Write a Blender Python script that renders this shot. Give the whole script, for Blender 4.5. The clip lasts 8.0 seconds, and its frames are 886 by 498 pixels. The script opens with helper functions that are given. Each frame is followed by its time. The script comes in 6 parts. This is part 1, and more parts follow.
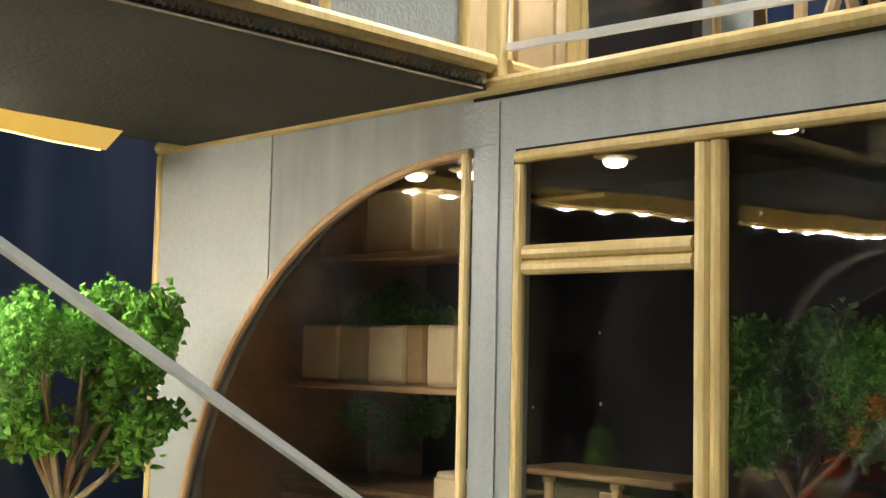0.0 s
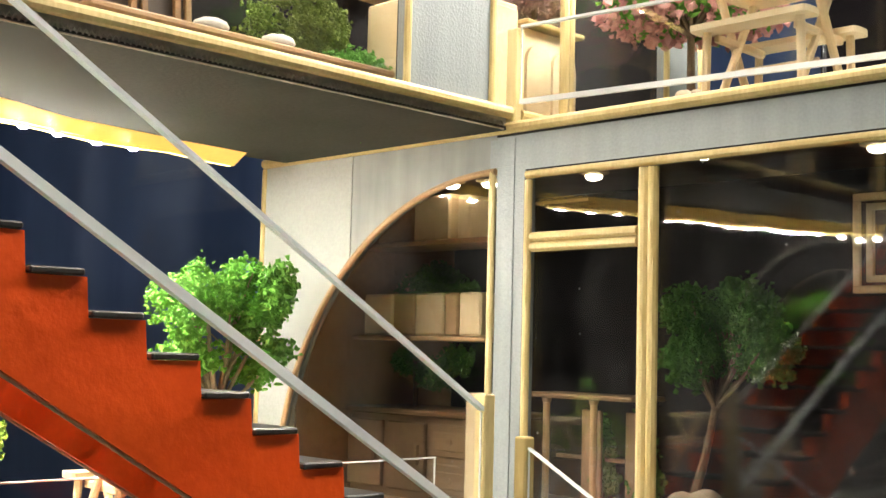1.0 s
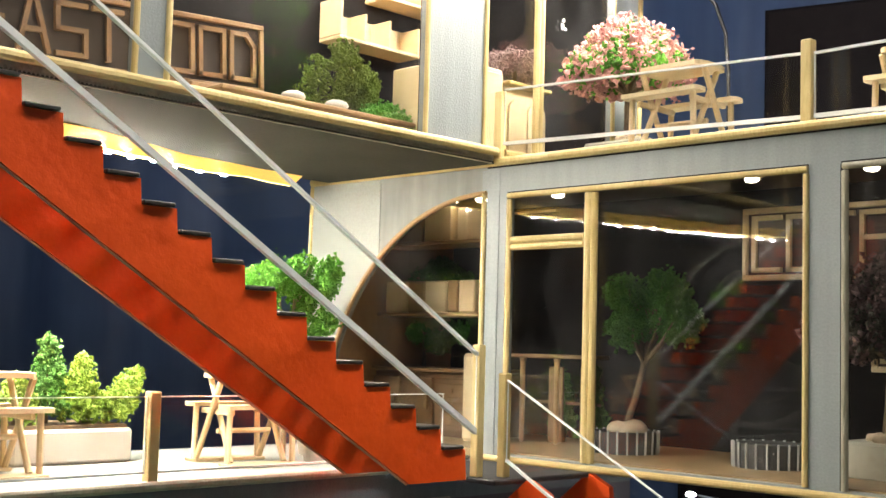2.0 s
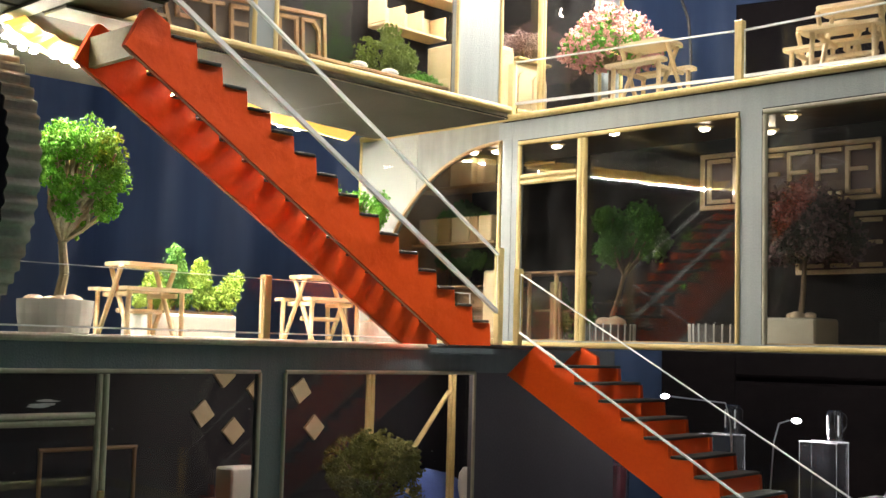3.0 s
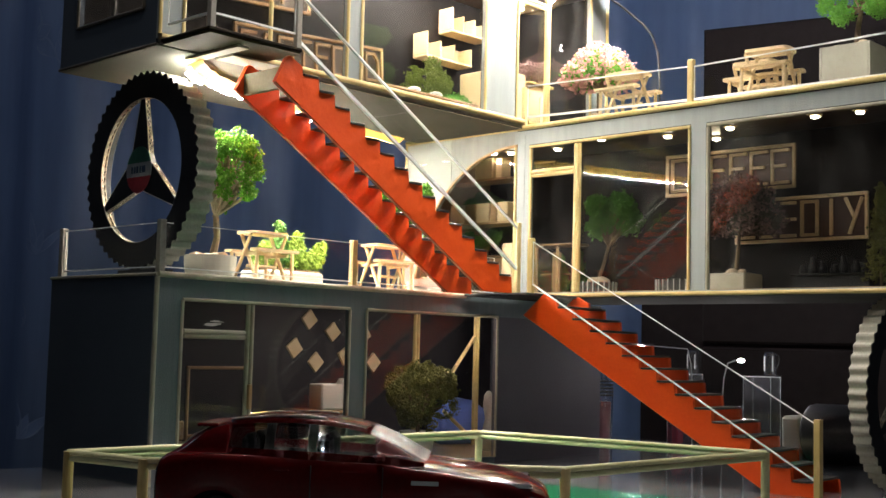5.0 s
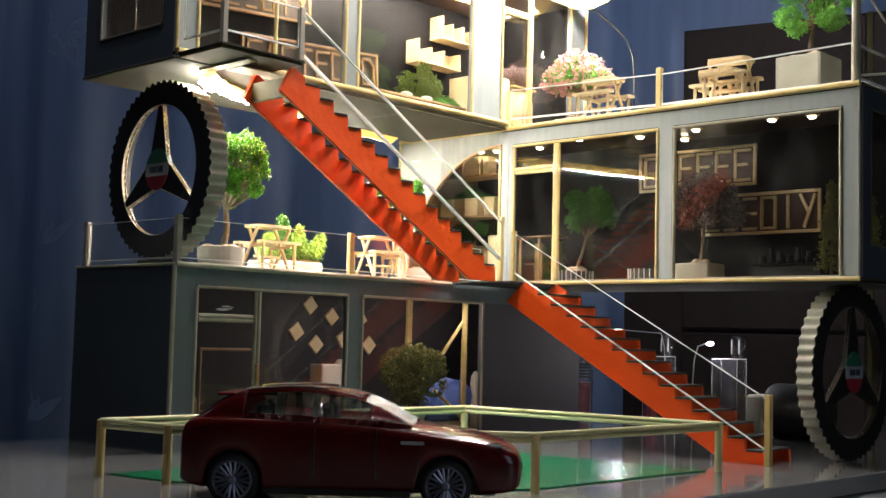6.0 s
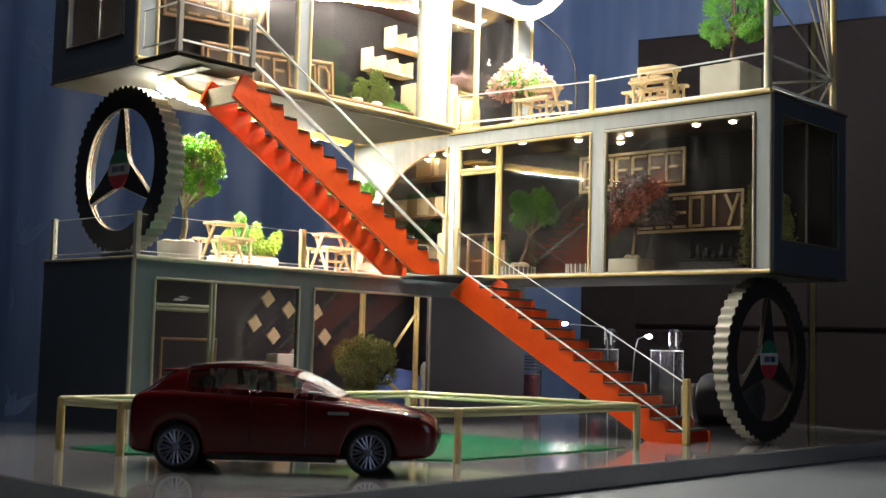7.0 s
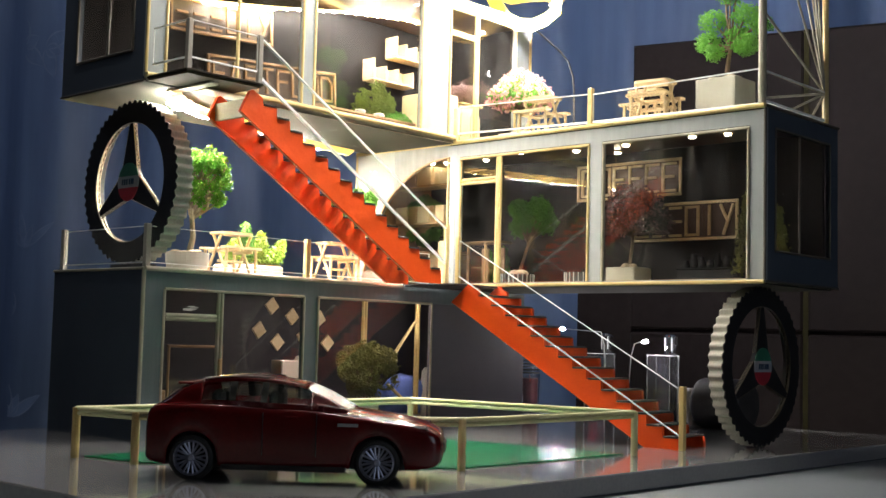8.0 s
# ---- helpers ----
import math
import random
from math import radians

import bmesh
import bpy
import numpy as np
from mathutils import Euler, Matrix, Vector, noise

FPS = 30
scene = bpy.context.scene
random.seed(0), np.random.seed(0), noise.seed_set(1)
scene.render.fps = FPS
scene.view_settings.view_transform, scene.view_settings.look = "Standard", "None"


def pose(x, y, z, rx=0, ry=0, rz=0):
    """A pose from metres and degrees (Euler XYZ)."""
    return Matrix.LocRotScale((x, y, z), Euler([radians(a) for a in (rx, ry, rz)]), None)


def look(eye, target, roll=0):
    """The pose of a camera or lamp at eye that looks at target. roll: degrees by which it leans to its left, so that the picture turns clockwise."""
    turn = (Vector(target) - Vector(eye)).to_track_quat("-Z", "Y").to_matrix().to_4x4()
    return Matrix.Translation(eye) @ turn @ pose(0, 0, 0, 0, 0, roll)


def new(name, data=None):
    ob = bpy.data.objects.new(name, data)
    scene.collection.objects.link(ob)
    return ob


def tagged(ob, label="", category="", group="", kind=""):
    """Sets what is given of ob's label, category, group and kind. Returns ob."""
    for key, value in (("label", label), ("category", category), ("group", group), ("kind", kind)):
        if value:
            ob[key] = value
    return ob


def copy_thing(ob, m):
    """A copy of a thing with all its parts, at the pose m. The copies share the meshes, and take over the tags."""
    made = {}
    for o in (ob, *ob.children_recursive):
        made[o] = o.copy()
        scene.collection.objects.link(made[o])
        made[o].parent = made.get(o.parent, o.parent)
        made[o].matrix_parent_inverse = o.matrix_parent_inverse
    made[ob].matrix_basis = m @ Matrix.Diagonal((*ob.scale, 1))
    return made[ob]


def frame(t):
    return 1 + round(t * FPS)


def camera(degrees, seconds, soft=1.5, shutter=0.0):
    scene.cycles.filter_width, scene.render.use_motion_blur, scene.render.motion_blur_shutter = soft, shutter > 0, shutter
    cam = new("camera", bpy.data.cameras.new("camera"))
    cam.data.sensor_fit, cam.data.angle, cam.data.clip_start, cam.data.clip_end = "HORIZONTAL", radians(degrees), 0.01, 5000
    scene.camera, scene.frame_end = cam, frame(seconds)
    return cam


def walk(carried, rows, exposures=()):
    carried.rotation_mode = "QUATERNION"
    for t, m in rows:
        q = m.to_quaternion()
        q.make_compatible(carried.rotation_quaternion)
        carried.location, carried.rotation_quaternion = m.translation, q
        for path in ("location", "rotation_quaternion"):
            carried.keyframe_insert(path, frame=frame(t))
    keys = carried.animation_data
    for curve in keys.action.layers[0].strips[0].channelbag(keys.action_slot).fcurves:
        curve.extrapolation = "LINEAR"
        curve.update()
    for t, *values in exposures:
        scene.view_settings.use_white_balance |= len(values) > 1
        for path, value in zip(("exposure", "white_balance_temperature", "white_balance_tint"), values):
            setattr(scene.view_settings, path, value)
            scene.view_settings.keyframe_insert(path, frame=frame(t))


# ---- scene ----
cam = camera(40.0, 8.0)
PATH = [
    (0, (0.1400, -0.1452, 0.1583), (-1.2772, 1.2565, 0.3218), 1.25),
    (0.5, (0.1708, -0.1847, 0.1492), (-1.2421, 1.2188, 0.3333), 1.75),
    (1, (0.2063, -0.2229, 0.1456), (-1.2095, 1.1796, 0.3133), 1.49),
    (1.2, (0.2216, -0.2384, 0.1434), (-1.1946, 1.1645, 0.3059), 1.45),
    (2.3, (0.3189, -0.3466, 0.1259), (-1.0770, 1.0761, 0.2914), 1.63),
    (2.5, (0.3385, -0.3678, 0.1149), (-1.0561, 1.0558, 0.2841), 1.61),
    (3, (0.3687, -0.4129, 0.0962), (-1.0280, 1.0095, 0.2579), 1.47),
    (3.5, (0.3922, -0.4509, 0.0852), (-1.0027, 0.9726, 0.2518), 1.46),
    (4, (0.4108, -0.4904, 0.0723), (-0.9800, 0.9378, 0.2334), 1.51),
    (4.5, (0.4449, -0.5304, 0.0719), (-0.9443, 0.8989, 0.2362), 1.47),
    (4.7, (0.4613, -0.5437, 0.0695), (-0.9244, 0.8889, 0.2351), 1.46),
    (5.8, (0.5159, -0.6023, 0.0587), (-0.8607, 0.8394, 0.2208), 1.54),
    (6, (0.5270, -0.6061, 0.0618), (-0.8510, 0.8359, 0.2089), 1.50),
    (6.5, (0.5523, -0.6151, 0.0541), (-0.8142, 0.8376, 0.2045), 1.48),
    (7, (0.5782, -0.6236, 0.0525), (-0.7824, 0.8338, 0.2098), 1.51),
    (7.5, (0.5842, -0.6361, 0.0577), (-0.7711, 0.8267, 0.2106), 1.48),
    (8, (0.5868, -0.6402, 0.0601), (-0.7669, 0.8244, 0.2099), 1.47),
]
walk(cam, [(t, look(eye, target, roll)) for t, eye, target, roll in PATH], [(0, -0.95), (0.5, -0.53), (1, -0.24), (2.5, -0.20), (3.5, 0.06), (6, 0.25), (7, 0.52), (8, 0.64)])

# ---- world and large lights ----
world = bpy.data.worlds.new("room_dark")
scene.world = world
world.use_nodes = True
world.node_tree.nodes["Background"].inputs[0].default_value = (0.35, 0.5, 0.9, 1)
world.node_tree.nodes["Background"].inputs[1].default_value = 0.05


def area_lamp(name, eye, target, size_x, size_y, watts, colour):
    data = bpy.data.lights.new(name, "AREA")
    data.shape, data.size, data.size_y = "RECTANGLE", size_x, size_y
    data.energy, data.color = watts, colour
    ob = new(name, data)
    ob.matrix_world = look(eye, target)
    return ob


# two unseen dusk-coloured lights, added high beside the curtain and dim in the wall across
high_fill = area_lamp("fill_light", (-1.345, -0.868, 1.27), (-0.85, 0.08, -0.05), 0.26, 0.48, 0.6, (0.66, 0.78, 1.0))
high_fill.data.spread = radians(85)
area_lamp("fill_light", (2.05, -0.04, 0.58), (0.0, -0.10, 0.10), 0.50, 1.00, 1.6, (0.74, 0.85, 1.0))
# ---- mesh tools ----
DROP = -0.0035   # how far the upper storeys sit below their drawn height
LEVEL = 0.0


def seal(bm, name, material, smooth=False):
    me = bpy.data.meshes.new(name)
    bmesh.ops.recalc_face_normals(bm, faces=bm.faces)
    bm.to_mesh(me)
    bm.free()
    if smooth:
        for p in me.polygons:
            p.use_smooth = True
    if material:
        me.materials.append(material)
    return me


def part(name, bm, material, parent, label="", smooth=False):
    ob = new(name, seal(bm, name, material, smooth))
    ob.parent = parent
    if label:
        tagged(ob, label)
    return ob


def thing(name, place, label, category, group="", kind=""):
    ob = new(name)
    ob.empty_display_size = 0.005
    ob.location = (place[0], place[1], place[2] + LEVEL)
    tagged(ob, label, category, group, kind)
    return ob


def solid(name, bm, material, label, category, group="", kind="", smooth=False):
    ob = new(name, seal(bm, name, material, smooth))
    ob.location.z = LEVEL
    return tagged(ob, label, category, group, kind)


def add_box(bm, lo, hi, bevel=0.0):
    lo, hi = Vector(lo), Vector(hi)
    made = bmesh.ops.create_cube(bm, size=1.0)["verts"]
    bmesh.ops.scale(bm, vec=hi - lo, verts=made)
    bmesh.ops.translate(bm, vec=(lo + hi) / 2, verts=made)
    if bevel:
        edges = list({e for v in made for e in v.link_edges})
        bmesh.ops.bevel(bm, geom=edges, offset=bevel, segments=1, affect="EDGES")
    return bm


def box(lo, hi, bevel=0.0):
    return add_box(bmesh.new(), lo, hi, bevel)


def add_rod(bm, p, q, r, sides=10, r2=None):
    p, q = Vector(p), Vector(q)
    way = q - p
    m = Matrix.Translation((p + q) / 2) @ way.to_track_quat("Z", "Y").to_matrix().to_4x4()
    bmesh.ops.create_cone(bm, cap_ends=True, segments=sides, radius1=r, radius2=r if r2 is None else r2, depth=way.length, matrix=m)
    return bm


def rod(p, q, r, sides=10, r2=None):
    return add_rod(bmesh.new(), p, q, r, sides, r2)


def add_prism(bm, outline, m, thick):
    """An outline in x, y, thickened along z from 0 to thick and set by the pose m."""
    low = [bm.verts.new(m @ Vector((x, y, 0))) for x, y in outline]
    top = [bm.verts.new(m @ Vector((x, y, thick))) for x, y in outline]
    bm.faces.new(low[::-1])
    bm.faces.new(top)
    n = len(outline)
    for i in range(n):
        bm.faces.new((low[i], low[(i + 1) % n], top[(i + 1) % n], top[i]))
    bm.normal_update()
    return bm


def prism(outline, m, thick):
    return add_prism(bmesh.new(), outline, m, thick)


def tube(points, r, sides=8):
    """A round tube along a line of points."""
    bm = bmesh.new()
    pts = [Vector(p) for p in points]
    rings = []
    for i, p in enumerate(pts):
        way = (pts[min(i + 1, len(pts) - 1)] - pts[max(i - 1, 0)]).normalized()
        q = way.to_track_quat("Z", "Y").to_matrix()
        rings.append([bm.verts.new(p + q @ Vector((r * math.cos(a), r * math.sin(a), 0))) for a in [2 * math.pi * k / sides for k in range(sides)]])
    for a, b in zip(rings, rings[1:]):
        for k in range(sides):
            bm.faces.new((a[k], a[(k + 1) % sides], b[(k + 1) % sides], b[k]))
    bm.faces.new(rings[0][::-1])
    bm.faces.new(rings[-1])
    return bm


def lathe(profile, sides=20, m=None):
    """A turned body from (radius, height) pairs, closed at both ends."""
    bm = bmesh.new()
    m = m or Matrix()
    rings = [[bm.verts.new(m @ Vector((r * math.cos(2 * math.pi * k / sides), r * math.sin(2 * math.pi * k / sides), z))) for k in range(sides)] for r, z in profile]
    for a, b in zip(rings, rings[1:]):
        for k in range(sides):
            bm.faces.new((a[k], a[(k + 1) % sides], b[(k + 1) % sides], b[k]))
    bm.faces.new(rings[0][::-1])
    bm.faces.new(rings[-1])
    return bm


# poses that lay an outline drawn in (u, v) onto a wall
def on_x(x):
    """Outline u = y, v = z, thickness towards +x."""
    return Matrix(((0, 0, 1, x), (1, 0, 0, 0), (0, 1, 0, 0), (0, 0, 0, 1)))


def on_y(y):
    """Outline u = x, v = z, thickness towards -y."""
    return Matrix(((1, 0, 0, 0), (0, 0, -1, y), (0, 1, 0, 0), (0, 0, 0, 1)))


# ---- materials ----
def base_material(name):
    mat = bpy.data.materials.new(name)
    mat.use_nodes = True
    nt = mat.node_tree
    return mat, nt, nt.nodes["Principled BSDF"]


def link_noise(nt, scale, detail=4.0, stretch=None):
    coord = nt.nodes.new("ShaderNodeTexCoord")
    noise_node = nt.nodes.new("ShaderNodeTexNoise")
    noise_node.inputs["Scale"].default_value, noise_node.inputs["Detail"].default_value = scale, detail
    if stretch:
        mapping = nt.nodes.new("ShaderNodeMapping")
        mapping.inputs["Scale"].default_value = stretch
        nt.links.new(coord.outputs["Object"], mapping.inputs[0])
        nt.links.new(mapping.outputs[0], noise_node.inputs["Vector"])
    else:
        nt.links.new(coord.outputs["Object"], noise_node.inputs["Vector"])
    return noise_node


def surface(name, dark, light, rough=0.6, fine=900.0, coarse=45.0, bump=0.15, metal=0.0, stretch=None, island=0.0, coat=0.0, spec=0.5, depth=0.0004, swell=0.0, streak=None):
    """A painted, papery or wooden surface: two tones by a coarse noise, grain and bump by a fine one."""
    mat, nt, bsdf = base_material(name)
    big, small = link_noise(nt, coarse, 3.0, streak), link_noise(nt, fine, 3.0, stretch)
    blend = nt.nodes.new("ShaderNodeMath")
    blend.operation = "MULTIPLY_ADD"
    blend.inputs[1].default_value = 0.55
    half = nt.nodes.new("ShaderNodeMath")
    half.operation = "MULTIPLY"
    half.inputs[1].default_value = 0.45
    nt.links.new(small.outputs["Fac"], half.inputs[0])
    nt.links.new(big.outputs["Fac"], blend.inputs[0])
    nt.links.new(half.outputs[0], blend.inputs[2])
    value = blend
    if island:
        info = nt.nodes.new("ShaderNodeObjectInfo")
        shift = nt.nodes.new("ShaderNodeMath")
        shift.operation = "MULTIPLY_ADD"
        shift.inputs[1].default_value, shift.inputs[2].default_value = island, -island / 2
        nt.links.new(info.outputs["Random"], shift.inputs[0])
        both = nt.nodes.new("ShaderNodeMath")
        nt.links.new(shift.outputs[0], both.inputs[0])
        nt.links.new(blend.outputs[0], both.inputs[1])
        value = both
    ramp = nt.nodes.new("ShaderNodeValToRGB")
    ramp.color_ramp.elements[0].position, ramp.color_ramp.elements[1].position = 0.32, 0.68
    ramp.color_ramp.elements[0].color, ramp.color_ramp.elements[1].color = (*dark, 1), (*light, 1)
    nt.links.new(value.outputs[0], ramp.inputs[0])
    nt.links.new(ramp.outputs[0], bsdf.inputs["Base Color"])
    bsdf.inputs["Roughness"].default_value, bsdf.inputs["Metallic"].default_value = rough, metal
    bsdf.inputs["Specular IOR Level"].default_value = spec
    bsdf.inputs["Coat Weight"].default_value = coat
    bsdf.inputs["Coat Roughness"].default_value = 0.06
    if bump:
        node = nt.nodes.new("ShaderNodeBump")
        node.inputs["Strength"].default_value, node.inputs["Distance"].default_value = bump, depth
        nt.links.new(small.outputs["Fac"], node.inputs["Height"])
        nt.links.new(node.outputs[0], bsdf.inputs["Normal"])
        if swell:
            buckle = nt.nodes.new("ShaderNodeBump")
            buckle.inputs["Strength"].default_value, buckle.inputs["Distance"].default_value = 1.0, swell
            nt.links.new(big.outputs["Fac"], buckle.inputs["Height"])
            nt.links.new(buckle.outputs[0], node.inputs["Normal"])
    return mat


def clear_pane(name, tint=(0.97, 0.98, 0.98), base=0.05, smear=0.0):
    """Clear acrylic sheet: sees through, with a mirror gloss that grows at a slant and faint smears."""
    mat, nt, bsdf = base_material(name)
    nt.nodes.remove(bsdf)
    out = nt.nodes["Material Output"]
    see, gloss, mix = nt.nodes.new("ShaderNodeBsdfTransparent"), nt.nodes.new("ShaderNodeBsdfGlossy"), nt.nodes.new("ShaderNodeMixShader")
    see.inputs[0].default_value = (*tint, 1)
    gloss.inputs["Roughness"].default_value = 0.01
    weight = nt.nodes.new("ShaderNodeLayerWeight")
    weight.inputs["Blend"].default_value = 0.5
    power, grow = nt.nodes.new("ShaderNodeMath"), nt.nodes.new("ShaderNodeMath")
    power.operation, grow.operation = "POWER", "MULTIPLY_ADD"
    power.inputs[1].default_value = 5.0
    grow.inputs[1].default_value, grow.inputs[2].default_value = 1.0 - base, base
    nt.links.new(weight.outputs["Facing"], power.inputs[0])
    nt.links.new(power.outputs[0], grow.inputs[0])
    nt.links.new(grow.outputs[0], mix.inputs[0])
    nt.links.new(see.outputs[0], mix.inputs[1])
    nt.links.new(gloss.outputs[0], mix.inputs[2])
    last = mix
    if smear:
        # wiped clouds of dust, and a few single specks
        haze, over = nt.nodes.new("ShaderNodeBsdfDiffuse"), nt.nodes.new("ShaderNodeMixShader")
        haze.inputs[0].default_value = (0.7, 0.7, 0.7, 1)
        marks = link_noise(nt, 38.0, 7.0, (1.0, 1.0, 0.55))
        ramp = nt.nodes.new("ShaderNodeValToRGB")
        ramp.color_ramp.elements[0].position, ramp.color_ramp.elements[1].position = 0.46, 0.80
        ramp.color_ramp.elements[0].color = (0.05 * smear, 0.05 * smear, 0.05 * smear, 1)
        ramp.color_ramp.elements[1].color = (smear, smear, smear, 1)
        coord, cells = nt.nodes.new("ShaderNodeTexCoord"), nt.nodes.new("ShaderNodeTexVoronoi")
        cells.inputs["Scale"].default_value = 150.0
        nt.links.new(coord.outputs["Object"], cells.inputs["Vector"])
        near, rare, speck, total = (nt.nodes.new("ShaderNodeMath") for _ in range(4))
        near.operation, rare.operation, speck.operation, total.operation = "LESS_THAN", "GREATER_THAN", "MULTIPLY", "MULTIPLY_ADD"
        near.inputs[1].default_value, rare.inputs[1].default_value, total.inputs[1].default_value = 0.045, 0.80, 0.40
        pick = nt.nodes.new("ShaderNodeSeparateColor")
        nt.links.new(cells.outputs["Color"], pick.inputs[0])
        nt.links.new(cells.outputs["Distance"], near.inputs[0])
        nt.links.new(pick.outputs[0], rare.inputs[0])
        nt.links.new(near.outputs[0], speck.inputs[0])
        nt.links.new(rare.outputs[0], speck.inputs[1])
        nt.links.new(marks.outputs["Fac"], ramp.inputs[0])
        nt.links.new(speck.outputs[0], total.inputs[0])
        nt.links.new(ramp.outputs[0], total.inputs[2])
        nt.links.new(total.outputs[0], over.inputs[0])
        nt.links.new(mix.outputs[0], over.inputs[1])
        nt.links.new(haze.outputs[0], over.inputs[2])
        last = over
    nt.links.new(last.outputs[0], out.inputs["Surface"])
    return mat


def glowing(name, colour, strength):
    mat, nt, bsdf = base_material(name)
    bsdf.inputs["Base Color"].default_value = (*colour, 1)
    bsdf.inputs["Emission Color"].default_value = (*colour, 1)
    bsdf.inputs["Emission Strength"].default_value = strength
    return mat


GREY_CARD = surface("grey_card", (0.22, 0.245, 0.25), (0.29, 0.315, 0.315), 0.42, 1400.0, 210.0, 0.35, spec=0.6, swell=0.0002, streak=(1.0, 1.0, 0.05))
BLUE_CARD = surface("blue_grey_card", (0.098, 0.124, 0.140), (0.138, 0.168, 0.186), 0.45, 1400.0, 210.0, 0.5, spec=0.5, swell=0.0002, streak=(1.0, 1.0, 0.05))
PALE_CARD = surface("pale_card", (0.30, 0.31, 0.28), (0.38, 0.39, 0.355), 0.6, 1100.0, 25.0, 0.10)
STAINED_CARD = surface("stained_card", (0.20, 0.21, 0.195), (0.31, 0.32, 0.295), 0.6, 260.0, 60.0, 0.2, stretch=(1.0, 1.0, 0.12))
SLATE_CARD = surface("slate_card", (0.034, 0.047, 0.068), (0.048, 0.065, 0.090), 0.6, 1200.0, 30.0, 0.2, spec=0.4)
PLUM_PAPER = surface("plum_paper", (0.009, 0.008, 0.012), (0.016, 0.014, 0.020), 0.65, 900.0, 40.0, 0.2)
# darker, warmer copy of the grey card, with the undersides' shade in its colour
UNDER_CARD = surface("shaded_underside_card", (0.064, 0.063, 0.052), (0.092, 0.090, 0.076), 0.9, 900.0, 30.0, 0.3, spec=0.06)
DARK_LINING = surface("dark_ceiling_lining", (0.045, 0.026, 0.020), (0.085, 0.050, 0.038), 0.28, 500.0, 60.0, 0.3, swell=0.0006)
DARK_PAPER = surface("dark_paper", (0.009, 0.0075, 0.008), (0.016, 0.014, 0.0145), 0.7, 900.0, 40.0, 0.2, spec=0.1)
PURPLE_CARD = surface("plum_grey_card", (0.075, 0.068, 0.085), (0.10, 0.092, 0.115), 0.6, 900.0, 30.0, 0.2)
GAP_SHADE = surface("shadow_gap", (0.008, 0.007, 0.006), (0.018, 0.016, 0.013), 0.8, 900.0, 90.0, 0.2, spec=0.2)
FLUTE_EDGE = surface("shaded_flutes", (0.34, 0.31, 0.25), (0.55, 0.50, 0.42), 0.8, 700.0, 200.0, 0.3)
KRAFT_EDGE = surface("raw_card_edge", (0.30, 0.24, 0.16), (0.62, 0.54, 0.40), 0.8, 700.0, 200.0, 0.3)
BAMBOO = surface("bamboo_stick", (0.50, 0.37, 0.14), (0.70, 0.56, 0.27), 0.42, 1300.0, 90.0, 0.2, island=0.35, stretch=(1.0, 1.0, 0.15))
# duller and darker stick tones put the trims' weaker light into their colour
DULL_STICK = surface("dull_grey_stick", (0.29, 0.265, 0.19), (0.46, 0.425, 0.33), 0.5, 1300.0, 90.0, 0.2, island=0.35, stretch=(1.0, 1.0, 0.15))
SHADED_STICK = surface("shaded_stick", (0.045, 0.040, 0.032), (0.085, 0.075, 0.058), 0.55, 1300.0, 90.0, 0.2, island=0.35)
PALE_WOOD = surface("pale_wood", (0.60, 0.44, 0.24), (0.78, 0.63, 0.40), 0.55, 900.0, 120.0, 0.2, island=0.3)
TAN_WOOD = surface("tan_wood", (0.30, 0.17, 0.075), (0.46, 0.29, 0.14), 0.5, 700.0, 80.0, 0.2, island=0.3)
WALNUT = surface("walnut_veneer", (0.17, 0.10, 0.048), (0.29, 0.18, 0.09), 0.5, 700.0, 80.0, 0.2, island=0.3)
OAK_FLOOR = surface("oak_veneer", (0.30, 0.19, 0.09), (0.45, 0.31, 0.16), 0.35, 500.0, 40.0, 0.15, stretch=(1.0, 0.12, 1.0))
PANE = clear_pane("acrylic_pane", smear=0.016)
CLEAR = clear_pane("clear_sheet", base=0.035)
EDGE = surface("frosted_sheet_edge", (0.88, 0.91, 0.90), (0.95, 0.96, 0.95), 0.25, 800.0, 100.0, 0.0)
EDGE.node_tree.nodes["Principled BSDF"].inputs["Transmission Weight"].default_value = 0.10
EDGE.node_tree.nodes["Principled BSDF"].inputs["IOR"].default_value = 1.2
# ---- the room, the table and the base board ----
BOARD = surface("white_board", (0.17, 0.17, 0.178), (0.22, 0.22, 0.225), 0.09, 500.0, 12.0, 0.05, coat=0.4)
TABLE_TOP = surface("pale_table", (0.13, 0.15, 0.165), (0.17, 0.19, 0.21), 0.4, 300.0, 10.0, 0.05)
WALL_PAINT = surface("dull_wall_paint", (0.20, 0.175, 0.16), (0.26, 0.23, 0.21), 0.7, 60.0, 4.0, 0.2, depth=0.002)
CURTAIN = surface("blue_curtain", (0.062, 0.100, 0.200), (0.102, 0.156, 0.290), 0.55, 60.0, 14.0, 0.15, spec=0.5, depth=0.002, stretch=(1.0, 1.0, 0.12), streak=(1.0, 1.0, 0.06))
PRINT = surface("curtain_print", (0.066, 0.104, 0.202), (0.108, 0.162, 0.293), 0.5, 60.0, 14.0, 0.1, depth=0.001)
PRINT_EDGE = surface("curtain_print_edge", (0.090, 0.130, 0.228), (0.140, 0.188, 0.31), 0.5, 60.0, 14.0, 0.1, depth=0.001)
CEILING_PAINT = surface("ceiling_paint", (0.50, 0.49, 0.47), (0.60, 0.59, 0.57), 0.8, 60.0, 4.0, 0.1)
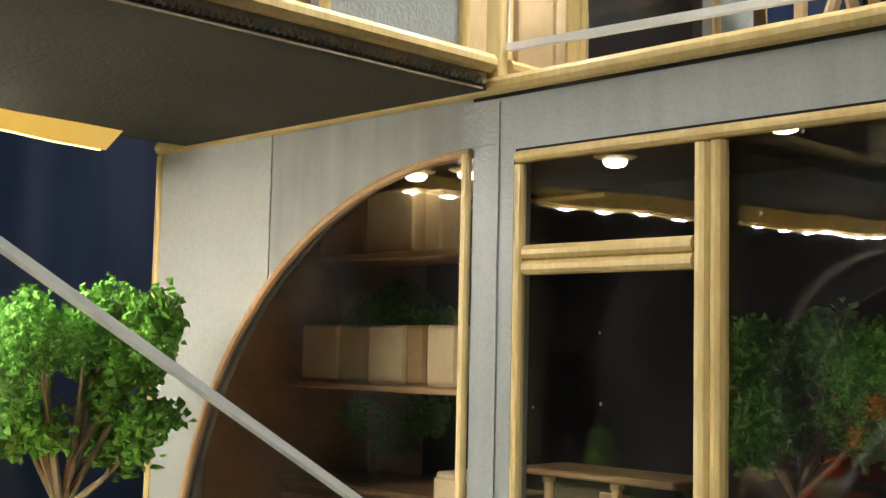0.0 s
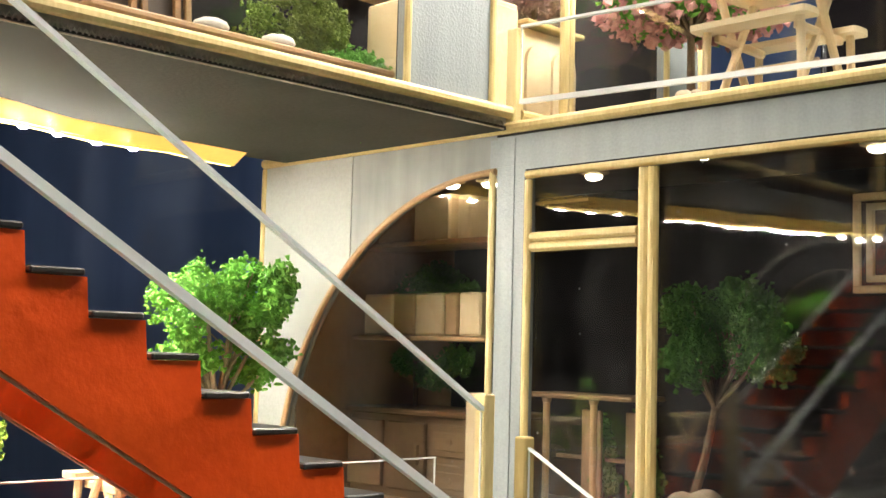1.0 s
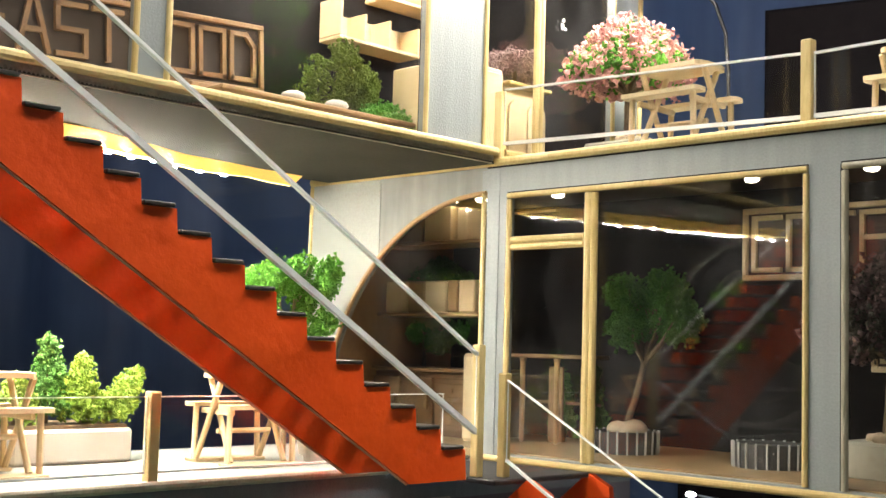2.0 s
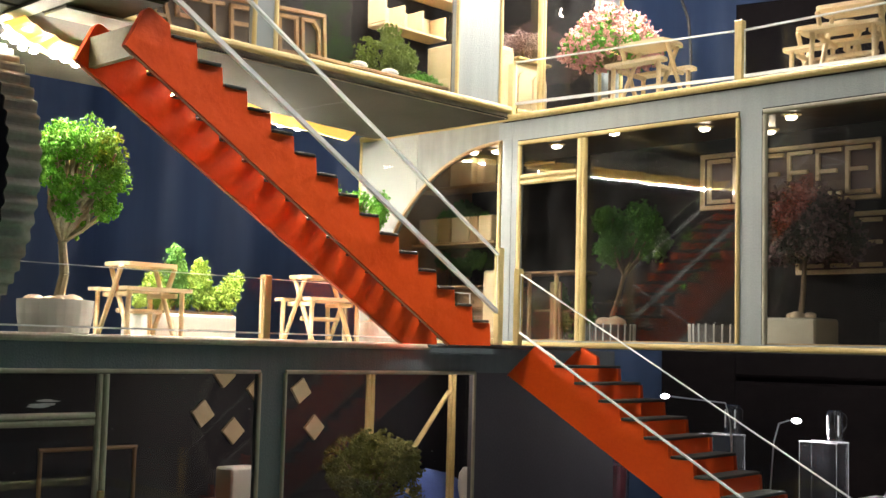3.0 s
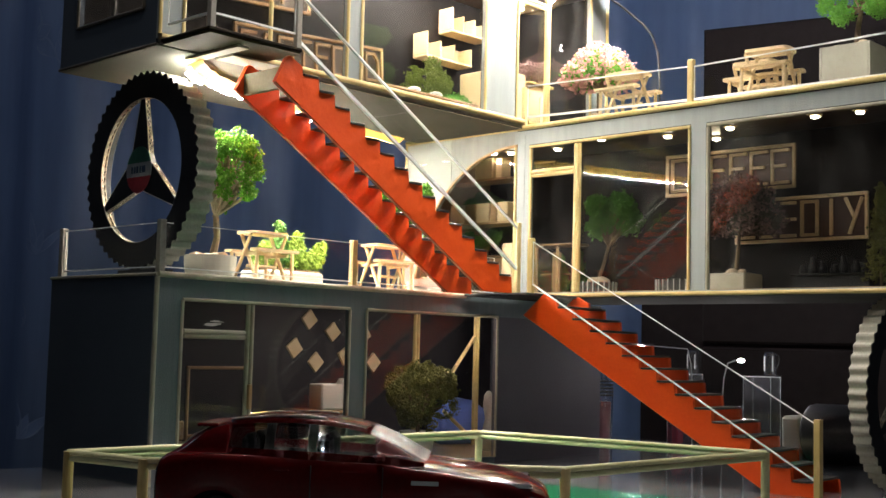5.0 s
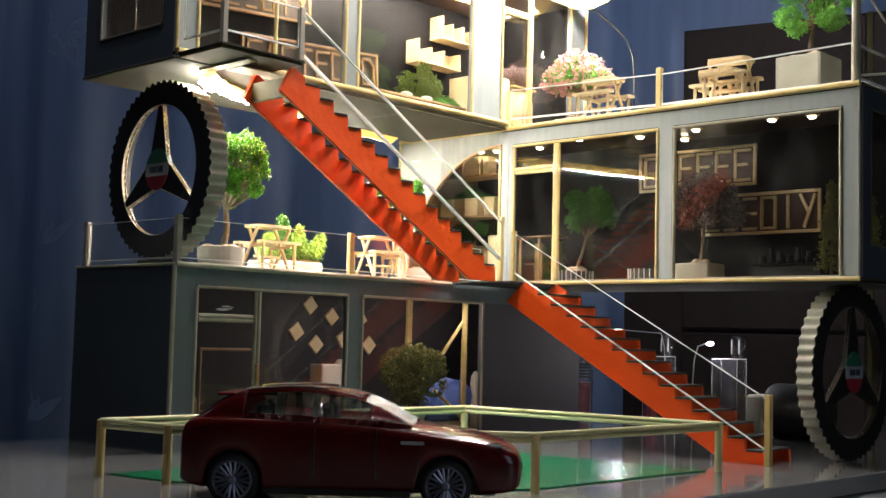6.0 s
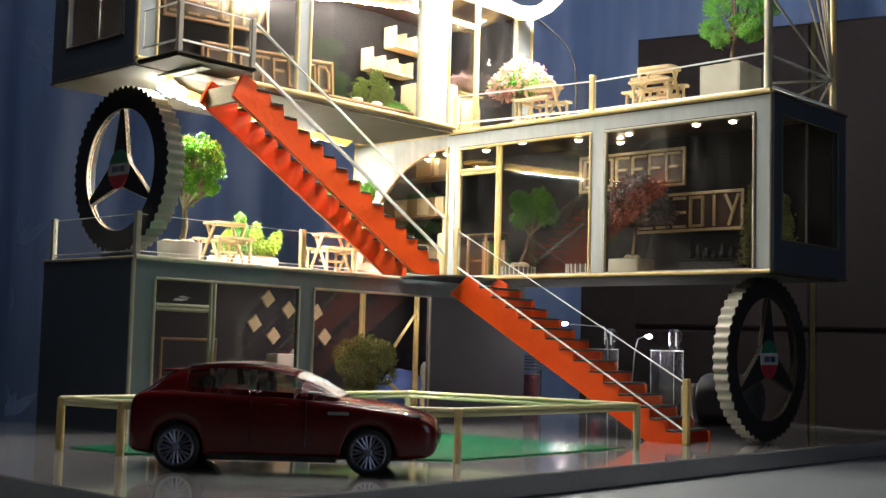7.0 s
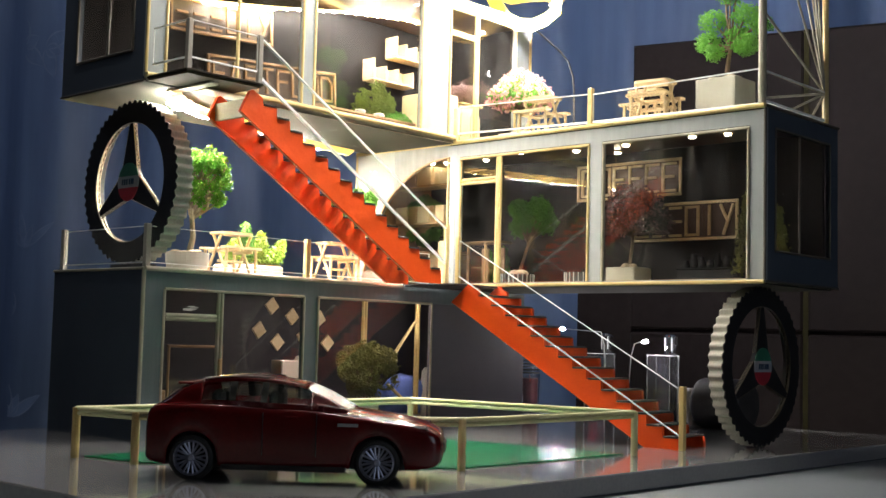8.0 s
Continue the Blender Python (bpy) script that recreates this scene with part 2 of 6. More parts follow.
FLOOR_BOARDS = surface("room_floor", (0.10, 0.07, 0.05), (0.16, 0.11, 0.08), 0.5, 40.0, 3.0, 0.1)

bm = box((-0.105, -0.399, -0.0095), (0.258, 0.232, 0.0), 0.0006)
solid("base_board", bm, BOARD, "glossy white base board carrying the whole model", "board", kind="structure")
bm = bmesh.new()
add_box(bm, (-0.125, -0.95, -0.040), (0.80, 0.252, -0.0096), 0.002)
solid("table", bm, TABLE_TOP, "pale grey tabletop under the white base board", "table", kind="structure")

ROOM = Matrix.Translation((0.15, -0.2, -0.78)) @ pose(0, 0, 0, 0, 0, 40)


def room_box(name, lo, hi, material, label, category):
    ob = solid(name, box(lo, hi), material, label, category, kind="structure")
    ob.matrix_world = ROOM
    return ob


room_box("floor", (-1.6, -1.6, -0.05), (1.6, 1.35, 0.0), FLOOR_BOARDS, "dark brown wooden room floor", "floor")
room_box("ceiling", (-1.6, -1.6, 2.4), (1.6, 1.35, 2.45), CEILING_PAINT, "plain white room ceiling", "ceiling")
room_box("wall_north", (-1.6, 1.3, 0.0), (1.6, 1.35, 2.4), WALL_PAINT, "dull painted wall behind the curtain", "wall")
room_box("wall_south", (-1.6, -1.65, 0.0), (1.6, -1.6, 2.4), WALL_PAINT, "dull painted room wall", "wall")
# the two walls with openings for the added lights
bm = bmesh.new()
for lo, hi in (((1.6, -1.6, 0), (1.65, -1.36, 2.4)), ((1.6, -0.86, 0), (1.65, 1.35, 2.4)), ((1.6, -1.36, 0), (1.65, -0.86, 0.86)), ((1.6, -1.36, 1.86), (1.65, -0.86, 2.4))):
    add_box(bm, lo, hi)
ob = solid("wall_east", bm, WALL_PAINT, "dull painted wall with one opening for an added light", "wall", kind="structure")
ob.matrix_world = ROOM
bm = bmesh.new()
for lo, hi in (((-1.65, -1.6, 0), (-1.6, 0.24, 2.4)), ((-1.65, 0.66, 0), (-1.6, 1.35, 2.4)), ((-1.65, 0.24, 0), (-1.6, 0.66, 1.80)), ((-1.65, 0.24, 2.30), (-1.6, 0.66, 2.4))):
    add_box(bm, lo, hi)
ob = solid("wall_west", bm, WALL_PAINT, "dull painted wall with one opening for an added light", "wall", kind="structure")
ob.matrix_world = ROOM
# a table frame down to the floor
bm = bmesh.new()
for x, y in ((-0.085, -0.88), (0.73, -0.88), (-0.085, 0.20), (0.73, 0.20)):
    add_box(bm, (x - 0.03, y - 0.03, -0.78), (x + 0.03, y + 0.03, -0.040))
solid("table_frame", bm, TABLE_TOP, "square legs under the pale tabletop", "table", kind="structure")

# the curtain: one hanging sheet in uneven folds
bm = bmesh.new()
cols, rows = 620, 2
grid = []
rng = random.Random(4)
waves = [(rng.uniform(6, 15), rng.uniform(0, 6.28), rng.uniform(0.012, 0.024)) for _ in range(4)] + [(rng.uniform(24, 44), rng.uniform(0, 6.28), rng.uniform(0.0045, 0.0090)) for _ in range(5)] + [(rng.uniform(60, 120), rng.uniform(0, 6.28), rng.uniform(0.0004, 0.0010)) for _ in range(5)]
for j in range(rows + 1):
    line = []
    for i in range(cols + 1):
        u = -1.45 + 2.3 * i / cols
        d = 0.90 * sum(a * math.sin(f * u + p) for f, p, a in waves)
        line.append(bm.verts.new((u, 0.86 + d, 0.02 + 2.3 * j / rows)))
    grid.append(line)
for j in range(rows):
    for i in range(cols):
        bm.faces.new((grid[j][i], grid[j][i + 1], grid[j + 1][i + 1], grid[j + 1][i]))
ob = solid("curtain", bm, CURTAIN, "dark blue satin curtain hanging in soft folds", "curtain", kind="structure", smooth=True)
ob.matrix_world = ROOM
mod = ob.modifiers.new("thickness", "SOLIDIFY")
mod.thickness = 0.003
curtain = ob


def petal(u, z, way, long, wide):
    """One printed petal lying on the curtain's folds, its root at u, z."""
    bm = bmesh.new()
    c, s, lines = math.cos(way), math.sin(way), []
    for i in range(13):
        k = i / 12
        half = wide * math.sin(math.pi * k ** 0.8) * 0.5 + 0.0002
        line = []
        for e in (-1.0, -0.72, 0.72, 1.0):
            p, q = u + long * k * c - e * half * s, z + long * k * s + e * half * c
            line.append(bm.verts.new((p, 0.8563 + 0.90 * sum(a * math.sin(f * p + o) for f, o, a in waves), q)))
        lines.append(line)
    for a, b in zip(lines, lines[1:]):
        for k in range(3):
            face = bm.faces.new((a[k], b[k], b[k + 1], a[k + 1]))
            face.material_index = 0 if k == 1 else 1
    ob = part("printed_petal", bm, PRINT, curtain)
    ob.data.materials.append(PRINT_EDGE)


for u, z, way, spread, count, long, wide in ((-0.545, 1.190, 1.6, 1.15, 5, 0.042, 0.020), (-0.512, 1.185, -0.3, 0.9, 3, 0.040, 0.020), (-0.528, 0.940, 1.5, 0.55, 4, 0.050, 0.010), (-0.537, 0.735, 1.5, 0.6, 4, 0.050, 0.014), (-0.540, 0.860, 2.4, 0.6, 3, 0.035, 0.012)):
    for k in range(count):
        petal(u, z, way + spread * (k - (count - 1) / 2), long * (0.8 + 0.2 * math.cos(3.0 * k)), wide)
# ---- the three containers ----
T = 0.003          # thickness of the card
STICK = 0.0014     # radius of the bamboo trim


def wall_part(parent, name, material, boxes, label=""):
    for lo, hi in boxes:
        ob = part(name, box(lo, hi), material, parent, label)
    return ob


def trim(parent, p, q, r=STICK, name="trim", wood=None):
    return part(name, rod(p, q, r, 10), wood or BAMBOO, parent, smooth=False)


def pane(parent, lo, hi, material=None, name="pane"):
    ob = part(name, box(lo, hi), material or PANE, parent)
    ob.visible_shadow = False
    return ob


def flutes(parent, p, q, up, n, name="card_edge"):
    """The raw, fluted edge of corrugated card between p and q, up high."""
    p, q = Vector(p), Vector(q)
    bm = bmesh.new()
    step = (q - p) / n
    along = step.normalized()
    side = along.cross(Vector((0, 0, 1))).normalized() * 0.0004
    line = [p + step * (k * 0.5) + Vector((0, 0, up * (0.12 + 0.76 * (k % 2)))) for k in range(2 * n + 1)]
    for a, b in zip(line, line[1:]):
        w = Vector((0, 0, 0.00013))
        vs = [bm.verts.new(v) for v in (a - w - side, b - w - side, b + w - side, a + w - side, a - w + side, b - w + side, b + w + side, a + w + side)]
        for f in ((0, 1, 2, 3), (7, 6, 5, 4), (0, 4, 5, 1), (3, 2, 6, 7)):
            bm.faces.new([vs[i] for i in f])
    return part(name, bm, FLUTE_EDGE, parent, "raw corrugated card edge")


# ---- lower container: runs along y, long face towards +x ----
LX0, LX1, LY0, LY1, LZ1 = -0.097, 0.0, -0.252, 0.0880, 0.0965
low = thing("shipping_container", (0, 0, 0), "grey card container room with two glazed openings standing on the board", "container", "stacked containers")
wall_part(low, "front_wall", BLUE_CARD, [
    ((LX1 - T, LY0, 0.0855), (LX1, LY1, LZ1)), ((LX1 - T, LY0, 0.0), (LX1, -0.2380, 0.0855)), ((LX1 - T, -0.1335, 0.0), (LX1, -0.1215, 0.0855)),
    ((LX1 - T, -0.2380, 0.0), (LX1, -0.1335, 0.003)), ((LX1 - T, -0.1215, 0.0), (LX1, -0.0155, 0.003))])
wall_part(low, "side_wall", PURPLE_CARD, [((LX1 - T, -0.0155, 0.0), (LX1, LY1, 0.0855))], "plain plum-grey card wall")
wall_part(low, "end_wall", SLATE_CARD, [((LX0, LY0, 0.0), (LX1 - T, LY0 + T, LZ1))], "dark slate card end")
wall_part(low, "end_wall", SLATE_CARD, [((LX0, LY1 - T, 0.0), (LX1 - T, LY1, LZ1))])
wall_part(low, "back_wall", PLUM_PAPER, [((LX0, LY0 + T, 0.0), (LX0 + T, LY1 - T, LZ1))], "near-black paper lined back wall")
wall_part(low, "roof", PALE_CARD, [((LX0 + T, LY0 + T, LZ1 - T), (LX1 - T, LY1 - T, LZ1))], "pale card roof terrace")
wall_part(low, "room_floor", OAK_FLOOR, [((LX0 + T, LY0 + T, 0.0), (LX1 - T, LY1 - T, 0.003))], "oak veneer floor")
z = LZ1
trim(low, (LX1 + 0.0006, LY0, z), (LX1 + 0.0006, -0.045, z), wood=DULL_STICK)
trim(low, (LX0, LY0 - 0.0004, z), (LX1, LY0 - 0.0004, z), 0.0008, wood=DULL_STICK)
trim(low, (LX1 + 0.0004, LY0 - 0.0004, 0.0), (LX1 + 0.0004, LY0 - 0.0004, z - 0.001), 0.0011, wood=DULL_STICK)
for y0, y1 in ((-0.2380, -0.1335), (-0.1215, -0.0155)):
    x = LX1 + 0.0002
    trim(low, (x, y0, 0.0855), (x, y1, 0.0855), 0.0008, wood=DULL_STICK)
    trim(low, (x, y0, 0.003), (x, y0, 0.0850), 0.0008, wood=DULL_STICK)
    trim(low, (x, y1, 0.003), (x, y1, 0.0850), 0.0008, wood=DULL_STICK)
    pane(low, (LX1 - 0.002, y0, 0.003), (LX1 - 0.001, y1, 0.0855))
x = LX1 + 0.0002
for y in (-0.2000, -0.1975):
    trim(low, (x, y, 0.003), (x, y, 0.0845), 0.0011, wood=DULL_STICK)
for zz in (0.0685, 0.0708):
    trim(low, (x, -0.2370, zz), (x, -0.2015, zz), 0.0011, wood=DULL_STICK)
part("door_handle", box((x + 0.0008, -0.1999, 0.034), (x + 0.0026, -0.1976, 0.046), 0.0004), TAN_WOOD, low, "brown wooden door handle")

# ---- middle container: runs along x, long face towards -y ----
LEVEL = DROP
MX0, MX1, MY0, MY1, MZ0, MZ1 = -0.097, 0.248, 0.0, 0.0955, 0.1020, 0.2045
mid = thing("shipping_container", (0, 0, 0), "grey card container room with an arched opening and large panes", "container", "stacked containers")
wall_part(mid, "front_wall", GREY_CARD, [
    ((0.0, MY0, 0.1928), (MX1, MY0 + T, MZ1)), ((0.0, MY0, MZ0), (0.0102, MY0 + T, 0.1928)), ((0.1230, MY0, MZ0), (0.1335, MY0 + T, 0.1928)),
    ((0.2378, MY0, MZ0), (MX1, MY0 + T, 0.1928)), ((0.0102, MY0, MZ0), (0.1230, MY0 + T, 0.1040)), ((0.1335, MY0, MZ0), (0.2378, MY0 + T, 0.1040))])
# a paper overlap folded round the corner post
wall_part(mid, "corner_strip", GREY_CARD, [((-0.0022, MY0 - 0.0003, 0.1955), (0.0060, MY0 - 0.0001, MZ1 - 0.002)), ((0.0004, MY0 - 0.0003, MZ0), (0.0060, MY0 - 0.0001, 0.1953))])
# dark strips drawn in for the shadow gaps beside the trim
wall_part(mid, "joint", GAP_SHADE, [((0.0, MY0 - 0.0003, MZ1 - 0.0014), (MX1, MY0, MZ1 - 0.0008))])
for x0, x1 in ((0.0102, 0.1230), (0.1335, 0.2378)):
    wall_part(mid, "joint", GAP_SHADE, [((x0 - 0.0005, MY0 - 0.0003, 0.1934), (x1, MY0, 0.1942)), ((x0 - 0.0008, MY0 - 0.0003, 0.1040), (x0 - 0.0001, MY0, 0.1934))])
# the arched wall and the lighter sheet that overlaps its end
R_ARCH, H_ARCH, ARCH_Z = 0.0860, 0.0900, 0.1050
n = 40
cut = [(-R_ARCH * math.cos(0.5 * math.pi * k / n), ARCH_Z + H_ARCH * math.sin(0.5 * math.pi * k / n)) for k in range(n + 1)]


def arch_piece(x0, x1, y0):
    """The wall above the arch between x0 and x1, its outer face at y0."""
    bm = bmesh.new()
    line = [(x0, MZ0)] if x0 < -R_ARCH else []
    line += [(-R_ARCH - 0.0001, MZ0)] if x0 < -R_ARCH else []
    line += [p for p in cut if x0 - 1e-6 <= p[0] <= x1 + 1e-6]
    outline = line + [(line[-1][0], MZ1), (line[0][0], MZ1)]
    return prism(outline, on_y(MY0 + T), T + MY0 - y0)


SEAM = cut[22][0]
part("arch_wall", arch_piece(SEAM, 0.0, MY0), STAINED_CARD, mid, "water-stained grey card wall over a quarter-round opening")
part("arch_wall", arch_piece(MX0, SEAM, MY0 - 0.0003), PALE_CARD, mid, "paler card sheet beside the quarter-round opening")
part("arch_trim", tube([(x - 0.0002, MY0 - 0.0004, zz - 0.0006) for x, zz in cut], 0.0009, 8), TAN_WOOD, mid, "thin bent wooden edge")
trim(mid, (-0.0012, MY0 - 0.0004, MZ0 + 0.001), (-0.0012, MY0 - 0.0004, 0.1945), 0.0009)
ob = part("pane", prism([(0.0, MZ0)] + [(0.0, 0.195)] + [(x, zz) for x, zz in cut[::-1]][1:] + [(-R_ARCH, MZ0)], on_y(MY0 + 0.002), 0.001), PANE, mid)
ob.visible_shadow = False
wall_part(mid, "end_wall", SLATE_CARD, [
    ((MX1 - T, MY0 + T, 0.1930), (MX1, MY1, MZ1)), ((MX1 - T, MY0 + T, MZ0), (MX1, MY1, 0.1205)), ((MX1 - T, MY0 + T, 0.1205), (MX1, 0.0120, 0.1930)), ((MX1 - T, 0.0840, 0.1205), (MX1, MY1, 0.1930))], "dark slate card end with a window")
wall_part(mid, "end_wall", PALE_CARD, [((MX0, MY0 + T, MZ0), (MX0 + T, MY1, MZ1))])
wall_part(mid, "back_wall", DARK_PAPER, [((MX0 + T, 0.0800, MZ0), (MX1 - T, 0.0830, MZ1))], "near-black paper lined back wall")
wall_part(mid, "roof", PALE_CARD, [((MX0 + T, MY0 + T, MZ1 - T), (MX1 - T, MY1 - T, MZ1))], "pale card roof terrace")
wall_part(mid, "room_ceiling", DARK_LINING, [((MX0 + T, MY0 + T, MZ1 - T - 0.0012), (MX1 - T, MY1 - T, MZ1 - T - 0.0002))], "dark brown lined ceiling")
wall_part(mid, "room_floor", OAK_FLOOR, [((MX0 + T, MY0 + T, MZ0), (MX1 - T, MY1 - T, MZ0 + 0.0025))], "oak veneer floor")
wall_part(mid, "underside", UNDER_CARD, [((MX0 + T, MY0 + T, MZ0 - 0.0010), (MX1 - T, MY1 - T, MZ0 - 0.0002))], "grey card underside darkened for its shade")
y = MY0 - 0.0006
trim(mid, (MX0, y, MZ1 + 0.0006), (MX1, y, MZ1 + 0.0006), 0.0015)
trim(mid, (0.0, y, MZ0 + 0.0002), (MX1, y, MZ0 + 0.0002), 0.0012)
trim(mid, (MX0, y + 0.0003, MZ0), (MX0, y + 0.0003, MZ1 - 0.001), 0.0009)
trim(mid, (MX1 + 0.0002, y, MZ0 + 0.0015), (MX1 + 0.0002, y, MZ1 - 0.001), 0.0010, wood=SHADED_STICK)
trim(mid, (MX1 + 0.0004, MY0 + 0.001, MZ1 + 0.0004), (MX1 + 0.0004, MY1, MZ1 + 0.0004), 0.0010, wood=SHADED_STICK)
trim(mid, (MX1 + 0.0004, MY0 + 0.001, MZ0 + 0.0004), (MX1 + 0.0004, MY1, MZ0 + 0.0004), 0.0008, wood=SHADED_STICK)
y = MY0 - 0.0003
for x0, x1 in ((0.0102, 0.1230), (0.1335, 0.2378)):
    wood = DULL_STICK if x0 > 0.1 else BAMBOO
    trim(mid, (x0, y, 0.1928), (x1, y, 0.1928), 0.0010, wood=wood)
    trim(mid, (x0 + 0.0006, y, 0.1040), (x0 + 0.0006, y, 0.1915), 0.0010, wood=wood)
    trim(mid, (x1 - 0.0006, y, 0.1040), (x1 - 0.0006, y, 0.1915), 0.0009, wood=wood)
    pane(mid, (x0, MY0 + 0.001, 0.1040), (x1, MY0 + 0.002, 0.1928))
for x in (0.0452, 0.0478):
    trim(mid, (x, y, 0.1040), (x, y, 0.1915), 0.0013)
for zz in (0.1749, 0.1773):
    trim(mid, (0.0122, y, zz), (0.0438, y, zz), 0.0012)
for yy in (0.0120, 0.0425, 0.0840):
    trim(mid, (MX1 + 0.0002, yy, 0.1205), (MX1 + 0.0002, yy, 0.1930), 0.0007, wood=SHADED_STICK)
for zz in (0.1205, 0.1930):
    trim(mid, (MX1 + 0.0002, 0.0120, zz), (MX1 + 0.0002, 0.0840, zz), 0.0007, wood=SHADED_STICK)
pane(mid, (MX1 - 0.002, 0.0120, 0.1205), (MX1 - 0.001, 0.0840, 0.1930))

# ---- upper container: runs along y, long face towards +x ----
UX0, UX1, UY0, UY1, UZ0, UZ1 = -0.085, 0.005, -0.260, 0.0825, 0.2055, 0.3100
top = thing("shipping_container", (0, 0, 0), "grey card container room jutting out over the lower terrace", "container", "stacked containers")
wall_part(top, "front_wall", GREY_CARD, [
    ((UX1 - T, UY0, 0.3020), (UX1, UY1, UZ1)), ((UX1 - T, UY0, 0.2100), (UX1, -0.2475, 0.3020)), ((UX1 - T, -0.1460, 0.2100), (UX1, -0.1360, 0.3020)),
    ((UX1 - T, -0.0370, 0.2100), (UX1, -0.0085, 0.3020)), ((UX1 - T, 0.0650, 0.2100), (UX1, UY1, 0.3020)), ((UX1 - T, UY0, 0.2080), (UX1, UY1, 0.2100))])
wall_part(top, "end_wall", SLATE_CARD, [
    ((UX0, UY0, UZ0), (UX1 - T, UY0 + T, 0.2240)), ((UX0, UY0, 0.3000), (UX1 - T, UY0 + T, UZ1)), ((UX0, UY0, 0.2240), (-0.0690, UY0 + T, 0.3000)), ((-0.0090, UY0, 0.2240), (UX1 - T, UY0 + T, 0.3000))], "dark slate card end with a window")
wall_part(top, "end_wall", PALE_CARD, [((UX0, UY1 - T, UZ0), (UX1 - T, UY1, UZ1))])
wall_part(top, "back_wall", DARK_PAPER, [((UX0, UY0 + T, UZ0), (UX0 + T, UY1 - T, UZ1))], "near-black paper lined back wall")
wall_part(top, "underside", UNDER_CARD, [((UX0, UY0, UZ0 - 0.0012), (UX1 - 0.0006, UY1, UZ0 - 0.0002))], "grey card underside darkened for its shade")
wall_part(top, "room_floor", OAK_FLOOR, [((UX0 + T, UY0 + T, UZ0), (UX1 - T, UY1 - T, 0.2085))], "oak veneer floor")
wall_part(top, "roof", PALE_CARD, [((UX0 + T, UY0 + T, UZ1 - T), (UX1 - T, UY1 - T, UZ1))], "pale card roof")
flutes(top, (UX1 - 0.0006, -0.2050, UZ0 - 0.0008), (UX1 - 0.0006, -0.0030, UZ0 - 0.0004), 0.0014, 165)
wall_part(top, "card_core", FLUTE_EDGE, [((UX1 - 0.0030, UY0 + 0.001, UZ0 - 0.0001), (UX1 - 0.0011, -0.0015, 0.2078))])
wall_part(top, "liner", KRAFT_EDGE, [((UX1 - 0.0010, -0.2050, UZ0 - 0.0012), (UX1 - 0.0003, -0.0030, UZ0 - 0.0009))], "thin pale paper liner")
wall_part(top, "lining", DARK_PAPER, [((UX0 + T + 0.0002, UY1 - T - 0.0008, 0.2087), (UX1 - T - 0.0002, UY1 - T - 0.0002, UZ1 - T - 0.0010))])
for ya, yb in ((UY0 + T, -0.2477), (-0.1458, -0.1362), (-0.0368, -0.0087), (0.0652, UY1 - T - 0.001)):
    wall_part(top, "lining", DARK_PAPER, [((UX1 - T - 0.0008, ya + 0.0002, 0.2104), (UX1 - T - 0.0002, yb - 0.0002, 0.3018))])
wall_part(top, "room_ceiling", DARK_LINING, [((UX0 + T + 0.0002, UY0 + T + 0.0002, UZ1 - T - 0.0008), (UX1 - T - 0.0002, UY1 - T - 0.0002, UZ1 - T - 0.0002))])
x = UX1 + 0.0004
trim(top, (x, UY0, 0.2086), (x, -0.0020, 0.2086), 0.0016)
trim(top, (x, 0.0020, 0.2086), (x, UY1, 0.2086), 0.0014)
trim(top, (UX0, UY0 - 0.0004, UZ0 - 0.0004), (UX1, UY0 - 0.0004, UZ0 - 0.0004), 0.0008, wood=SHADED_STICK)
trim(top, (x, UY0 - 0.0002, UZ0 + 0.004), (x, UY0 - 0.0002, UZ1), 0.0009)
trim(top, (x, UY1, UZ0 + 0.005), (x, UY1, UZ1), 0.0011)
trim(top, (x, UY0, UZ1), (x, UY1, UZ1), 0.0011)
for y0, y1 in ((-0.2475, -0.1460), (-0.1360, -0.0370), (-0.0085, 0.0650)):
    trim(top, (x, y0, 0.2098), (x, y0, 0.3020), 0.0009)
    trim(top, (x, y1, 0.2098), (x, y1, 0.3020), 0.0009)
    trim(top, (x, y0, 0.3022), (x, y1, 0.3022), 0.0009)
    pane(top, (UX1 - 0.002, y0, 0.2100), (UX1 - 0.001, y1, 0.3020))
trim(top, (x, -0.1970, 0.2098), (x, -0.1970, 0.3020), 0.0011)
trim(top, (x, 0.0190, 0.2098), (x, 0.0190, 0.3020), 0.0013)
trim(top, (x, 0.0215, 0.2098), (x, 0.0215, 0.3020), 0.0011)
trim(top, (x, -0.0080, 0.2830), (x, 0.0180, 0.2830), 0.0011)
trim(top, (x, -0.0080, 0.2853), (x, 0.0180, 0.2853), 0.0011)
for xx in (-0.0690, -0.0350, -0.0090):
    trim(top, (xx, UY0 - 0.0003, 0.2240), (xx, UY0 - 0.0003, 0.3000), 0.0008, wood=SHADED_STICK)
trim(top, (-0.0690, UY0 - 0.0003, 0.2240), (-0.0090, UY0 - 0.0003, 0.2240), 0.0008, wood=SHADED_STICK)
pane(top, (-0.0690, UY0 + 0.001, 0.2240), (-0.0090, UY0 + 0.002, 0.3000))

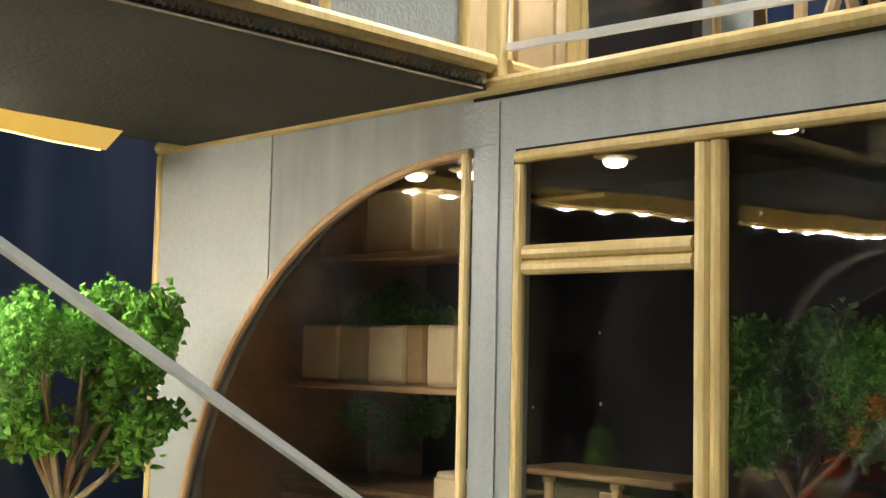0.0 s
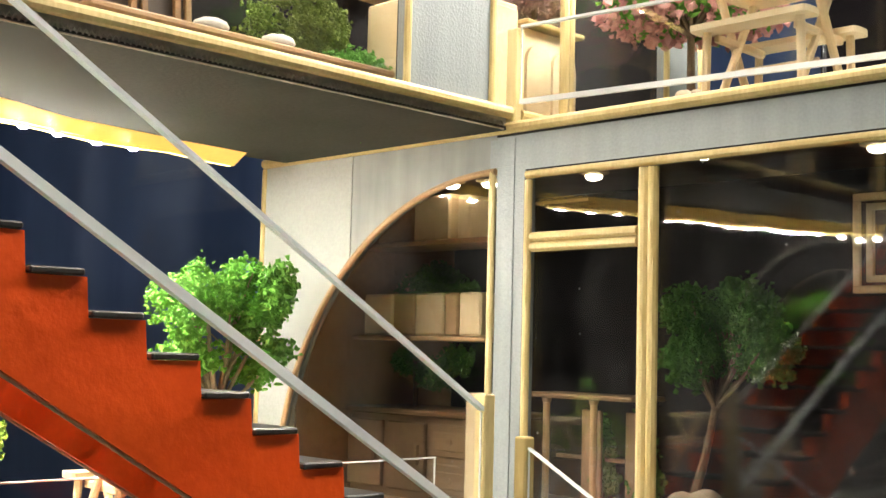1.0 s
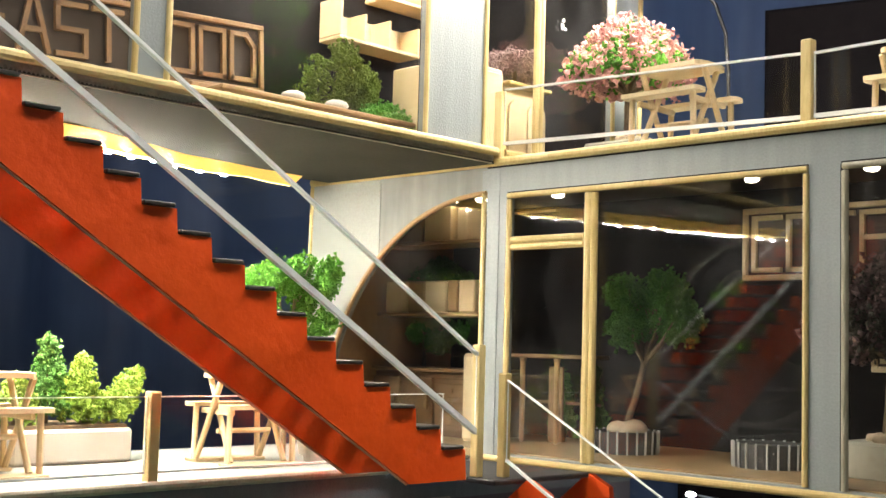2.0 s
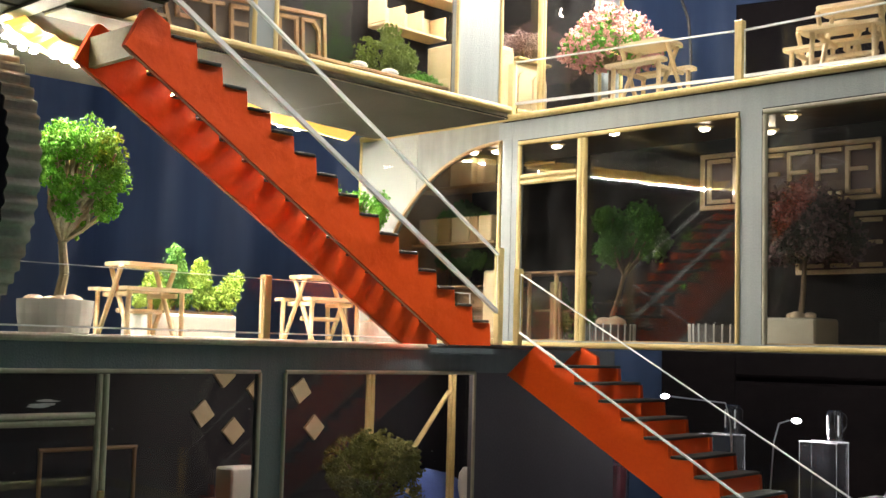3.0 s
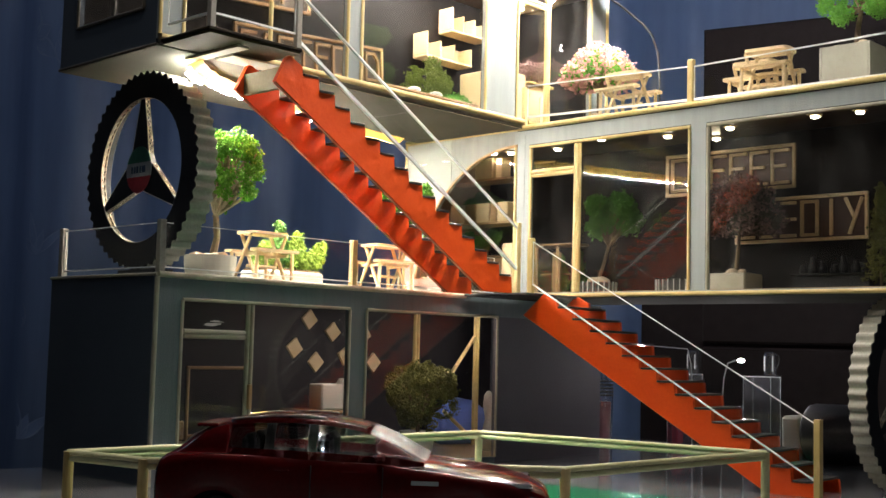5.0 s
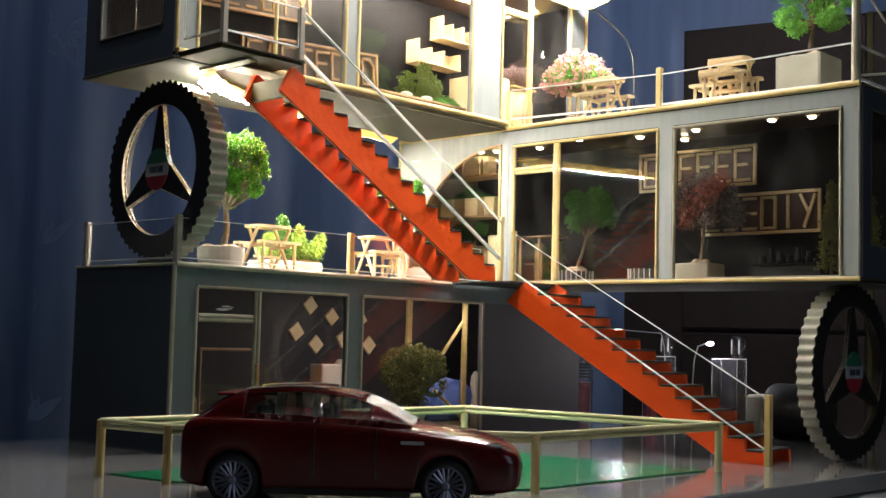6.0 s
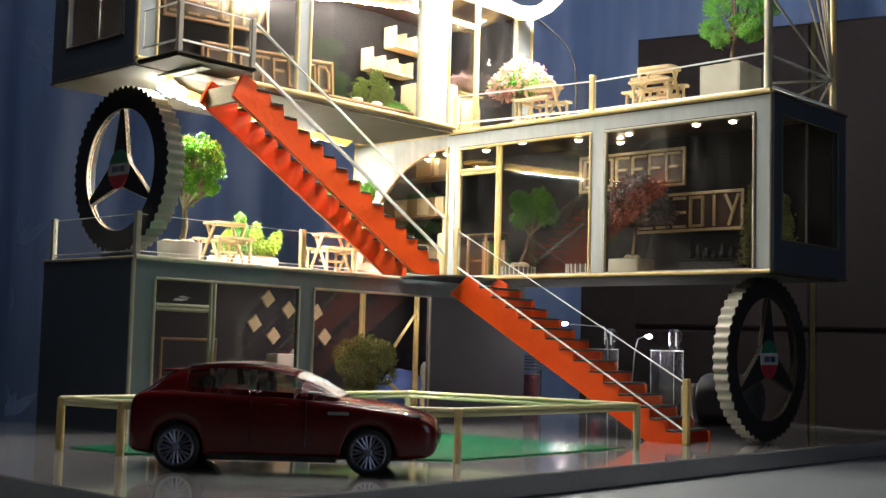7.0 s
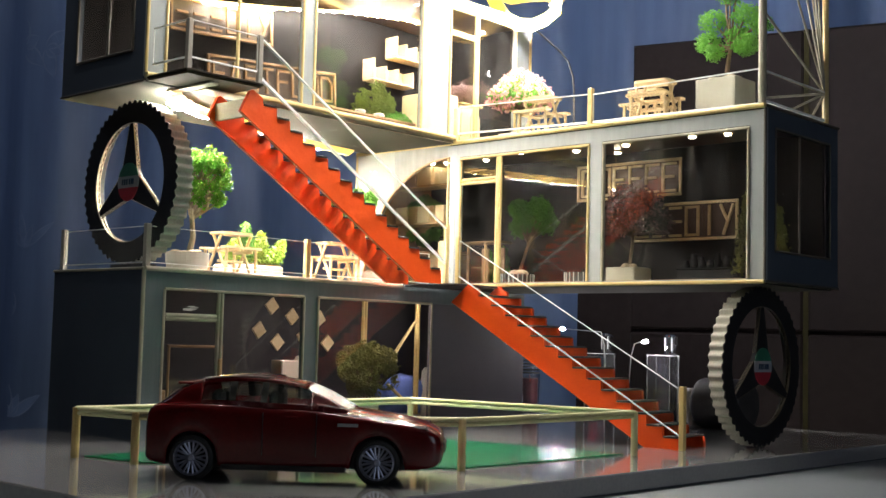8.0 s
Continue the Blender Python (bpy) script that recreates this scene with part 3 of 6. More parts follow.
# dried glue smudges on two panes
SMUDGE = surface("glue_smudge", (0.5, 0.5, 0.5), (0.7, 0.7, 0.7), 0.5, 900.0, 300.0, 0.2)
for parent, x, y, zz, wide, high, seed in ((low, LX1 - 0.0008, -0.2195, 0.0750, 0.0068, 0.0016, 3), (top, UX1 - 0.0008, 0.0350, 0.2620, 0.0018, 0.0036, 7)):
    bm = bmesh.new()
    rng = random.Random(seed)
    for k in range(7):
        u, v = rng.uniform(-0.6, 0.6) * wide, rng.uniform(-0.5, 0.5) * high
        a, b = rng.uniform(0.25, 0.6) * wide, rng.uniform(0.12, 0.35) * high
        pts = [(y + u + a * math.cos(q) * (1 + 0.25 * math.sin(3 * q + k)), zz + v + 0.25 * u * (1 if wide > high else 0) + b * math.sin(q)) for q in [2 * math.pi * j / 14 for j in range(14)]]
        add_prism(bm, pts, on_x(x + 0.00004 * k), 0.00003)
    part("glue_smudge", bm, SMUDGE, parent, "whitish dried glue smudge")
# ---- stairs, landing, balcony, rails ----
RED = surface("orange_red_paper", (0.86, 0.076, 0.0045), (0.95, 0.102, 0.007), 0.46, 900.0, 50.0, 0.2, swell=0.0014, spec=0.4)
RAW_RED = surface("raw_red_edge", (0.85, 0.33, 0.20), (0.95, 0.52, 0.36), 0.6, 700.0, 150.0, 0.2)
BLACK = surface("black_paper", (0.012, 0.012, 0.013), (0.030, 0.030, 0.032), 0.55, 900.0, 80.0, 0.3)
TREAD = surface("dark_tread", (0.012, 0.012, 0.012), (0.055, 0.052, 0.048), 0.4, 800.0, 150.0, 0.3)
SUPPORT = surface("beige_support", (0.30, 0.27, 0.17), (0.40, 0.36, 0.24), 0.7, 700.0, 60.0, 0.2, spec=0.2)
UNDERLAY = surface("olive_underlay", (0.046, 0.037, 0.017), (0.070, 0.056, 0.027), 0.8, 700.0, 60.0, 0.2, spec=0.1)
CREAM = surface("cream_card", (0.26, 0.225, 0.11), (0.36, 0.31, 0.17), 0.65, 700.0, 60.0, 0.2)


def staircase(m, run, rise, n, width, label, brace=False, dz=None):
    """A flight along +u, falling from z = rise to 0, between the saw-toothed strings at v = 0 and v = width."""
    flight = thing("staircase", (0, 0, 0), label, "staircase", "red stairs")
    du, t = run / n, 0.0026
    dz = dz or rise / n
    teeth = []
    teeth += [(0.0003, rise + 0.0006), (0.0016, rise + 0.0017), (0.0030, rise + 0.0016), (0.0048, rise + 0.0006), (du - 0.0006, rise - dz * 0.30)]
    for k in range(1, n):
        teeth += [(k * du, rise - k * dz), ((k + 1) * du - 0.0005, rise - k * dz)]
    teeth += [(run, rise - (n - 1) * dz - 0.0005), (run + 0.0006, 0.0)]
    side = Matrix(((1, 0, 0, 0), (0, 0, 1, 0), (0, 1, 0, 0), (0, 0, 0, 1)))
    for v in (0.0, width - t):
        foot = run - (0.0225 if v == 0.0 or not brace else 0.0190)
        lower = [(foot, 0.0), (-0.0058, rise - 0.0115) if brace else (-0.0118, rise - 0.0100)]
        bm = prism(teeth + lower, m @ Matrix.Translation((0, v, 0)) @ side, t)
        bmesh.ops.triangulate(bm, faces=[f for f in bm.faces if len(f.verts) > 4])
        ob = part("string", bm, RED, flight)
        (xa, za), (xb, zb) = lower[0], lower[1]
        off = Vector((zb - za, 0, xa - xb)).normalized() * -0.0001
        off = off if off.z < 0 else -off
        bm = rod(m @ (Vector((xa, v + t / 2, za)) + off), m @ (Vector((xb, v + t / 2, zb)) + off), 0.0004, 6)
        part("raw_edge", bm, RAW_RED, flight, "pale raw paper edge")
    for k in range(1, n):
        wob = 0.0003 * math.sin(k * 2.3)
        b = box((k * du + 0.0004 + wob, -0.0006 + wob, rise - k * dz + 0.0001), ((k + 0.90) * du + wob, width + 0.0006 + wob, rise - k * dz + 0.0012), 0.0003)
        bmesh.ops.transform(b, matrix=m, verts=b.verts)
        part("tread", b, TREAD, flight)
    if brace:
        b = box((-0.0012, t, rise - 0.0135), (0.0012, width - t, rise - 0.0035))
        bmesh.ops.transform(b, matrix=m, verts=b.verts)
        part("brace", b, CREAM, flight, "cream card cross brace")
    return flight


def line_pose(origin, way):
    """A pose at origin whose x axis runs along way over the ground."""
    return Matrix.Translation(origin) @ pose(0, 0, 0, 0, 0, math.degrees(math.atan2(way[1], way[0])))


LEVEL = 0.0
# upper flight: from the balcony down to the landing; u runs along +y, v towards -x
staircase(line_pose((0.0405, -0.2142, 0.0975), (0, 1)), 0.1634, 0.1005, 16, 0.0328, "orange-red paper staircase with black treads up to the balcony", True, 0.0061)
# lower flight: from the landing down to the board, turned a little off the wall
LOW_WAY = (0.155, 0.015)
staircase(line_pose((0.0500, -0.0360, 0.0), LOW_WAY), 0.1555, 0.0958, 15, 0.0360, "orange-red paper staircase with grey treads down to the board")

LEVEL = DROP
land = solid("landing", box((0.0012, -0.0470, 0.0998), (0.0490, -0.0014, 0.1014), 0.0004), BLACK, "black paper landing plate between the two stairs", "landing")


def sheet(parent, a, b, z0a, z1a, z0b, z1b, name="rail_sheet", d=0.0005):
    """An upright clear sheet between ground points a and b, with bright cut edges."""
    a, b = Vector((*a, 0)), Vector((*b, 0))
    nrm = (b - a).cross(Vector((0, 0, 1))).normalized() * (0.0003 + 0.6 * d)
    bm = bmesh.new()
    vs = [bm.verts.new(p + s + Vector((0, 0, zz))) for s in (nrm, -nrm) for p, zz in ((a, z0a), (b, z0b), (b, z1b), (a, z1a))]
    for f in ((0, 1, 2, 3), (7, 6, 5, 4), (0, 4, 5, 1), (1, 5, 6, 2), (2, 6, 7, 3), (3, 7, 4, 0)):
        bm.faces.new([vs[i] for i in f])
    ob = part(name, bm, CLEAR, parent)
    ob.visible_shadow = False
    for za, zb, e in ((z0a, z0b, d * 1.5), (z1a, z1b, d * 0.75)):
        bm = bmesh.new()
        vs = [bm.verts.new(p + s + Vector((0, 0, zz + h))) for h in (-e, e) for s in (nrm * 1.15, -nrm * 1.15) for p, zz in ((a, za), (b, zb))]
        for f in ((0, 1, 3, 2), (4, 6, 7, 5), (0, 4, 5, 1), (2, 3, 7, 6), (0, 2, 6, 4), (1, 5, 7, 3)):
            bm.faces.new([vs[i] for i in f])
        part("sheet_edge", bm, EDGE, ob, "bright cut edge")
    for p, za, zb in ((a, z0a, z1a), (b, z0b, z1b)):
        part("sheet_edge", rod(p + Vector((0, 0, za + d)), p + Vector((0, 0, zb - d)), 0.00025, 6), EDGE, ob)
    return ob


def post(parent, x, y, z0, z1, r=0.0019, material=None):
    a = r * 0.88
    return part("post", box((x - a, y - a, z0), (x + a, y + a, z1), 0.0003), material or BAMBOO, parent)


# balcony at the upper container
# greyed stick colour for posts that stand outside the strip's light
UNLIT_POST = surface("unlit_post", (0.24, 0.22, 0.19), (0.38, 0.355, 0.31), 0.6, 900.0, 100.0, 0.2)
PLATE = surface("black_plate", (0.014, 0.011, 0.008), (0.026, 0.021, 0.015), 0.6, 900.0, 90.0, 0.2, spec=0.05)
bal = thing("balcony", (0, 0, 0), "black balcony plate with clear railing at the stair head", "balcony")
part("plate", box((UX1 + 0.0002, -0.2595, 0.2058), (0.0430, -0.2065, 0.2074), 0.0004), PLATE, bal)
part("underlay", box((UX1 + 0.0002, -0.2585, 0.2048), (0.0420, -0.2075, 0.2057)), UNDERLAY, bal, "dull olive card underside")
part("support_strip", box((-0.0060, -0.2385, 0.2032), (0.0355, -0.2320, 0.2042)), SUPPORT, bal, "cream card strip")
part("support_tab", box((0.0050, -0.2290, 0.2034), (0.0190, -0.1950, 0.2042)), SUPPORT, bal, "wide cream card tab")
post(bal, 0.0410, -0.2572, 0.2074, 0.2350, 0.0017, UNLIT_POST)
post(bal, 0.0410, -0.2085, 0.2074, 0.2355, 0.0017, UNLIT_POST)
sheet(bal, (0.0075, -0.2572), (0.0393, -0.2572), 0.2140, 0.2345, 0.2140, 0.2345, d=0.0003)
sheet(bal, (0.0410, -0.2555), (0.0410, -0.2102), 0.2140, 0.2345, 0.2140, 0.2345, d=0.0003)

# stair rails
rail = thing("stair_rail", (0, 0, 0), "clear acrylic stair railing with bright edges and bamboo post", "railing", "stair rails")
sheet(rail, (0.0402, -0.2070), (0.0392, -0.0455), 0.2110, 0.2340, 0.1150, 0.1380, d=0.00062)
post(rail, 0.0388, -0.0440, 0.1014, 0.1408, 0.0017)
LEVEL = 0.0
rail = thing("stair_rail", (0, 0, 0), "clear acrylic stair railing with bright edges and bamboo posts", "railing", "stair rails")
sheet(rail, (0.0450, -0.0375), (0.2075, -0.0235), 0.1030, 0.1268, 0.0080, 0.0348, d=0.00028)
post(rail, 0.0435, -0.0372, 0.0979, 0.1290, 0.0017)
post(rail, 0.2092, -0.0240, 0.0, 0.0370, 0.0019)

# terrace railings
LEVEL = DROP
rail = thing("terrace_rail", (0, 0, 0), "clear acrylic terrace railing on short bamboo posts", "railing", "terrace rails")
for x, y, wood in ((-0.0905, -0.2500, UNLIT_POST), (-0.0015, -0.2500, UNLIT_POST), (-0.0015, -0.1310, None)):
    post(rail, x, y, 0.1002, 0.1255, material=wood)
sheet(rail, (-0.0887, -0.2500), (-0.0035, -0.2500), 0.1035, 0.1240, 0.1035, 0.1240, d=0.0002)
sheet(rail, (-0.0015, -0.2480), (-0.0015, -0.1330), 0.1035, 0.1240, 0.1035, 0.1240, d=0.0002)
sheet(rail, (-0.0015, -0.1290), (-0.0015, -0.0180), 0.1035, 0.1240, 0.1035, 0.1240, d=0.0002)
rail = thing("terrace_rail", (0, 0, 0), "clear acrylic terrace railing on short bamboo posts", "railing", "terrace rails")
for x in (0.0040, 0.1220):
    post(rail, x, 0.0015, 0.2046, 0.2305)
sheet(rail, (0.0060, 0.0015), (0.1200, 0.0015), 0.2118, 0.2310, 0.2082, 0.2268, d=0.0004)
sheet(rail, (0.1240, 0.0015), (0.2425, 0.0015), 0.2082, 0.2264, 0.2068, 0.2275, d=0.0004)
LEVEL = DROP
# ---- diode strips and ceiling lamps ----
DIODE = glowing("warm_diode", (1.0, 0.93, 0.80), 4900.0)
DIODE_ROOM = glowing("warm_room_diode", (1.0, 0.86, 0.62), 17.0)
DIODE_ROOF = glowing("bright_roof_diode", (1.0, 0.94, 0.85), 6800.0)
SHELL = surface("diode_shell", (0.75, 0.70, 0.55), (0.85, 0.80, 0.65), 0.4, 500.0, 60.0, 0.0)
GOLD_TAPE = surface("amber_tape", (0.80, 0.50, 0.06), (0.95, 0.66, 0.14), 0.35, 700.0, 120.0, 0.2)
GOLD_TAPE.node_tree.nodes["Principled BSDF"].inputs["Emission Color"].default_value = (1.0, 0.76, 0.28, 1)
GOLD_TAPE.node_tree.nodes["Principled BSDF"].inputs["Emission Strength"].default_value = 8.0

COIL_TAPE = surface("amber_coil_tape", (0.26, 0.14, 0.012), (0.36, 0.22, 0.03), 0.35, 700.0, 120.0, 0.2)
COIL_TAPE.node_tree.nodes["Principled BSDF"].inputs["Emission Color"].default_value = (1.0, 0.62, 0.12, 1)
COIL_TAPE.node_tree.nodes["Principled BSDF"].inputs["Emission Strength"].default_value = 0.6
STRIP_TAPE = surface("amber_strip_tape", (0.24, 0.125, 0.010), (0.34, 0.20, 0.022), 0.35, 700.0, 120.0, 0.2)
STRIP_TAPE.node_tree.nodes["Principled BSDF"].inputs["Emission Color"].default_value = (1.0, 0.62, 0.12, 1)
STRIP_TAPE.node_tree.nodes["Principled BSDF"].inputs["Emission Strength"].default_value = 1.2


def ribbon(points, up, wide, thick):
    """A flat tape along a line of points; up: its broad side's normal."""
    bm = bmesh.new()
    pts = [Vector(p) for p in points]
    rings = []
    for i, p in enumerate(pts):
        way = (pts[min(i + 1, len(pts) - 1)] - pts[max(i - 1, 0)]).normalized()
        side = way.cross(Vector(up)).normalized()
        nrm = side.cross(way).normalized()
        rings.append([bm.verts.new(p + side * a * wide / 2 + nrm * b * thick / 2) for a, b in ((-1, -1), (1, -1), (1, 1), (-1, 1))])
    for a, b in zip(rings, rings[1:]):
        for k in range(4):
            bm.faces.new((a[k], a[(k + 1) % 4], b[(k + 1) % 4], b[k]))
    bm.faces.new(rings[0][::-1])
    bm.faces.new(rings[-1])
    return bm


def diode_mesh(name, material, r):
    """A small capsule that gives light from its lower face alone."""
    me = seal(lathe([(r * 0.70, -r * 0.55), (r, -r * 0.30), (r, 0.0)], 10), name, SHELL)
    me.materials.append(material)
    for p in me.polygons:
        p.material_index = 1 if p.normal.z < -0.3 else 0
    return me


CHIP = diode_mesh("diode", DIODE, 0.0013)
CURTAIN_FILL = diode_mesh("diode", glowing("curtain_fill_diode", (0.95, 0.95, 1.0), 22000.0), 0.0022)
CEILING_CHIP = diode_mesh("diode", glowing("warm_strip_diode", (1.0, 0.93, 0.82), 1450.0), 0.0012)
ROOF_CHIP = diode_mesh("diode", DIODE_ROOF, 0.0016)
COIL_CHIP = seal(lathe([(0.0010, -0.0009), (0.0016, -0.0004), (0.0016, 0.0003), (0.0010, 0.0008)], 10), "diode", glowing("bright_coil_diode", (1.0, 0.93, 0.82), 2400.0))
NEAR_CHIP = seal(lathe([(0.0008, -0.0008), (0.0013, -0.0004), (0.0013, 0.0003), (0.0008, 0.0007)], 10), "diode", glowing("warm_end_diode", (1.0, 0.93, 0.82), 640.0))
ROOM_CHIP = seal(lathe([(0.0010, -0.0013), (0.0019, -0.0010), (0.0024, -0.0004), (0.0024, 0.0)], 14), "diode", DIODE_ROOM)


def chip(parent, place, mesh):
    ob = new("diode", mesh)
    ob.parent, ob.location = parent, place
    return ob


strip = thing("light_strip", (0, 0, 0), "lit warm light strip on amber tape hanging under the container", "light strip", "light strips")
knots = [Vector(p) for p in ((-0.003, -0.238, 0.1995), (-0.015, -0.225, 0.1993), (-0.026, -0.209, 0.1993), (-0.039, -0.181, 0.1998), (-0.054, -0.136, 0.2005), (-0.076, -0.080, 0.2018), (-0.084, -0.022, 0.2020))]
pts = []
for k in range(31):
    i = min(k // 5, 5)
    pts.append(knots[i].lerp(knots[i + 1], k / 5 - i) - Vector((0, 0, 0.0008 * abs(math.sin(k * 0.9)))))
part("tape", ribbon([p + Vector((0.0030, 0.0012, 0.0018)) for p in pts], (0.55, -0.10, -0.80), 0.0076, 0.0004), STRIP_TAPE, strip, "broad amber plastic tape")
part("light_line", ribbon(pts, (0.45, -0.30, -0.85), 0.0018, 0.0005), GOLD_TAPE, strip, "bright yellow line of light")
for k in range(10, 28):
    chip(strip, pts[k] - Vector((0, 0, 0.0004)), CHIP)
for k in (1, 3, 5, 7):
    chip(strip, pts[k] - Vector((0.0016, 0.0004, 0.0016)), NEAR_CHIP)

strip = thing("light_strip", (0, 0, 0), "lit warm light strip fixed along the upper room ceiling", "light strip", "light strips")
line = [(-0.0790, -0.190, 0.2840), (-0.0780, -0.150, 0.2880), (-0.0750, -0.105, 0.2940), (-0.0720, -0.040, 0.3050), (-0.0520, 0.005, 0.3055), (-0.0500, 0.060, 0.3055)]
pts = [Vector(line[k // 6]).lerp(Vector(line[min(k // 6 + 1, 5)]), (k % 6) / 6) for k in range(31)]
part("tape", ribbon(pts, (0, 0, 1), 0.0070, 0.0005), GOLD_TAPE, strip, "glowing amber plastic tape")
for k in range(4, 30):
    chip(strip, pts[k] - Vector((0, 0, 0.0005)), CEILING_CHIP)

strip = thing("light_strip", (0, 0, 0), "lit amber light strip looped over the roof terrace", "light strip", "light strips")
loop = [(-0.012, 0.050, 0.332), (-0.002, 0.050, 0.318), (0.008, 0.050, 0.306), (0.020, 0.050, 0.2995), (0.034, 0.050, 0.2970), (0.046, 0.050, 0.2995), (0.055, 0.050, 0.3045), (0.057, 0.048, 0.3110), (0.050, 0.046, 0.3165), (0.036, 0.044, 0.3180), (0.018, 0.044, 0.3190), (0.004, 0.046, 0.3250)]
part("tape", ribbon(loop, (0, 1, 0.0), 0.0100, 0.0006), COIL_TAPE, strip, "amber plastic tape")
for x, zz in ((0.058, 0.3045), (0.020, 0.2980), (0.034, 0.2955), (0.046, 0.2980), (0.008, 0.3045)):
    chip(strip, (x, 0.0465, zz), COIL_CHIP)
# past the terrace the tail runs on unseen, added to light the front
tail = [(0.052, 0.050, 0.3075), (0.066, 0.045, 0.3150), (0.082, 0.030, 0.3320), (0.104, -0.010, 0.3620), (0.110, -0.070, 0.3930), (0.100, -0.150, 0.4150), (0.088, -0.240, 0.4250), (0.084, -0.320, 0.4280)]
part("tape", ribbon(tail, (0, 0.2, 1), 0.0080, 0.0008), CREAM, strip, "cream backing strip")
for (xa, ya, za), (xb, yb, zb) in zip(tail[1:], tail[2:]):
    for w in (0.25, 0.75):
        chip(strip, (xa + (xb - xa) * w, ya + (yb - ya) * w, za + (zb - za) * w - 0.0006), ROOF_CHIP)
# three extra diodes, added out of view to brighten the curtain behind
for x, y, zz in ((0.0930, 0.0100, 0.3480), (0.1040, -0.0100, 0.3630), (0.1070, -0.0400, 0.3785)):
    chip(strip, (x, y, zz), CURTAIN_FILL).rotation_euler = (radians(130), 0, radians(6))
part("cable", tube([(-0.003, 0.0935, 0.3100), (0.006, 0.095, 0.3035), (0.016, 0.096, 0.2945), (0.025, 0.096, 0.2865), (0.032, 0.096, 0.2780), (0.0365, 0.096, 0.2660), (0.0380, 0.096, 0.2500), (0.0380, 0.096, 0.2050)], 0.0008), BLACK, strip, "thin black cable")

ROSE = surface("lamp_rose", (0.55, 0.42, 0.22), (0.72, 0.58, 0.34), 0.4, 500.0, 90.0, 0.2)
for x, y in ((-0.050, 0.034), (-0.039, 0.039), (-0.004, 0.044), (0.040, 0.031), (0.078, 0.046), (0.121, 0.044), (0.097, 0.069), (0.149, 0.014), (0.175, 0.040), (0.199, 0.043)):
    lamp = thing("ceiling_lamp", (x, y, MZ1 - T - 0.0014), "small lit warm ceiling lamp in the dark room", "lamp", "ceiling lamps")
    part("rose", lathe([(0.0042, 0.0), (0.0042, -0.0004), (0.0024, -0.0009)][::-1], 16), ROSE, lamp)
    chip(lamp, (0, 0, -0.0010), ROOM_CHIP)

LEVEL = 0.0
# unseen lamps, added on the ceiling behind the lintel to light the lower room
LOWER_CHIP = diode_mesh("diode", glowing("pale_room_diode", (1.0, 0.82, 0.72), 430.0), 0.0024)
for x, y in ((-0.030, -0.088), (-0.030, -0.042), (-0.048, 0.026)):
    lamp = thing("ceiling_lamp", (x, y, LZ1 - T - 0.0002), "small lit lamp added out of sight in the lower room", "lamp", "ceiling lamps")
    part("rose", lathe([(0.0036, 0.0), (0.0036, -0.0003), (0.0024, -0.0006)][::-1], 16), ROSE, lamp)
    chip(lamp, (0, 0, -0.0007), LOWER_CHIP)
# ---- card wheels that prop the containers ----
WHEEL_BLACK = surface("wheel_black", (0.005, 0.005, 0.006), (0.011, 0.011, 0.013), 0.65, 900.0, 80.0, 0.3, spec=0.3)
FLUTE = surface("fluted_card", (0.31, 0.30, 0.25), (0.44, 0.42, 0.36), 0.75, 700.0, 60.0, 0.25)
# raw card darkened in colour for the wheel shaded by the container
SHADED_CORE = surface("shadowed_card_core", (0.05, 0.04, 0.028), (0.09, 0.075, 0.05), 0.8, 700.0, 200.0, 0.3)
GREEN_INK = surface("green_ink", (0.012, 0.11, 0.065), (0.024, 0.17, 0.10), 0.4, 500.0, 60.0, 0.0)
WHITE_INK = surface("white_ink", (0.30, 0.32, 0.35), (0.40, 0.42, 0.44), 0.4, 500.0, 60.0, 0.0)
RED_INK = surface("red_ink", (0.26, 0.016, 0.024), (0.38, 0.024, 0.04), 0.4, 500.0, 60.0, 0.0)
NAVY_INK = surface("navy_ink", (0.015, 0.04, 0.09), (0.03, 0.06, 0.12), 0.4, 500.0, 60.0, 0.0)


def zigzag(line, wide):
    """Fluted card edge along a line in x, z: two liners and the wave between them, from front to back."""
    bm = bmesh.new()
    lo, hi, w = 0.0003, 0.0028, wide / 2
    pts = [Vector((u, 0, v)) for u, v in line]
    for i, (p, q) in enumerate(zip(pts, pts[1:])):
        side = (q - p).cross(Vector((0, 1, 0))).normalized() * w
        spans = [(lo, lo, 0.0003), (hi - 0.0003, hi - 0.0003, 0.0003), (lo + 0.0003, hi - 0.0006, 0.0004) if i % 2 else (hi - 0.0006, lo + 0.0003, 0.0004)]
        for y0, y1, t in spans:
            vs = [bm.verts.new(v + s + Vector((0, y, 0))) for s in (side, -side) for v, y in ((p, y0), (q, y1), (q, y1 + t), (p, y0 + t))]
            for f in ((0, 1, 2, 3), (7, 6, 5, 4), (0, 4, 5, 1), (2, 6, 7, 3)):
                bm.faces.new([vs[j] for j in f])
    return bm


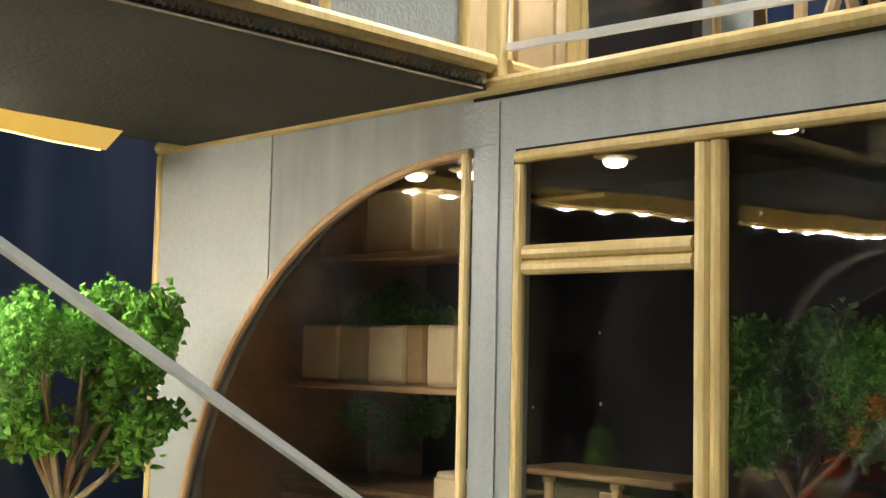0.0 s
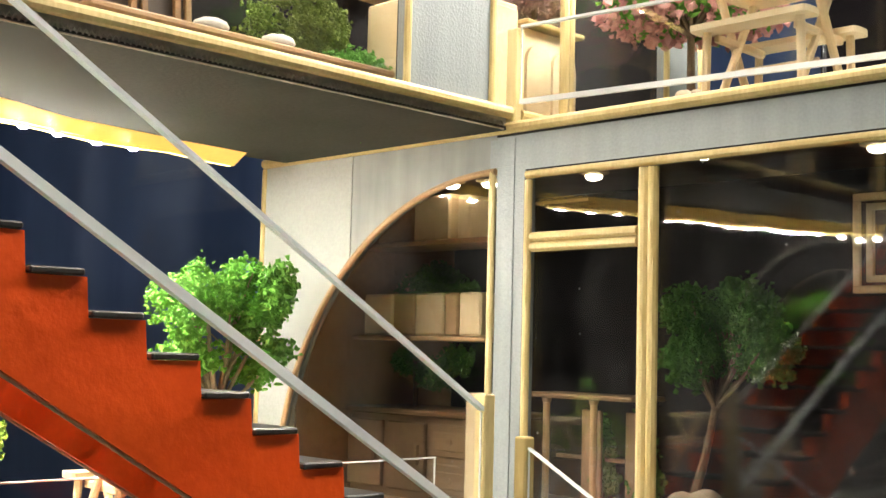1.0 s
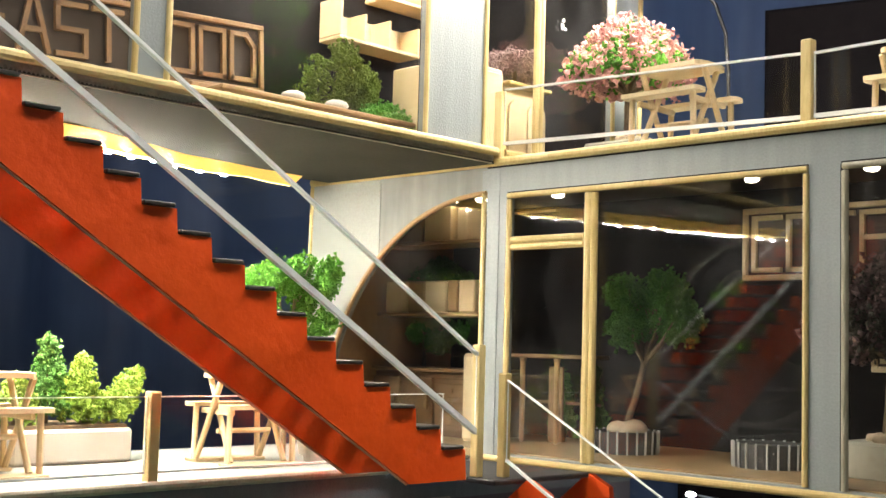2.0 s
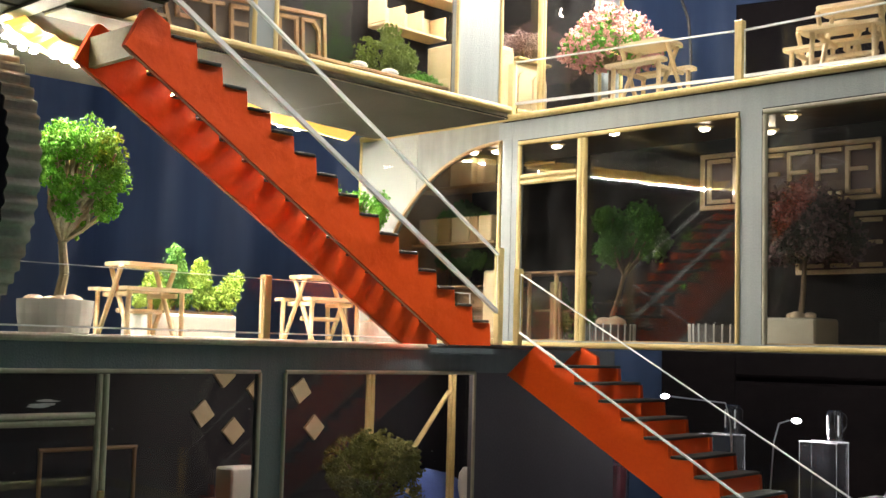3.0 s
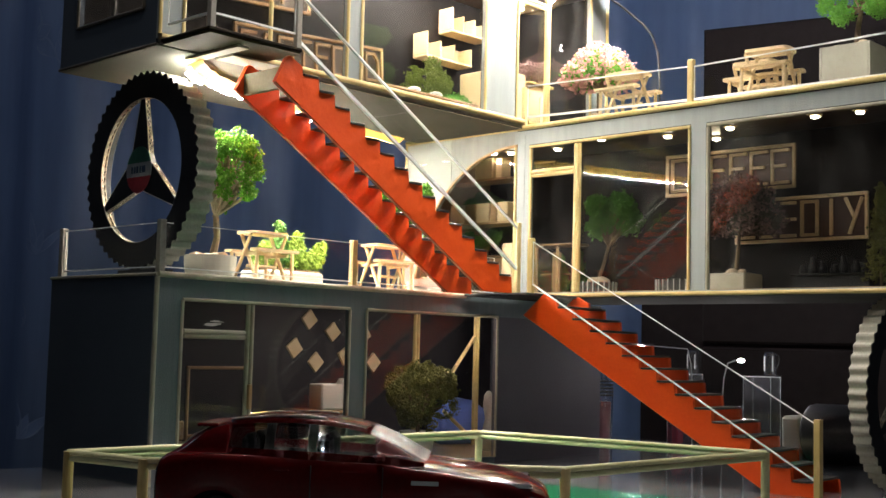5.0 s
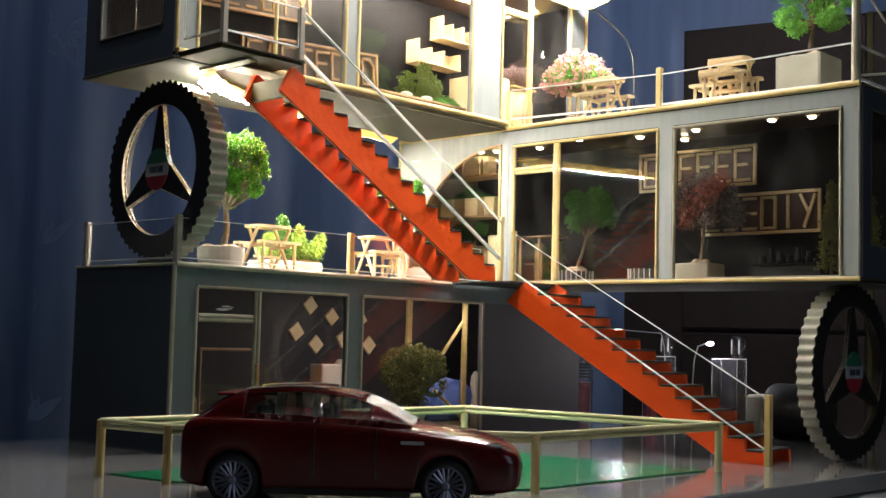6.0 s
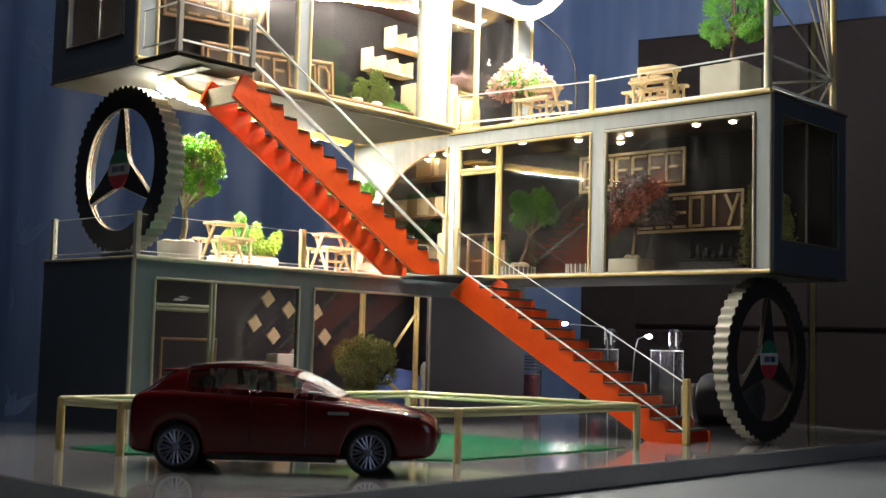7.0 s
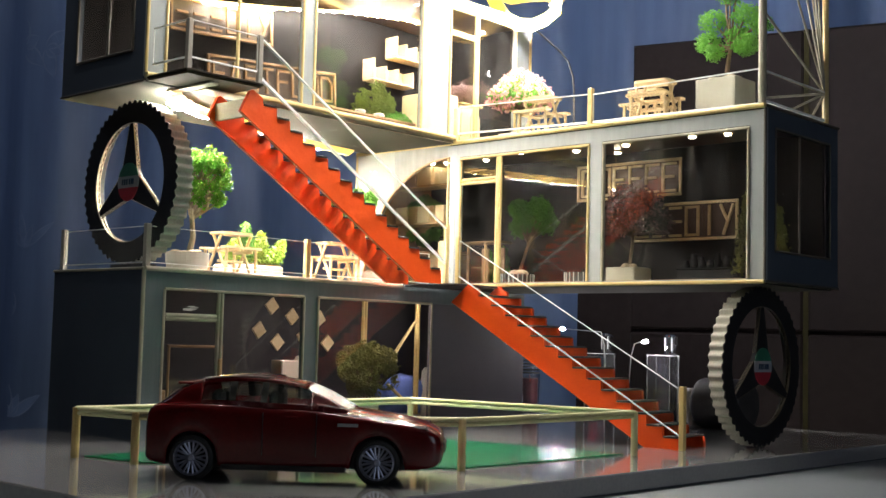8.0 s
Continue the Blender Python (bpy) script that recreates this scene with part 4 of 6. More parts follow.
def card_wheel(m, R, r, thick, n, raw, core):
    """A wheel in the local x, z plane; its face looks along -y, its tread runs back to y = thick."""
    wheel = thing("card_wheel", (0, 0, 0), "black card wheel with fluted tread, three-armed star and round badge", "wheel", "card wheels")
    wheel.matrix_world = m

    def ring(r0, r1, y0, y1, sides, wave=0.0, waves=0):
        bm = bmesh.new()
        loops = []
        for k in range(sides):
            a = 2 * math.pi * k / sides
            e = r1 + wave * math.cos(waves * a)
            loops.append([bm.verts.new((q * math.cos(a), y, q * math.sin(a))) for q, y in ((r0, y0), (e, y0), (e, y1), (r0, y1))])
        for k in range(sides):
            a, b = loops[k], loops[(k + 1) % sides]
            for j in range(4):
                bm.faces.new((a[j], a[(j + 1) % 4], b[(j + 1) % 4], b[j]))
        return bm

    part("tread", ring(R - 0.0030, R - 0.0010, 0.0005, thick, n * 8, 0.0009, n), FLUTE, wheel, "wavy fluted card tread")
    part("inner_hoop", ring(R - 0.0036, R - 0.0031, 0.0031, thick, 96), WHEEL_BLACK, wheel)
    part("face", ring(r, R - 0.0006, 0.0, 0.0004, n * 8, 0.0009, n), WHEEL_BLACK, wheel)
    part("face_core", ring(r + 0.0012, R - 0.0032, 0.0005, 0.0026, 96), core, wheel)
    part("face", ring(r, R - 0.0032, 0.0027, 0.0030, 96), WHEEL_BLACK, wheel)
    # zig-zag flutes of the card in the cut rim of the hole
    part("card_edge", zigzag([(r * math.cos(2 * math.pi * k / 120), r * math.sin(2 * math.pi * k / 120)) for k in range(121)], 0.0005), raw, wheel, "raw corrugated card edge")
    # star of three arms
    outline = []
    for k in range(3):
        a = math.pi / 2 - k * 2 * math.pi / 3
        outline += [(0.30 * r * math.cos(a + 0.75), 0.30 * r * math.sin(a + 0.75)), (r * 0.985 * math.cos(a + 0.045), r * 0.985 * math.sin(a + 0.045)), (r * 0.985 * math.cos(a - 0.045), r * 0.985 * math.sin(a - 0.045)), (0.30 * r * math.cos(a - 0.75), 0.30 * r * math.sin(a - 0.75))]
    flat = Matrix(((1, 0, 0, 0), (0, 0, 1, 0.0002), (0, 1, 0, 0), (0, 0, 0, 1)))
    bm = prism(outline, flat, 0.0028)
    bmesh.ops.triangulate(bm, faces=[f for f in bm.faces if len(f.verts) > 4])
    star = part("star", bm, WHEEL_BLACK, wheel)
    # raw fluted edges along the star's arms
    m_ = len(outline)
    for k in range(m_):
        p, q = Vector(outline[k]), Vector(outline[(k + 1) % m_])
        if (q - p).length > 0.01:
            out = Vector((-(q - p).y, (q - p).x)).normalized() * 0.0003
            out = out if out.dot(p + q) > 0 or k % 4 in (0, 2) and out.dot((p + q) / 2) > -1e-5 else -out
            steps = max(4, int((q - p).length / 0.0016))
            line = [p.lerp(q, j / steps) + out for j in range(steps + 1)]
            part("flank", zigzag([tuple(v) for v in line], 0.0004), raw, star, "raw corrugated card edge")
    # round badge in three bands
    br = 0.0114
    bands = ((0.30, 1.0, GREEN_INK), (-0.30, 0.30, WHITE_INK), (-1.0, -0.30, RED_INK))
    for lo, hi, ink in bands:
        a0, a1 = math.asin(lo), math.asin(hi)
        right = [(br * 0.95 * math.cos(a0 + (a1 - a0) * k / 10), br * math.sin(a0 + (a1 - a0) * k / 10)) for k in range(11)]
        left = [(-x, zz) for x, zz in right[::-1]]
        pts = right + left
        pts = [p for i, p in enumerate(pts) if (Vector(p) - Vector(pts[i - 1])).length > 1e-6]
        part("badge", prism(pts, flat @ Matrix.Translation((0, 0, -0.0006)), 0.0003), ink, star, "printed badge band")
    for u in (-0.0052, -0.0030, -0.0008, 0.0020, 0.0040, 0.0056):
        part("badge", box((u - 0.0006, -0.0009, -0.0017), (u + 0.0006, -0.0006, 0.0017)), NAVY_INK, star, "dark printed bar")
    return wheel


LEVEL = 0.0
card_wheel(Matrix.Translation((-0.0325, -0.2440, 0.1483)), 0.0484, 0.0354, 0.0115, 54, KRAFT_EDGE, FLUTE)
card_wheel(Matrix.Translation((0.2260, 0.0395, 0.0492)) @ pose(0, 0, 0, 0, 0, 90), 0.0486, 0.0366, 0.0095, 50, SHADED_CORE, SHADED_CORE)
LEVEL = DROP
solid("wheel_stop", box((-0.049, -0.2435, 0.1002), (-0.016, -0.2330, 0.1036), 0.0004), BLACK, "black card stop under the wheel on the terrace", "wheel stop")

LEVEL = 0.0
# ---- lawn and its low fence ----
LAWN = surface("green_felt", (0.002, 0.125, 0.050), (0.005, 0.19, 0.078), 0.25, 900.0, 40.0, 0.25, coat=0.4)
corners = [(0.057, -0.093), (0.2085, -0.0724), (0.2075, -0.2135), (0.1032, -0.3213), (0.0628, -0.3277)]
inner = [(0.056, -0.097), (0.204, -0.076), (0.203, -0.211), (0.102, -0.316), (0.062, -0.322)]
solid("lawn", prism(inner[::-1], Matrix.Translation((0, 0, 0.0002)), 0.0006), LAWN, "bright green felt lawn laid on the board", "lawn", kind="structure")
fence = thing("fence", (0, 0, 0), "low bamboo rail fence round the green lawn", "fence")
GREENISH = surface("greenish_bamboo", (0.42, 0.40, 0.20), (0.60, 0.58, 0.34), 0.45, 1200.0, 90.0, 0.2, island=0.3)
for x, y in corners:
    part("post", rod((x, y, 0.0), (x, y, 0.0238), 0.0019, 12), BAMBOO if y < -0.1 else GREENISH, fence)
for i in range(5):
    (xa, ya), (xb, yb) = corners[i], corners[(i + 1) % 5]
    for h in (0.0235, 0.0212):
        d = (Vector((xb, yb, 0)) - Vector((xa, ya, 0))).normalized() * 0.0004
        part("rail", rod(Vector((xa, ya, h)) - d, Vector((xb, yb, h)) + d, 0.0011, 10), GREENISH, fence)

# ---- skewer fan at the end of the roof terrace ----
LEVEL = DROP
fan = thing("trellis", (0, 0, 0), "open trellis of thin bamboo skewers fanning from one corner", "trellis")
x = 0.2450
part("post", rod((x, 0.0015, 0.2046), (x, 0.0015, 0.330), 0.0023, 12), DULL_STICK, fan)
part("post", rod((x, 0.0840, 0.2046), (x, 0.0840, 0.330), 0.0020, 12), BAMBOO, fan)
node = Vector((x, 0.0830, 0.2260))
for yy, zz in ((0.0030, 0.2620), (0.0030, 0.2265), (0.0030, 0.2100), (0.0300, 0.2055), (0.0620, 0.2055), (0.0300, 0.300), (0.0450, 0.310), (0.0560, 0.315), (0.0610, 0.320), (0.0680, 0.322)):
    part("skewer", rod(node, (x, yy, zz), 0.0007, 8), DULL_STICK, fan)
sheet(fan, (x, 0.0035), (x, 0.0820), 0.2085, 0.2265, 0.2085, 0.2265)
LEVEL = DROP
# ---- plants ----
def leaf_material(name, dark, light):
    return surface(name, dark, light, 0.7, 500.0, 140.0, 0.0)


SPRING = leaf_material("spring_green_foam", (0.062, 0.205, 0.016), (0.185, 0.47, 0.055))
DEEP = leaf_material("deep_green_foam", (0.034, 0.115, 0.012), (0.095, 0.25, 0.030))
SUNNY = leaf_material("sunny_green_foam", (0.058, 0.215, 0.012), (0.20, 0.53, 0.040))
OLIVE = leaf_material("olive_foam", (0.070, 0.078, 0.012), (0.18, 0.175, 0.038))
LIME = leaf_material("lime_foam", (0.13, 0.24, 0.018), (0.29, 0.42, 0.055))
MOSSY = leaf_material("mossy_foam", (0.080, 0.120, 0.010), (0.19, 0.26, 0.030))
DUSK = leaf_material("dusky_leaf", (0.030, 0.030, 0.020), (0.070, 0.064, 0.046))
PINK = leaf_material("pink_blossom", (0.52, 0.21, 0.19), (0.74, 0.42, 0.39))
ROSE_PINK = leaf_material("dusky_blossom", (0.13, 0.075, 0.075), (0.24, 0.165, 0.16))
BARK = surface("wire_bark", (0.10, 0.065, 0.035), (0.20, 0.14, 0.08), 0.8, 700.0, 150.0, 0.4)
GREY_BARK = surface("pale_bark", (0.22, 0.18, 0.11), (0.36, 0.31, 0.2), 0.8, 700.0, 150.0, 0.4)
PLASTER = surface("white_plaster", (0.58, 0.56, 0.50), (0.72, 0.70, 0.64), 0.7, 600.0, 80.0, 0.25)
SAND_CARD = surface("sand_card", (0.34, 0.32, 0.25), (0.46, 0.44, 0.36), 0.7, 600.0, 80.0, 0.25)
PEBBLE = surface("tan_pebble", (0.42, 0.31, 0.20), (0.66, 0.54, 0.38), 0.7, 500.0, 100.0, 0.2, island=0.3)

OCTA = np.array([(1, 0, 0), (-1, 0, 0), (0, 1, 0), (0, -1, 0), (0, 0, 1), (0, 0, -1)], float)
OCTA_F = np.array([(0, 2, 4), (2, 1, 4), (1, 3, 4), (3, 0, 4), (2, 0, 5), (1, 2, 5), (3, 1, 5), (0, 3, 5)])


def clumps(places, sizes, seed):
    """Many small uneven crumbs of foam as one mesh's vertices and faces."""
    g = np.random.RandomState(seed)
    n = len(places)
    v = OCTA[None] * (0.55 + 0.9 * g.rand(n, 6, 1)) + 0.25 * g.randn(n, 6, 3)
    q, _ = np.linalg.qr(g.randn(n, 3, 3))
    v = np.einsum("nij,nkj->nki", q, v) * np.asarray(sizes)[:, None, None] + np.asarray(places)[:, None, :]
    f = (OCTA_F[None] + 6 * np.arange(n)[:, None, None]).reshape(-1, 3)
    return v.reshape(-1, 3), f


def foam(name, places, sizes, seed, material, parent, label=""):
    g = np.random.RandomState(seed + 500)
    places, sizes = np.repeat(np.asarray(places), 5, 0), np.repeat(np.asarray(sizes), 5)
    places = places + g.randn(len(places), 3) * sizes[:, None] * 0.75
    v, f = clumps(places, sizes * (0.36 + 0.36 * g.rand(len(sizes))), seed)
    me = bpy.data.meshes.new(name)
    me.from_pydata(v.tolist(), [], f.tolist())
    me.materials.append(material)
    ob = new(name, me)
    ob.parent = parent
    if label:
        tagged(ob, label)
    return ob


def blob_points(blobs, n, seed, inner=0.55, floor=None):
    g = np.random.RandomState(seed)
    w = np.array([b[3] ** 2 for b in blobs])
    pick = g.choice(len(blobs), n, p=w / w.sum())
    d = g.randn(n, 3)
    d /= np.linalg.norm(d, axis=1)[:, None]
    r = np.array([b[3] for b in blobs])[pick] * (inner + (1 - inner) * g.rand(n) ** 0.6)
    flat = np.array([b[4] if len(b) > 4 else 1.0 for b in blobs])[pick]
    d = d * r[:, None]
    d[:, 2] *= flat
    return np.array([b[:3] for b in blobs])[pick] + d


def branches(parent, base, fork, tips, r, material, name="trunk"):
    bm = bmesh.new()
    base, fork = Vector(base), Vector(fork)
    rng = random.Random(len(tips) + int(1000 * base.x))
    mid_p = base.lerp(fork, 0.5) + Vector((rng.uniform(-1, 1), rng.uniform(-1, 1), 0)) * r * 0.8
    add_rod(bm, base, mid_p, r * 1.25, 8, r)
    add_rod(bm, mid_p, fork, r, 8, r * 0.85)
    for t in tips:
        t = Vector(t)
        k = fork.lerp(t, 0.45) + Vector((rng.uniform(-1, 1), rng.uniform(-1, 1), rng.uniform(-0.3, 1))) * r * 1.6
        add_rod(bm, fork - (k - fork) * 0.08, k, r * 0.72, 6, r * 0.5)
        add_rod(bm, k, t, r * 0.5, 6, r * 0.22)
        u = k.lerp(t, 0.4) + Vector((rng.uniform(-1, 1), rng.uniform(-1, 1), rng.uniform(0, 1))) * r * 4
        add_rod(bm, k.lerp(t, 0.15), u, r * 0.36, 5, r * 0.15)
    return part(name, bm, material, parent)


def pebbles(parent, place, radius, n, size, seed):
    rng = random.Random(seed)
    for k in range(n):
        a, q = rng.uniform(0, 6.28), radius * math.sqrt(rng.random())
        bm = bmesh.new()
        bmesh.ops.create_icosphere(bm, subdivisions=2, radius=1.0)
        s = Vector((rng.uniform(0.8, 1.3), rng.uniform(0.8, 1.2), rng.uniform(0.6, 0.9))) * size
        for v in bm.verts:
            v.co = Vector((v.co.x * s.x, v.co.y * s.y, v.co.z * s.z)) * (1.0 + 0.22 * noise.noise(v.co * 1.3 + Vector((k, seed, 0)))) + Vector((place[0] + q * math.cos(a), place[1] + q * math.sin(a), place[2]))
        part("pebble", bm, PEBBLE, parent, smooth=True)


def tips_of(blobs, per=2, seed=1):
    rng = random.Random(seed)
    return [(b[0] + rng.uniform(-0.4, 0.4) * b[3], b[1] + rng.uniform(-0.4, 0.4) * b[3], b[2] + rng.uniform(-0.3, 0.5) * b[3]) for b in blobs for _ in range(per)]


def round_blobs(c, r, n, seed, lump=0.5, squash=1.0):
    rng = random.Random(seed)
    out = []
    for k in range(n):
        d = Vector((rng.gauss(0, 1), rng.gauss(0, 1), rng.gauss(0, 1))).normalized() * r * rng.uniform(0.55, 0.75)
        out.append((c[0] + d.x, c[1] + d.y, c[2] + d.z * squash, r * lump * rng.uniform(0.7, 1.1)))
    return out


# spring-green tree in a round plaster pot beside the wheel
tree = thing("tree", (0, 0, 0), "round-crowned spring green model tree with pale forked trunk", "tree", "terrace trees")
rng = random.Random(31)
blobs = []
for k in range(60):
    d = Vector((rng.gauss(0, 1), rng.gauss(0, 1), rng.gauss(0.35, 1))).normalized()
    if d.z < -0.72:
        continue
    r = 0.0158 * rng.uniform(0.80, 1.02)
    blobs.append((-0.0190 + d.x * r, -0.2012 + d.y * r * 0.9, 0.1550 + d.z * r * 1.24, 0.0036 * rng.uniform(0.7, 1.2)))
branches(tree, (-0.0335, -0.199, 0.111), (-0.0300, -0.2, 0.134), tips_of(blobs, 1, 2), 0.0017, GREY_BARK)
foam("crown", blob_points(blobs, 1080, 5, 0.8), 0.0012 * (0.6 + 0.8 * np.random.RandomState(5).rand(1080)), 5, SUNNY, tree)
pot = thing("plant_pot", (0, 0, 0), "round white plaster pot filled with tan pebbles", "plant pot")
part("bowl", lathe([(0.0118, 0.1002), (0.0131, 0.108), (0.0133, 0.1132), (0.0113, 0.1132), (0.0109, 0.1110)], 28, Matrix.Translation((-0.0345, -0.199, 0))), PLASTER, pot)
pebbles(pot, (-0.0345, -0.199, 0.1126), 0.0080, 11, 0.0032, 3)

# the tree in the corner of the terrace
tree = thing("tree", (0, 0, 0), "two-lobed spring green model tree with bare lower branches", "tree", "terrace trees")
blobs = round_blobs((-0.061, -0.0490, 0.1600), 0.0115, 15, 8, 0.38, 1.15) + round_blobs((-0.060, -0.0300, 0.1630), 0.0115, 15, 9, 0.38, 1.15) + round_blobs((-0.060, -0.0270, 0.1470), 0.0095, 8, 10, 0.34) + round_blobs((-0.060, -0.0480, 0.1450), 0.0080, 6, 12, 0.34)
branches(tree, (-0.060, -0.040, 0.1002), (-0.060, -0.040, 0.132), tips_of(blobs[::3], 1, 4), 0.0011, GREY_BARK)
foam("crown", blob_points(blobs, 1150, 6, 0.75), 0.0012 * (0.6 + 0.8 * np.random.RandomState(6).rand(1150)), 6, SPRING, tree)

# planter with three shrubs on the terrace
box_pot = thing("planter", (0, 0, 0), "long white planter box on the terrace", "planter")
part("trough", box((-0.0860, -0.1420, 0.1002), (-0.0600, -0.1010, 0.1110), 0.001), PLASTER, box_pot)
part("soil", box((-0.0845, -0.1405, 0.1108), (-0.0615, -0.1025, 0.1122)), BARK, box_pot)


def conifer(place, h, r, material, label, n, seed, lean=0.0, group="terrace shrubs"):
    bush = thing("shrub", (0, 0, 0), label, "shrub", group)
    x, y, zz = place
    part("stem", rod(place, (x, y + lean * h * 0.6, zz + h * 0.8), 0.0009, 6, 0.0003), BARK, bush)
    g = np.random.RandomState(seed)
    u = g.rand(n) ** 0.8
    a = 6.28 * g.rand(n)
    q = r * (1.02 - u) ** 0.8 * (0.65 + 0.35 * g.rand(n)) * (1 + 0.22 * np.sin(a * 4 + 9 * u))
    pts = np.stack([x + q * np.cos(a), y + q * np.sin(a) + lean * h * u, zz + 0.10 * h + 0.92 * h * u], 1)
    foam("foliage", pts, 0.0011 * (0.6 + 0.8 * g.rand(n)), seed, material, bush)
    return bush


conifer((-0.072, -0.1255, 0.1120), 0.0262, 0.0085, DEEP, "dark green cone-shaped shrub in the planter", 420, 11)
conifer((-0.067, -0.1165, 0.1120), 0.0205, 0.0072, LIME, "yellow-green upright shrub in the planter", 420, 12)
conifer((-0.069, -0.1070, 0.1120), 0.0165, 0.0078, LIME, "lime green leaning shrub in the planter", 520, 13, 0.75)
conifer((-0.070, -0.1370, 0.1120), 0.0140, 0.0085, LIME, "low lime green shrub in the planter", 340, 14)
# pale pots beside the stairs
for x, y, r in ((-0.030, -0.0450, 0.0085), (-0.050, -0.0300, 0.0095)):
    p = thing("plant_pot", (x, y, 0.1002), "small white plaster pot with pale pebbles", "plant pot", "small pots")
    part("bowl", lathe([(r * 0.85, 0.0), (r, 0.007), (r, 0.010), (r * 0.85, 0.010), (r * 0.8, 0.0085)], 22), PLASTER, p)
    pebbles(p, (0, 0, 0.0095), r * 0.6, 6, 0.0026, int(1000 * r))


def blossom_tree(base, fork, blobs, pot_lo, pot_hi, leaf, flower, label, seed, n, share, pot_label):
    t = thing("blossom_tree", (0, 0, 0), label, "tree", "blossom trees")
    branches(t, base, fork, tips_of(blobs, 1, seed), 0.0011, BARK)
    foam("leaves", blob_points(blobs, int(n * (1 - share)), seed, 0.45), 0.00125 * (0.6 + 0.8 * np.random.RandomState(seed).rand(int(n * (1 - share)))), seed, leaf, t)
    foam("blossoms", blob_points(blobs, int(n * share), seed + 1, 0.92), 0.00155 * (0.6 + 0.8 * np.random.RandomState(seed).rand(int(n * share))), seed + 1, flower, t, "pink blossom crumbs")
    p = thing("planter", (0, 0, 0), pot_label, "planter", "square planters")
    part("trough", box(pot_lo, pot_hi, 0.0008), SAND_CARD, p)
    pebbles(p, ((pot_lo[0] + pot_hi[0]) / 2, (pot_lo[1] + pot_hi[1]) / 2, pot_hi[2] + 0.0008), 0.30 * (pot_hi[0] - pot_lo[0]), 9, 0.0022, seed)
    return t


crown = [(0.0275 + 0.0172 * math.cos(a) * q, 0.045 + 0.0172 * math.sin(a) * q, 0.2535 - 0.011 * q * q, 0.0088 - 0.0022 * q) for q, m_n in ((0.0, 1), (0.55, 5), (1.0, 10)) for a in [6.283 * k / m_n for k in range(m_n)]]
blossom_tree((0.028, 0.044, 0.2130), (0.027, 0.045, 0.2340), crown, (0.0170, 0.0320, 0.2047), (0.0420, 0.0520, 0.2150), SPRING, PINK, "domed pink blossom tree with green leaves on the terrace", 21, 1900, 0.56, "low pale planter under the blossom tree")
crown = [(0.1210 + 0.0185 * math.cos(a) * q, 0.055 + 0.016 * math.sin(a) * q, 0.1650 - 0.017 * q * q, 0.0095 - 0.0015 * q) for q, m_n in ((0.0, 1), (0.55, 5), (1.0, 10)) for a in [0.3 + 6.283 * k / m_n for k in range(m_n)]]
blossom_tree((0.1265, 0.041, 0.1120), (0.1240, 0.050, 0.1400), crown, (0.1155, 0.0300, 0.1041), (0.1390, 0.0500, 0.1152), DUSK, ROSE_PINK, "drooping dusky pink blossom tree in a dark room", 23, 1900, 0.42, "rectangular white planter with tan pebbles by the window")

# green tree in a ribbed basket, behind the glass
tree = thing("tree", (0, 0, 0), "round deep green tree behind the window glass", "tree", "room trees")
blobs = round_blobs((0.0280, 0.0600, 0.1553), 0.0228, 24, 31, 0.30, 0.55)
branches(tree, (0.0300, 0.0420, 0.1110), (0.0275, 0.057, 0.1360), tips_of(blobs, 1, 31), 0.0011, BARK)
foam("crown", blob_points(blobs, 1700, 32, 0.6), 0.00115 * (0.6 + 0.8 * np.random.RandomState(32).rand(1700)), 32, DEEP, tree)
DARK_DRUM = surface("dark_drum", (0.05, 0.05, 0.05), (0.09, 0.09, 0.088), 0.5, 500.0, 100.0, 0.1)
RIB = surface("ribbed_plastic", (0.50, 0.52, 0.50), (0.62, 0.64, 0.62), 0.5, 500.0, 100.0, 0.1)
for x, y in ((0.0310, 0.0410), (0.0890, 0.0400)):
    b = thing("basket", (x, y, 0.1041), "round ribbed white basket holding plants and pebbles", "basket", "baskets")
    part("drum", lathe([(0.0115, 0.0), (0.0118, 0.008), (0.0105, 0.008), (0.0100, 0.0070)], 30), DARK_DRUM, b, "dark drum wall")
    for k in range(22):
        a = 2 * math.pi * k / 22
        part("rib", rod((0.0119 * math.cos(a), 0.0119 * math.sin(a), 0.0003), (0.0121 * math.cos(a), 0.0121 * math.sin(a), 0.0084), 0.00038, 6), RIB, b)
    pebbles(b, (0, 0, 0.0085 if x < 0.05 else 0.0055), 0.0065, 6, 0.0042 if x < 0.05 else 0.0022, int(x * 1000))
# slender shrubs at the far end of the room
for x, y, h, s in ((0.1990, 0.0680, 0.058, 41), (0.2300, 0.0500, 0.046, 42), (0.2200, 0.0680, 0.040, 43)):
    conifer((x, y, 0.1041), h, 0.0085, OLIVE, "tall narrow dark green shrub in the room", 520, s, group="room shrubs")

